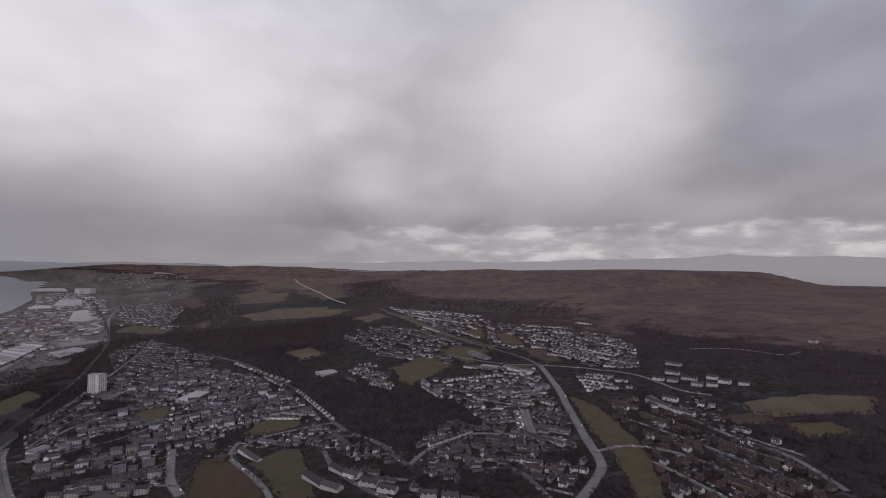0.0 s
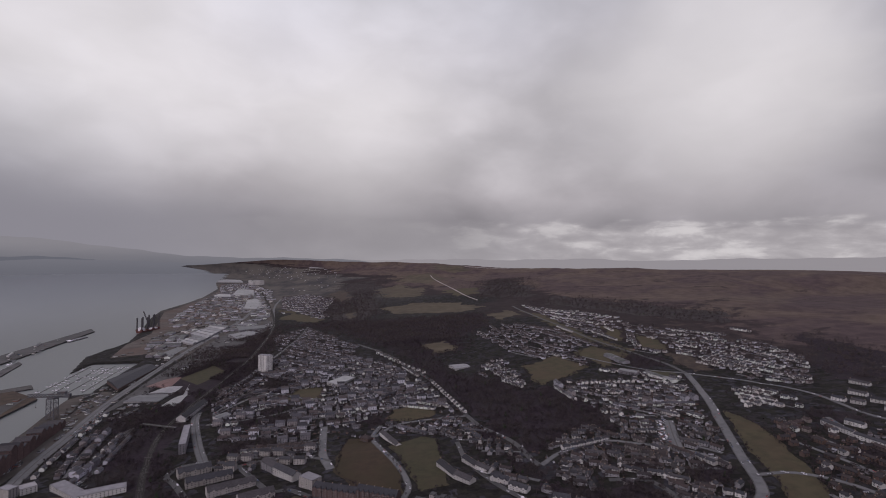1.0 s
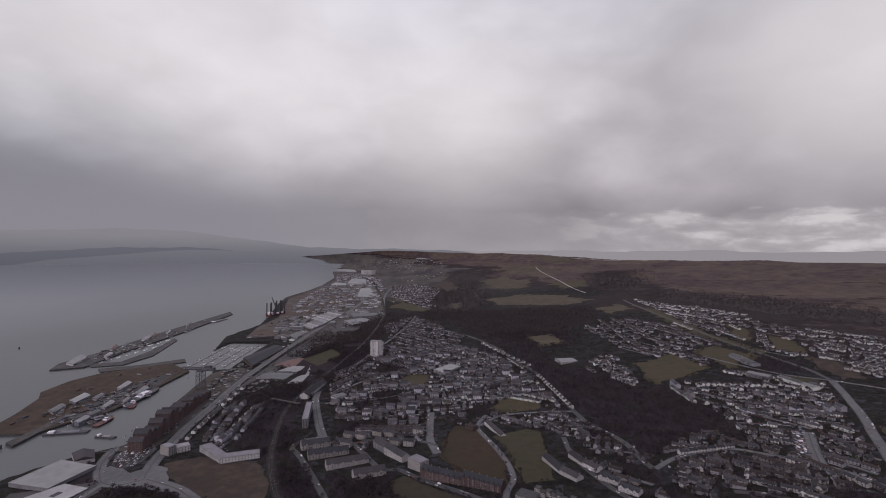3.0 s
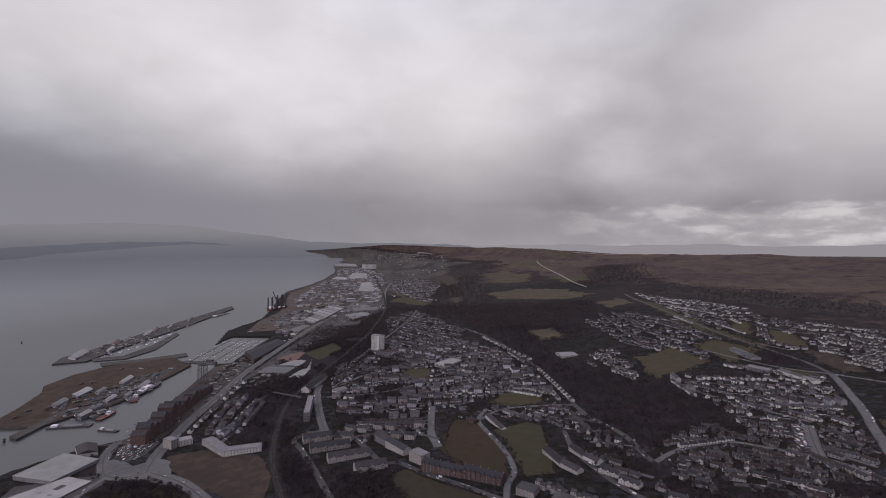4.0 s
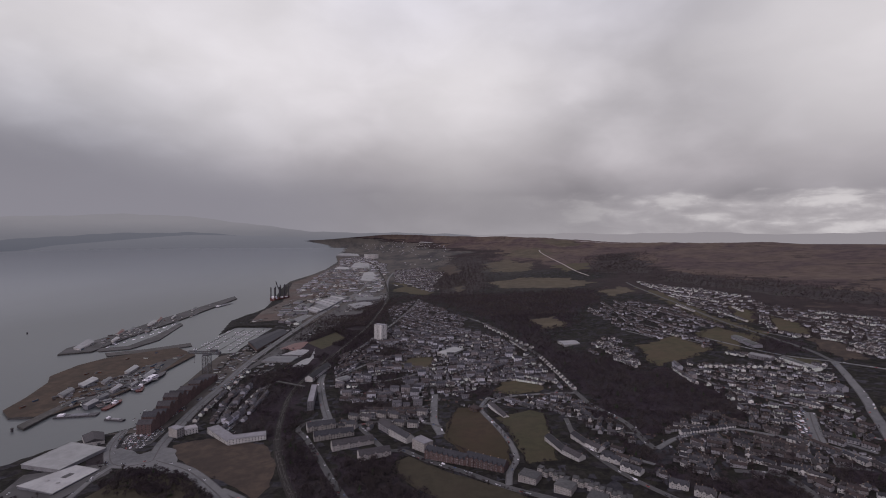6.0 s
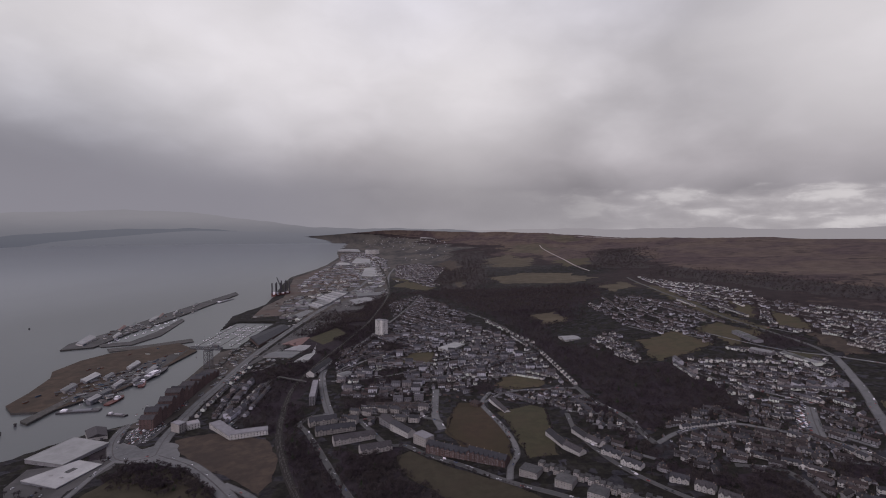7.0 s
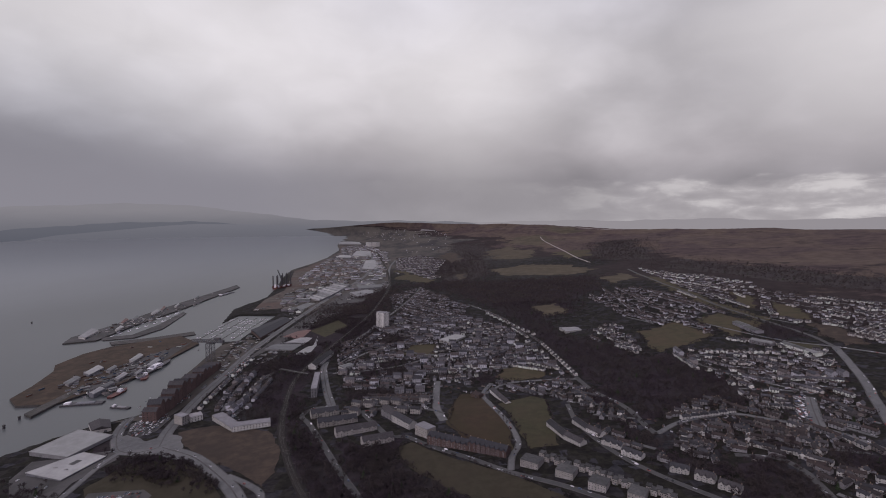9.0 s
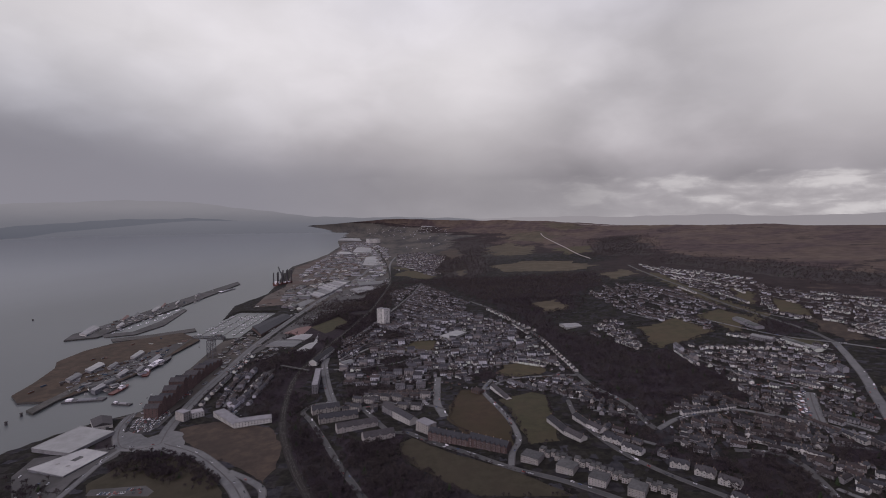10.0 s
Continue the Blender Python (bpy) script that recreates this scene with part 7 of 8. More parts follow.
# docks
pier("outer_pier", [(-1083, 1393), (-1113, 1467), (-1100, 1631), (-1111, 1993), (-1106, 2648), (-1055, 2560), (-1027, 1930), (-1027, 1605), (-1014, 1432)], 4.0, "long stone pier with stores on it", yard_grey)
pier("finger_quay", [(-1034, 1470), (-956, 1507), (-958, 1662), (-996, 1888), (-968, 1853), (-909, 1593), (-925, 1470), (-995, 1436)], 2.6, "narrow quay inside the outer pier", yard_grey)
pier("causeway", [(-964, 1416), (-874, 1470), (-788, 1552), (-763, 1513), (-850, 1429), (-936, 1383)], 2.8, "thin stone causeway between the basins", quay_stone)
pier("dock_island", [(-854, 958), (-872, 1034), (-907, 1136), (-941, 1185), (-945, 1286), (-921, 1361), (-861, 1425), (-795, 1487), (-696, 1398), (-695, 1238), (-687, 1118), (-695, 1048), (-729, 986), (-746, 931), (-812, 922)], 4.0, "reclaimed quay with rough grass and yards", earth_top)
pier("jetty", [(-763, 884), (-765, 952), (-769, 1041), (-751, 1027), (-744, 931), (-740, 871)], 4.3, "grey concrete jetty", quay_stone)
pier("quay", [(-580, 845), (-554, 862), (-547, 896), (-561, 944), (-578, 1025), (-590, 1142), (-611, 1278), (-622, 1371), (-599, 1422), (-562, 1262), (-536, 1062), (-522, 944), (-498, 862)], 4.4, "grey dock quay of stone and concrete", yard_dark)
field_on("yard_strip", [(-756, 961), (-757, 1041), (-765, 1189), (-765, 1264), (-750, 1336), (-725, 1411), (-701, 1248), (-694, 1131), (-702, 1059), (-739, 999)], 4.25, yard_grey)
ship([(-688, 1107), (-687, 1232)], "patrol", "patrol_ship", "dark-hulled ship with white upperworks moored in the dock")
ship([(-666, 971), (-666, 1027)], "tug", "tug", "red and white tug alongside the quay")
ship([(-733, 933), (-662, 949)], "barge", "barge", "long dark barge with cargo")
ship([(-631, 925), (-593, 919)], "barge", "barge", "short dark barge in the dock")
ship([(-665, 1083), (-689, 1135)], "tug", "workboat", "small red workboat in the dock")
ship([(-1039, 2281), (-1028, 2405)], "barge", "barge", "dark barge off the pier end")
ship([(-1044, 1519), (-1050, 1542)], "yacht", "yacht", "small white yacht moored along the quay")
ship([(-1010, 1490), (-1016, 1512)], "yacht", "yacht", "small white yacht moored along the quay")
ship([(-1037, 1550), (-1044, 1574)], "yacht", "yacht", "small white yacht moored along the quay")
ship([(-1008, 1527), (-1014, 1550)], "yacht", "yacht", "small white yacht moored along the quay")
ship([(-1034, 1590), (-1041, 1615)], "yacht", "yacht", "small white yacht moored along the quay")
ship([(-1001, 1558), (-1007, 1582)], "yacht", "yacht", "small white yacht moored along the quay")
ship([(-1028, 1623), (-1034, 1650)], "yacht", "yacht", "small white yacht moored along the quay")
ship([(-997, 1598), (-1003, 1623)], "yacht", "yacht", "small white yacht moored along the quay")
ship([(-1026, 1667), (-1033, 1695)], "yacht", "yacht", "small white yacht moored along the quay")
ship([(-990, 1632), (-996, 1658)], "yacht", "yacht", "small white yacht moored along the quay")
ship([(-1019, 1704), (-1026, 1733)], "yacht", "yacht", "small white yacht moored along the quay")
ship([(-987, 1676), (-993, 1704)], "yacht", "yacht", "small white yacht moored along the quay")
ship([(-1015, 1752), (-1022, 1783)], "yacht", "yacht", "small white yacht moored along the quay")
ship([(-979, 1713), (-985, 1743)], "yacht", "yacht", "small white yacht moored along the quay")
ship([(-1007, 1793), (-1014, 1825)], "yacht", "yacht", "small white yacht moored along the quay")
ship([(-974, 1762), (-980, 1793)], "yacht", "yacht", "small white yacht moored along the quay")
ship([(-1005, 1847), (-1012, 1880)], "yacht", "yacht", "small white yacht moored along the quay")
ship([(-965, 1803), (-972, 1836)], "yacht", "yacht", "small white yacht moored along the quay")
shed("pier_store", [(-1082, 1453), (-1122, 1567), (-1078, 1535), (-1052, 1439)], 9, "white", "grey_metal", "small pale store on the pier", ridge=1.5)
shed("pier_store", [(-1086, 1653), (-1117, 1729), (-1094, 1709), (-1072, 1644)], 9, "white", "red_metal", "small pale store on the pier", ridge=1.5)
shed("pier_store", [(-1083, 1709), (-1110, 1780), (-1089, 1759), (-1069, 1699)], 9, "white", "grey_metal", "small pale store on the pier", ridge=1.5)
shed("pier_store", [(-1084, 1823), (-1112, 1915), (-1085, 1891), (-1065, 1812)], 9, "white", "white_flat", "small pale store on the pier", ridge=1.5)
shed("pier_store", [(-1087, 1891), (-1121, 1978), (-1100, 1952), (-1074, 1879)], 9, "white", "red_metal", "small pale store on the pier", ridge=1.5)
shed("pier_store", [(-1037, 1550), (-1057, 1608), (-1035, 1591), (-1023, 1542)], 9, "white", "white_flat", "small pale store on the pier", ridge=1.5)
shed("pier_store", [(-1073, 1965), (-1094, 2031), (-1080, 2017), (-1066, 1965)], 9, "white", "white_flat", "small pale store on the pier", ridge=1.5)
shed("pier_store", [(-1092, 2161), (-1116, 2241), (-1100, 2225), (-1084, 2161)], 9, "white", "grey_metal", "small pale store on the pier", ridge=1.5)
shed("dock_store", [(-816, 1107), (-826, 1168), (-799, 1150), (-794, 1095)], 9, "clad", "white_flat", "grey metal store on the dock", ridge=1.5)
shed("dock_store", [(-811, 1041), (-819, 1087), (-799, 1075), (-792, 1030)], 9, "clad", "grey_metal", "grey metal store on the dock", ridge=1.5)
shed("dock_store", [(-712, 979), (-716, 1016), (-698, 1005), (-698, 972)], 9, "clad", "grey_metal", "grey metal store on the dock", ridge=1.5)
shed("dock_store", [(-779, 1128), (-787, 1168), (-773, 1159), (-765, 1120)], 9, "clad", "grey_metal", "grey metal store on the dock", ridge=1.5)
shed("dock_store", [(-721, 1071), (-730, 1115), (-712, 1103), (-708, 1063)], 9, "clad", "grey_metal", "grey metal store on the dock", ridge=1.5)
shed("dock_store", [(-778, 1211), (-791, 1273), (-770, 1257), (-760, 1196)], 9, "clad", "white_flat", "grey metal store on the dock", ridge=1.5)
shed("dock_store", [(-711, 1172), (-722, 1231), (-702, 1216), (-693, 1159)], 9, "clad", "grey_metal", "grey metal store on the dock", ridge=1.5)
shed("dock_store", [(-717, 1019), (-717, 1052), (-703, 1044), (-704, 1012)], 9, "clad", "grey_metal", "grey metal store on the dock", ridge=1.5)
shed("dock_store", [(-700, 1107), (-707, 1141), (-695, 1132), (-690, 1099)], 9, "clad", "grey_metal", "grey metal store on the dock", ridge=1.5)
row([(555, 1060), (682, 1018)], "gabled", 13, 90)
row([(503, 1054), (501, 956)], "four_w", 7)
row([(600, 869), (680, 825)], "four_w", 8)
row([(675, 1130), (749, 1050)], "four_w", 7)
row([(928, 1196), (952, 1152)], "four_w", 3)
row([(908, 1097), (932, 1027)], "four_w", 4)
row([(921, 2290), (996, 2015)], "four_w", 8)
row([(982, 1963), (1090, 1739)], "semi_w", 10)
row([(-150, 921), (-17, 908)], "semi_w", 13)
row([(145, 1077), (215, 1022)], "semi_w", 7)
row([(249, 1225), (269, 973)], "semi_w", 13)
row([(142, 1617), (250, 1304)], "semi_w", 11)
row([(-146, 1504), (10, 1510)], "terr_w", 6)
row([(-18, 1115), (235, 1262)], "terr_w", 8)
row([(7, 1050), (209, 1157)], "terr_w", 8)
row([(355, 721), (441, 731)], "terr_w", 6)
row([(-452, 896), (-471, 1068)], "terr_w", 6)
row([(-471, 1083), (-478, 1242)], "terr_w", 4)
row([(-391, 953), (-395, 1082)], "terr_w", 4)
# rows along the curving streets
terrace([(655, 1863), (653, 1529)], "terr_l")
terrace([(605, 1854), (594, 1643)], "terr_l")
terrace([(587, 1615), (575, 1484)], "terr_l")
terrace([(530, 1766), (531, 1659)], "semi_w")
terrace([(715, 1676), (755, 1523)], "terr_l")
terrace([(644, 1528), (684, 1384)], "terr_l")
terrace([(579, 1452), (599, 1395)], "terr_l")
terrace([(572, 1366), (593, 1313)], "terr_l")
terrace([(628, 1383), (635, 1316)], "semi_w")
terrace([(759, 1710), (782, 1578)], "terr_l")
terrace([(724, 1623), (760, 1480)], "terr_l")
terrace([(816, 1707), (816, 1584)], "gabled")
terrace([(884, 1599), (882, 1416)], "terr_w")
terrace([(786, 1508), (788, 1372)], "terr_l")
terrace([(756, 1262), (752, 1159)], "works")
terrace([(754, 1157), (762, 1073)], "works")
terrace([(922, 1415), (895, 1311)], "terr_w")
terrace([(983, 2062), (1062, 1830)], "semi_w")
terrace([(900, 1923), (963, 1663)], "semi_w")
terrace([(937, 2310), (938, 1990)], "semi_w")
terrace([(1039, 1323), (1044, 1262)], "four_w")
terrace([(957, 1237), (966, 1183)], "four_w")
terrace([(1006, 1272), (1015, 1222)], "four_w")
terrace([(1075, 1278), (1078, 1234)], "four_w")
terrace([(950, 1138), (953, 1103)], "four_w")
terrace([(1016, 1163), (1009, 1114)], "four_w")
terrace([(958, 1104), (944, 1040)], "four_w")
terrace([(953, 1607), (944, 1537)], "four_w")
terrace([(693, 1113), (726, 1052)], "works")
terrace([(742, 1062), (754, 977)], "works_w")
terrace([(618, 899), (625, 875)], "tene")
terrace([(632, 880), (634, 854)], "tene")
terrace([(653, 870), (655, 849)], "tene")
terrace([(687, 871), (685, 847)], "tene")
terrace([(706, 867), (704, 848)], "tene")
terrace([(536, 1014), (570, 948)], "semi")
terrace([(533, 959), (553, 905)], "terr")
terrace([(557, 902), (577, 847)], "terr")
terrace([(592, 989), (606, 956)], "semi_w")
terrace([(632, 980), (658, 927)], "terr")
terrace([(597, 942), (615, 906)], "semi")
terrace([(694, 963), (711, 920)], "terr")
terrace([(515, 1080), (510, 1027)], "tene")
terrace([(512, 1026), (512, 984)], "tene")
terrace([(541, 902), (545, 857)], "semi_w")
terrace([(511, 867), (512, 852)], "semi_w")
terrace([(496, 809), (496, 779)], "terr_w")
terrace([(594, 826), (607, 776)], "terr_w")
terrace([(629, 780), (636, 749)], "terr_w")
terrace([(590, 726), (587, 690)], "terr")
terrace([(533, 679), (559, 647)], "terr")
terrace([(342, 734), (366, 738)], "terr_l")
terrace([(375, 748), (389, 727)], "terr_w")
terrace([(389, 722), (424, 728)], "terr")
terrace([(437, 783), (458, 728)], "terr_l")
terrace([(462, 731), (471, 715)], "terr")
terrace([(448, 689), (463, 665)], "terr_l")
terrace([(474, 714), (484, 692)], "terr_l")
terrace([(355, 696), (370, 674)], "terr_l")
terrace([(382, 692), (402, 676)], "terr")
terrace([(409, 677), (424, 659)], "terr")
terrace([(465, 664), (480, 637)], "terr_l")
terrace([(482, 673), (494, 654)], "terr_w")
terrace([(505, 657), (514, 623)], "terr_l")
terrace([(516, 621), (522, 589)], "terr_w")
terrace([(530, 593), (530, 575)], "terr_l")
terrace([(334, 682), (339, 655)], "terr_l")
terrace([(342, 644), (358, 626)], "terr_l")
terrace([(375, 642), (391, 618)], "terr_w")
terrace([(400, 627), (419, 606)], "terr_w")
terrace([(438, 624), (456, 607)], "terr_l")
terrace([(424, 603), (444, 588)], "terr_w")
terrace([(467, 620), (474, 604)], "terr_w")
terrace([(327, 622), (338, 607)], "terr")
terrace([(442, 580), (456, 563)], "terr_w")
terrace([(443, 546), (460, 533)], "terr_w")
terrace([(445, 515), (463, 501)], "terr_w")
terrace([(313, 634), (319, 617)], "semi_w")
terrace([(156, 1116), (245, 1024)], "terr_w")
terrace([(108, 1087), (159, 1137)], "terr")
terrace([(160, 1145), (238, 1205)], "terr")
terrace([(110, 1217), (179, 1281)], "terr")
terrace([(111, 1137), (159, 1183)], "terr")
terrace([(108, 972), (173, 896)], "terr")
terrace([(186, 936), (224, 890)], "semi")
terrace([(235, 892), (272, 844)], "terr")
terrace([(205, 877), (215, 845)], "semi")
terrace([(201, 1407), (225, 1291)], "terr_w")
terrace([(146, 1624), (200, 1466)], "terr_w")
terrace([(-161, 1655), (-69, 1535)], "terr_l")
terrace([(-64, 1527), (18, 1390)], "terr_l")
terrace([(-105, 1861), (29, 1563)], "terr")
terrace([(-221, 1540), (-138, 1418)], "terr")
terrace([(-133, 1418), (-45, 1346)], "terr")
terrace([(-144, 936), (-31, 919)], "terr_l")
terrace([(-205, 998), (-143, 988)], "terr_l")
terrace([(-192, 1150), (-128, 1173)], "semi_w")
terrace([(-233, 1091), (-185, 1105)], "terr")
terrace([(-255, 1227), (-185, 1286)], "terr_l")
terrace([(-186, 1295), (-105, 1317)], "terr")
terrace([(403, 1273), (458, 1294)], "semi_w")
terrace([(423, 1327), (441, 1269)], "semi_w")
terrace([(414, 1230), (449, 1103)], "semi_w")
terrace([(411, 1161), (435, 1086)], "semi_w")
terrace([(377, 1250), (387, 1204)], "semi")
terrace([(-383, 955), (-392, 1073)], "terr")
terrace([(-365, 935), (-372, 1059)], "terr")
terrace([(-459, 962), (-468, 1069)], "terr_w")
terrace([(-441, 985), (-436, 1065)], "terr")
terrace([(648, 549), (654, 502)], "brick_l")
terrace([(711, 540), (711, 498)], "brick_l")
terrace([(701, 483), (705, 440)], "brick_l")
terrace([(702, 436), (695, 406)], "brick_l")
terrace([(653, 431), (646, 396)], "brick_l")
terrace([(646, 394), (642, 377)], "brick_l")
terrace([(608, 420), (617, 392)], "brick_l")
terrace([(608, 390), (611, 361)], "brick_l")
terrace([(636, 370), (640, 345)], "brick_l")
terrace([(662, 352), (650, 327)], "brick_l")
terrace([(709, 374), (700, 344)], "brick")
terrace([(697, 341), (698, 328)], "brick")
terrace([(628, 472), (624, 442)], "brick_l")
terrace([(631, 504), (631, 476)], "brick")
terrace([(765, 423), (764, 407)], "semi_w")
terrace([(766, 478), (771, 455)], "semi_w")
terrace([(721, 688), (730, 630)], "brick")
terrace([(822, 583), (838, 553)], "semi_w")
terrace([(634, 347), (637, 323)], "brick_l")
terrace([(703, 584), (715, 549)], "brick_l")
terrace([(756, 559), (753, 520)], "brick_l")
terrace([(1107, 1197), (1110, 967)], "four_w")
terrace([(1008, 1142), (1027, 960)], "four_w")
terrace([(968, 1096), (1003, 865)], "four_w")
terrace([(941, 1113), (953, 947)], "four_w")
terrace([(937, 916), (954, 870)], "four_w")
terrace([(1276, 1385), (1288, 1312)], "semi_w")
terrace([(1110, 1463), (1196, 1320)], "semi_w")
# districts of housing: outline, along-the-street line, row gap, kinds
district([(-229, 2114), (-104, 2310), (92, 1737), (60, 1537), (-154, 1685)], [(-192, 1990), (31, 1684)], 26, "terr semi semi")
district([(-211, 1357), (-150, 1649), (67, 1611), (191, 1427), (242, 1176), (253, 970), (199, 1064), (110, 1046), (65, 965), (-14, 1007), (-100, 1090), (-165, 1142)], [(-137, 1404), (59, 1416)], 24, "terr terr semi semi_w tene")
district([(-228, 1040), (-120, 1093), (-38, 1119), (-22, 1009), (-29, 939), (-155, 922), (-201, 948)], [(-217, 1014), (-52, 1014)], 26, "terr terr tene semi")
district([(96, 962), (195, 951), (257, 956), (278, 863), (299, 717), (269, 683), (245, 746), (211, 837), (174, 901)], [(127, 940), (233, 885)], 25, "terr semi_w semi terr")
district([(520, 1093), (694, 1040), (768, 966), (700, 841), (639, 766), (561, 781), (503, 837), (495, 934)], [(502, 1042), (671, 938)], 26, "semi_w semi four four_w", False, True, 0.45)
district([(414, 791), (486, 808), (547, 767), (500, 675), (441, 731), (329, 711), (327, 744)], [(415, 763), (510, 720)], 24, "terr terr_w semi")
district([(311, 669), (387, 711), (435, 707), (493, 651), (533, 578), (466, 495), (431, 509), (433, 560), (416, 594), (371, 612), (334, 638)], [(348, 681), (464, 622)], 25, "terr terr_l terr_l semi_w", False, True, 0.45)
district([(588, 751), (660, 760), (603, 657), (562, 612), (525, 654)], [(583, 739), (607, 686)], 26, "terr_l semi terr")
district([(513, 1728), (737, 1854), (797, 1646), (771, 1295), (624, 1157), (605, 1260), (533, 1417)], [(544, 1713), (709, 1319)], 27, "terr_l terr_l four semi", False, True, 0.45)
district([(932, 2351), (1102, 1758), (1026, 1591), (828, 1421), (835, 1629)], [(938, 2300), (1069, 1737)], 28, "semi_w four semi", False, True, 0.45)
district([(1043, 1633), (1127, 1472), (1212, 1331), (932, 1018), (932, 1159), (870, 1224), (848, 1299)], [(1009, 1551), (1113, 1260)], 26, "four semi semi_w", False, True, 0.45)
district([(657, 1146), (764, 1072), (808, 1005), (738, 920), (699, 1047)], [(661, 1130), (759, 968)], 26, "four_w semi_w four")
district([(406, 1331), (498, 1387), (460, 1111), (411, 1081)], [(405, 1270), (447, 1148)], 25, "semi_w semi terr", False, True, 0.45)
district([(1038, 1250), (1208, 1238), (1157, 1008), (966, 830), (916, 910), (910, 1061)], [(1025, 1207), (1077, 967)], 25, "four semi semi_w", False, True, 0.45)
district([(832, 900), (883, 793), (815, 718), (740, 767)], [(817, 865), (840, 754)], 26, "four_w semi_w")
district([(725, 692), (796, 661), (751, 577), (732, 465), (724, 375), (681, 304), (648, 295), (511, 393), (548, 437), (627, 536), (660, 618)], [(666, 564), (662, 391)], 26, "brick brick brick_l semi_w", False, True, 0.45)
district([(464, 611), (536, 555), (491, 499), (428, 472), (398, 512)], [(459, 591), (497, 516)], 25, "terr semi_w terr_l", False, True, 0.45)
district([(802, 500), (808, 418), (748, 346), (733, 379), (750, 451)], [(786, 481), (778, 403)], 28, "brick semi", False, True, 0.45)
district([(-427, 894), (-443, 989), (-446, 1116), (-387, 1173), (-369, 1079), (-371, 951), (-373, 888)], [(-415, 912), (-433, 1114)], 24, "terr tene four")
district([(-277, 2945), (-375, 4050), (-185, 4154), (24, 3483), (155, 2821), (154, 2582), (48, 2626), (-56, 2560), (-186, 2743)], [(-256, 3017), (49, 2650)], 34, "terr semi four semi_w", False, True, 0.2)
wood([(96, 5257), (394, 5229), (393, 3902), (226, 3522), (96, 4024)], 0.0012)
scatter([(-1242, 7830), (-1892, 11526), (-1207, 12615), (61, 8832), (79, 4310), (-324, 4567), (-639, 5957)], "four semi semi_w", 150)
district([(245, 953), (271, 873), (290, 786), (247, 797), (242, 882)], [(241, 916), (282, 818)], 24, "semi_w terr")
district([(-195, 858), (-153, 910), (-25, 884), (-23, 830), (-131, 835)], [(-140, 891), (-44, 861)], 26, "tene terr")
district([(-161, 958), (-15, 937), (-16, 869), (-142, 909)], [(-151, 927), (-25, 898)], 30, "terr_l tene")
district([(-613, 1871), (-503, 1786), (-463, 2276), (-364, 2454), (-292, 2708), (-573, 5011), (-990, 6471), (-1253, 6164), (-1030, 5059), (-941, 3768), (-832, 2856), (-712, 2539), (-721, 2206)], [(-547, 1507), (-539, 2549)], 30, "works works_w works works_f works", True, False, 0.66)
district([(-292, 1371), (-191, 1764), (-157, 1619), (-211, 1357), (-192, 1147), (-238, 1111)], [(-264, 1308), (-168, 1545)], 26, "terr terr_l semi")
district([(-261, 1157), (-198, 1184), (-109, 1112), (-132, 1087), (-229, 1070)], [(-242, 1133), (-122, 1114)], 26, "terr tene semi_w")
district([(221, 739), (285, 665), (293, 629), (251, 637), (219, 678)], [(223, 716), (275, 658)], 24, "terr semi_w terr_l")
district([(272, 633), (358, 602), (336, 563), (290, 592)], [(276, 624), (348, 596)], 24, "terr terr_l")
district([(322, 695), (422, 699), (485, 640), (522, 566), (477, 515), (430, 523), (399, 550), (353, 581), (299, 612)], [(327, 671), (447, 598)], 23, "terr terr_l terr", False, False, 0.45)
district([(266, 618), (347, 572), (408, 526), (401, 494), (323, 500), (311, 554)], [(276, 609), (385, 530)], 23, "terr terr_l semi", False, False, 0.45)
district([(318, 501), (405, 478), (451, 487), (477, 515), (430, 523)], [(353, 501), (413, 487)], 25, "terr_l semi_w terr")
district([(-377, 837), (-363, 878), (-349, 1054), (-385, 1089), (-395, 984), (-398, 910)], [(-378, 865), (-371, 1049)], 24, "terr semi tene", True)
district([(-325, 1327), (-368, 1680), (-349, 2056), (-206, 1572), (-192, 1321), (-238, 1171)], [(-304, 1314), (-259, 1608)], 26, "terr semi terr_l")
pontoons([(-676, 1455), (-690, 1780)], 4, 15)
road("moor_track", 26, [(1737, 6460), (1845, 5975), (2037, 5483)], pale_track)
for ends in [((-139.5, 542.6), (-148.5, 537.4)), ((-160.0, 578.6), (-169.0, 573.4)), ((-180.3, 614.3), (-189.7, 609.7)), ((-200.3, 655.3), (-209.7, 650.7)), ((-220.2, 695.9), (-229.8, 692.1)), ((-239.2, 743.4), (-248.8, 739.6)), ((-258.0, 790.3), (-268.0, 787.7)), ((-276.0, 860.3), (-286.0, 857.7)), ((-293.9, 929.8), (-304.1, 928.2)), ((-304.4, 1001.8), (-314.6, 1000.2))]:
    catenary(ends)
footbridge([(-371, 1115), (-299, 1079)])
containers([(-760, 967), (-757, 1041), (-765, 1189), (-765, 1264), (-750, 1336), (-727, 1398), (-707, 1259), (-702, 1144), (-709, 1071), (-743, 1006)], 4.25, 34)
containers([(-1099, 1452), (-1089, 1614), (-1090, 1955), (-1092, 2474), (-1038, 1942), (-1033, 1614), (-1024, 1445)], 4.0, 16)
containers([(-834, 961), (-867, 1123), (-893, 1319), (-805, 1438), (-807, 1189), (-794, 1027)], 4.0, 10)
car_park([(-522, 807), (-534, 836), (-519, 892), (-487, 859), (-484, 813), (-496, 786)], 46)
car_park([(550, 761), (561, 761), (518, 679), (507, 685)], 26)
crane_at([(-581, 1223)], [(-627, 1215), (-530, 1204)])
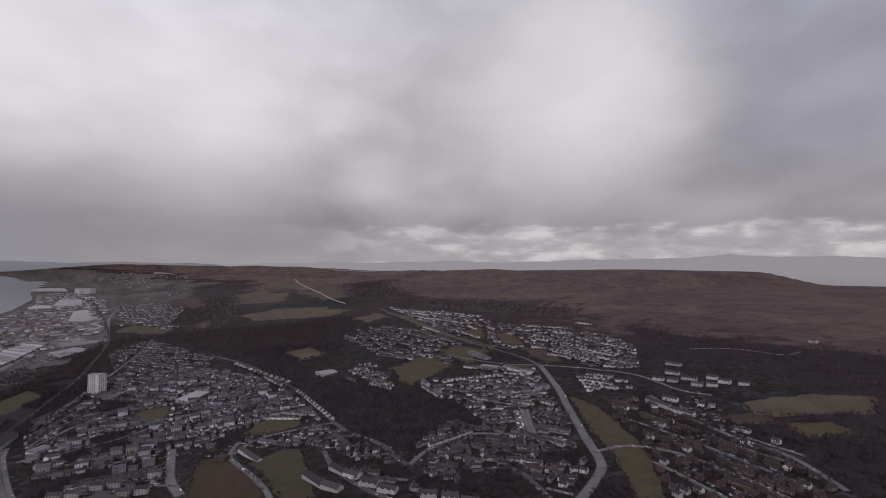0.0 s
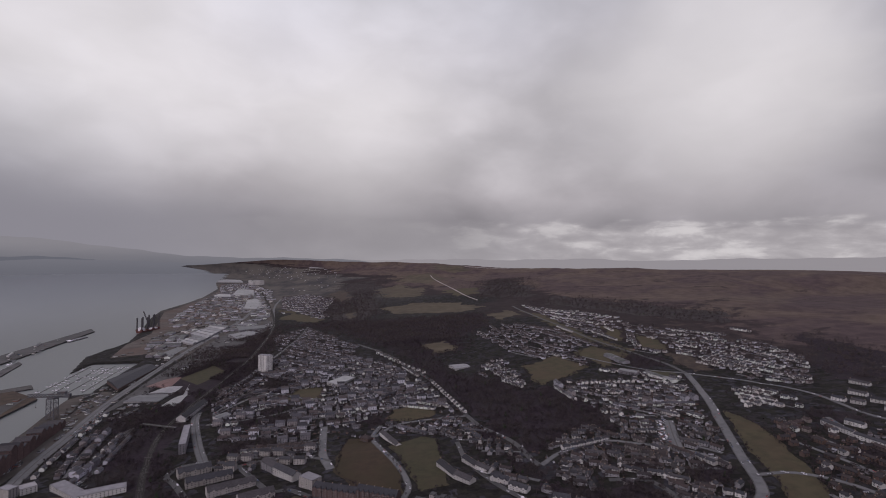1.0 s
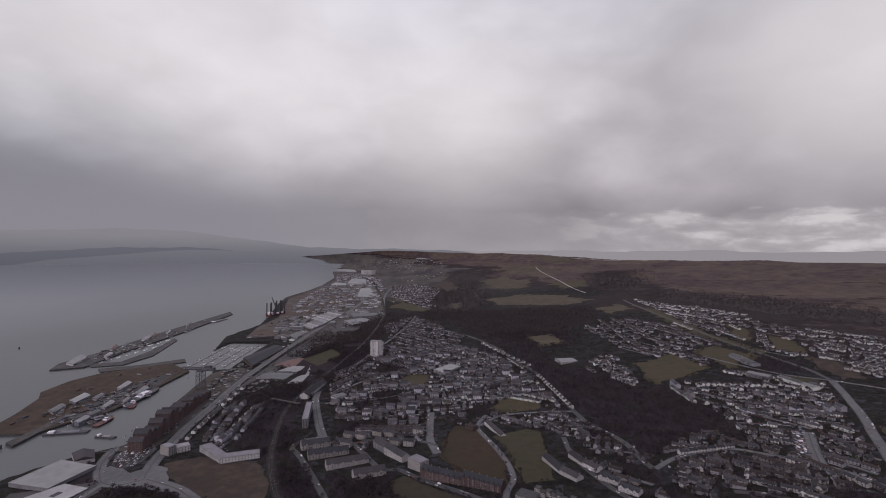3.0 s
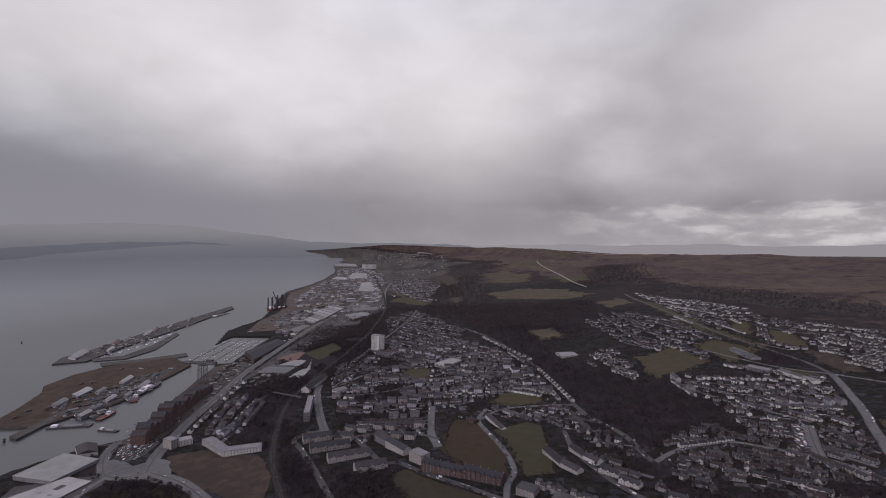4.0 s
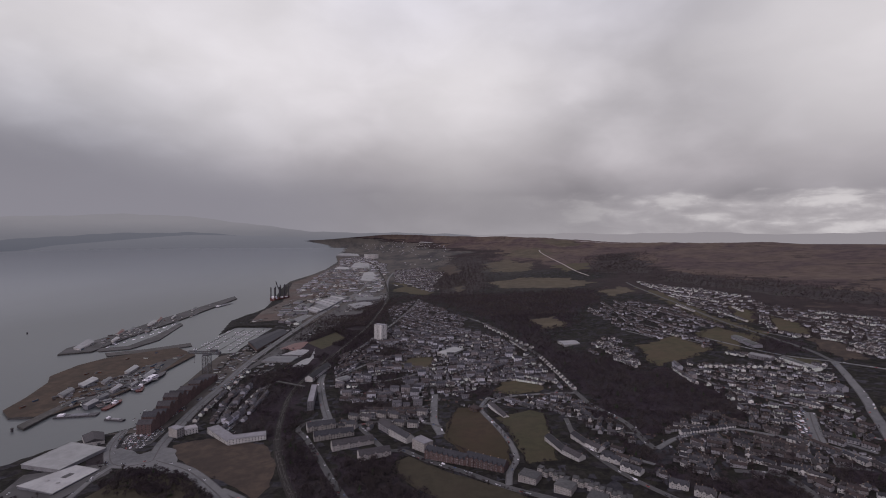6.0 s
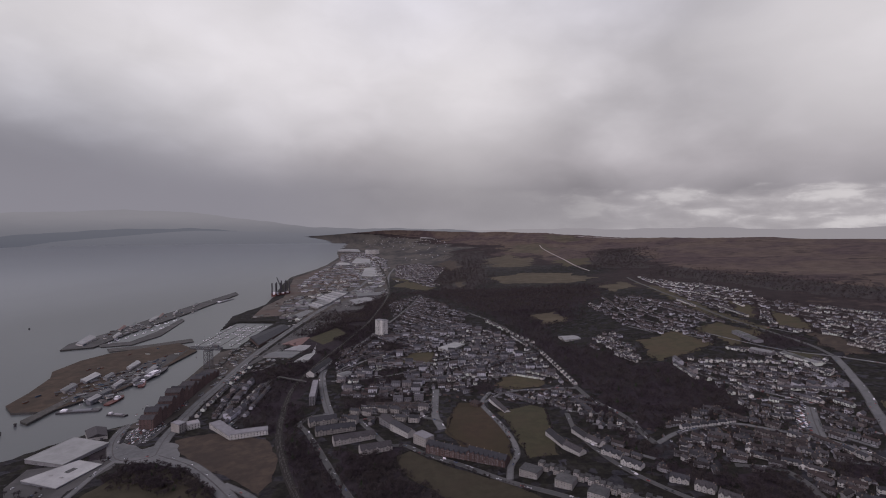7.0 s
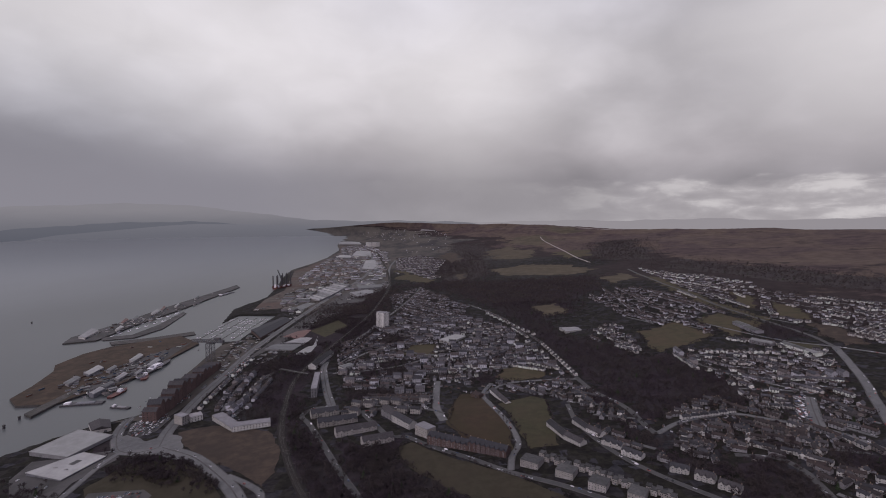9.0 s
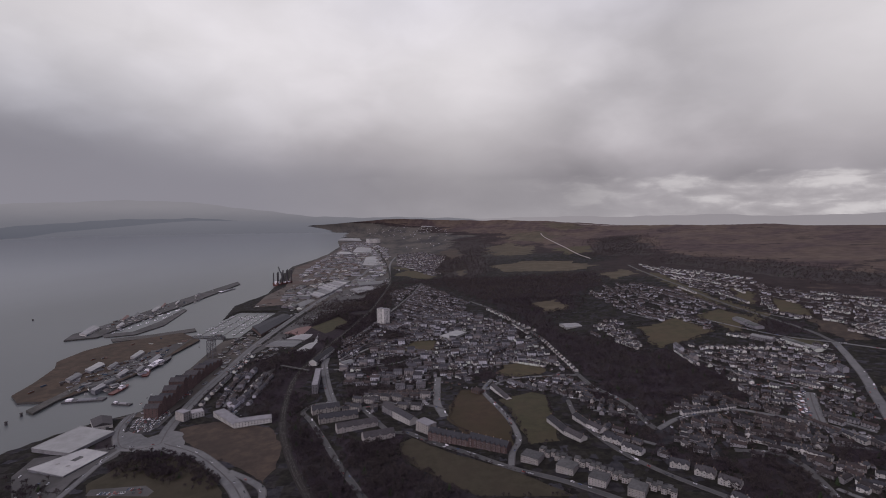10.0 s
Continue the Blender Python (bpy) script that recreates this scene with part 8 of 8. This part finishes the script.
rig_at([(-853, 2501), (-811, 2605)])
for spot in [(-752, 830), (-758, 868), (-1406, 1678)]:
    mooring_buoy(spot)
for spot in [(1931, 4093), (1969, 4094), (1991, 4064), (2021, 4049), (2060, 4053), (2073, 4025), (2099, 4014), (2118, 4006)]:
    WOODS.append(spot)
    WOODS.append((spot[0] + 14, spot[1] - 10))
    WOODS.append((spot[0] - 12, spot[1] + 8))

gear = [[WALLS["far_harl"], ROOFS["far_metal"]], [WALLS["far_white"], ROOFS["far_slate"]], [WALLS["far_brick"], ROOFS["far_metal"]]]
sheds_ = [[WALLS["far_harl"], ROOFS["far_slate"]], [WALLS["far_brick"], ROOFS["far_tile"]]]
clutter([(-808, 1006), (-837, 1136), (-760, 1203), (-719, 1242), (-677, 1204), (-677, 1069), (-674, 972), (-716, 967)], 110, gear, "low stores, huts and stacked gear on the dock", (4, 16), 4.2)
clutter([(-1098, 1498), (-1103, 1678), (-1050, 1881), (-1028, 2299), (-1048, 2405), (-1008, 1806), (-1012, 1499)], 60, gear, "low stores and gear along the pier", (4, 16), 4.0)
clutter([(-568, 852), (-549, 971), (-595, 1411), (-533, 1751), (-497, 1767), (-503, 1262), (-502, 993), (-506, 876)], 120, gear, "low stores, huts and gear in the quayside yards", (4, 15))
clutter([(-729, 1894), (-759, 2325), (-801, 3120), (-1032, 4905), (-663, 5091), (-314, 2913), (-433, 2298), (-489, 1773)], 170, gear, "low stores and plant in the works yards", (6, 26))
clutter([(-473, 1185), (-436, 1686), (-407, 2159), (-287, 2664), (-251, 2099), (-293, 1375), (-321, 1236), (-388, 1176)], 110, gear, "low stores and plant beside the railway", (5, 18))
clutter([(-247, 1156), (-157, 1623), (30, 1641), (184, 1376), (268, 976), (224, 890), (102, 917), (-26, 941), (-150, 957)], 330, sheds_, "garden huts and garages between the houses", (3, 8))
clutter([(501, 1064), (767, 951), (551, 598), (469, 507), (427, 590), (316, 680), (270, 840), (429, 825)], 300, sheds_, "garden huts and garages between the houses", (3, 7))
clutter([(693, 576), (909, 634), (657, 341), (669, 299), (555, 381)], 150, sheds_, "garden huts and garages between the houses", (3, 7))
settle_houses()
settle_cars()
CAR_YARDS += [[(-429, 990), (-346, 829), (-362, 831), (-435, 983)],
              [(565, 780), (581, 779), (509, 675), (498, 678)],
              [(-528, 817), (-480, 783), (-483, 849), (-500, 883), (-533, 873)],
              [(-441, 602), (-385, 609), (-372, 601), (-416, 592)],
              [(-493, 1103), (-503, 1262), (-479, 1244), (-459, 1068)],
              [(605, 772), (611, 768), (569, 705), (560, 706)],
              [(-526, 994), (-535, 946), (-508, 918), (-501, 979)]]
settle_far_cars()
settle_trees()
settle_gardens()
settle_distance()
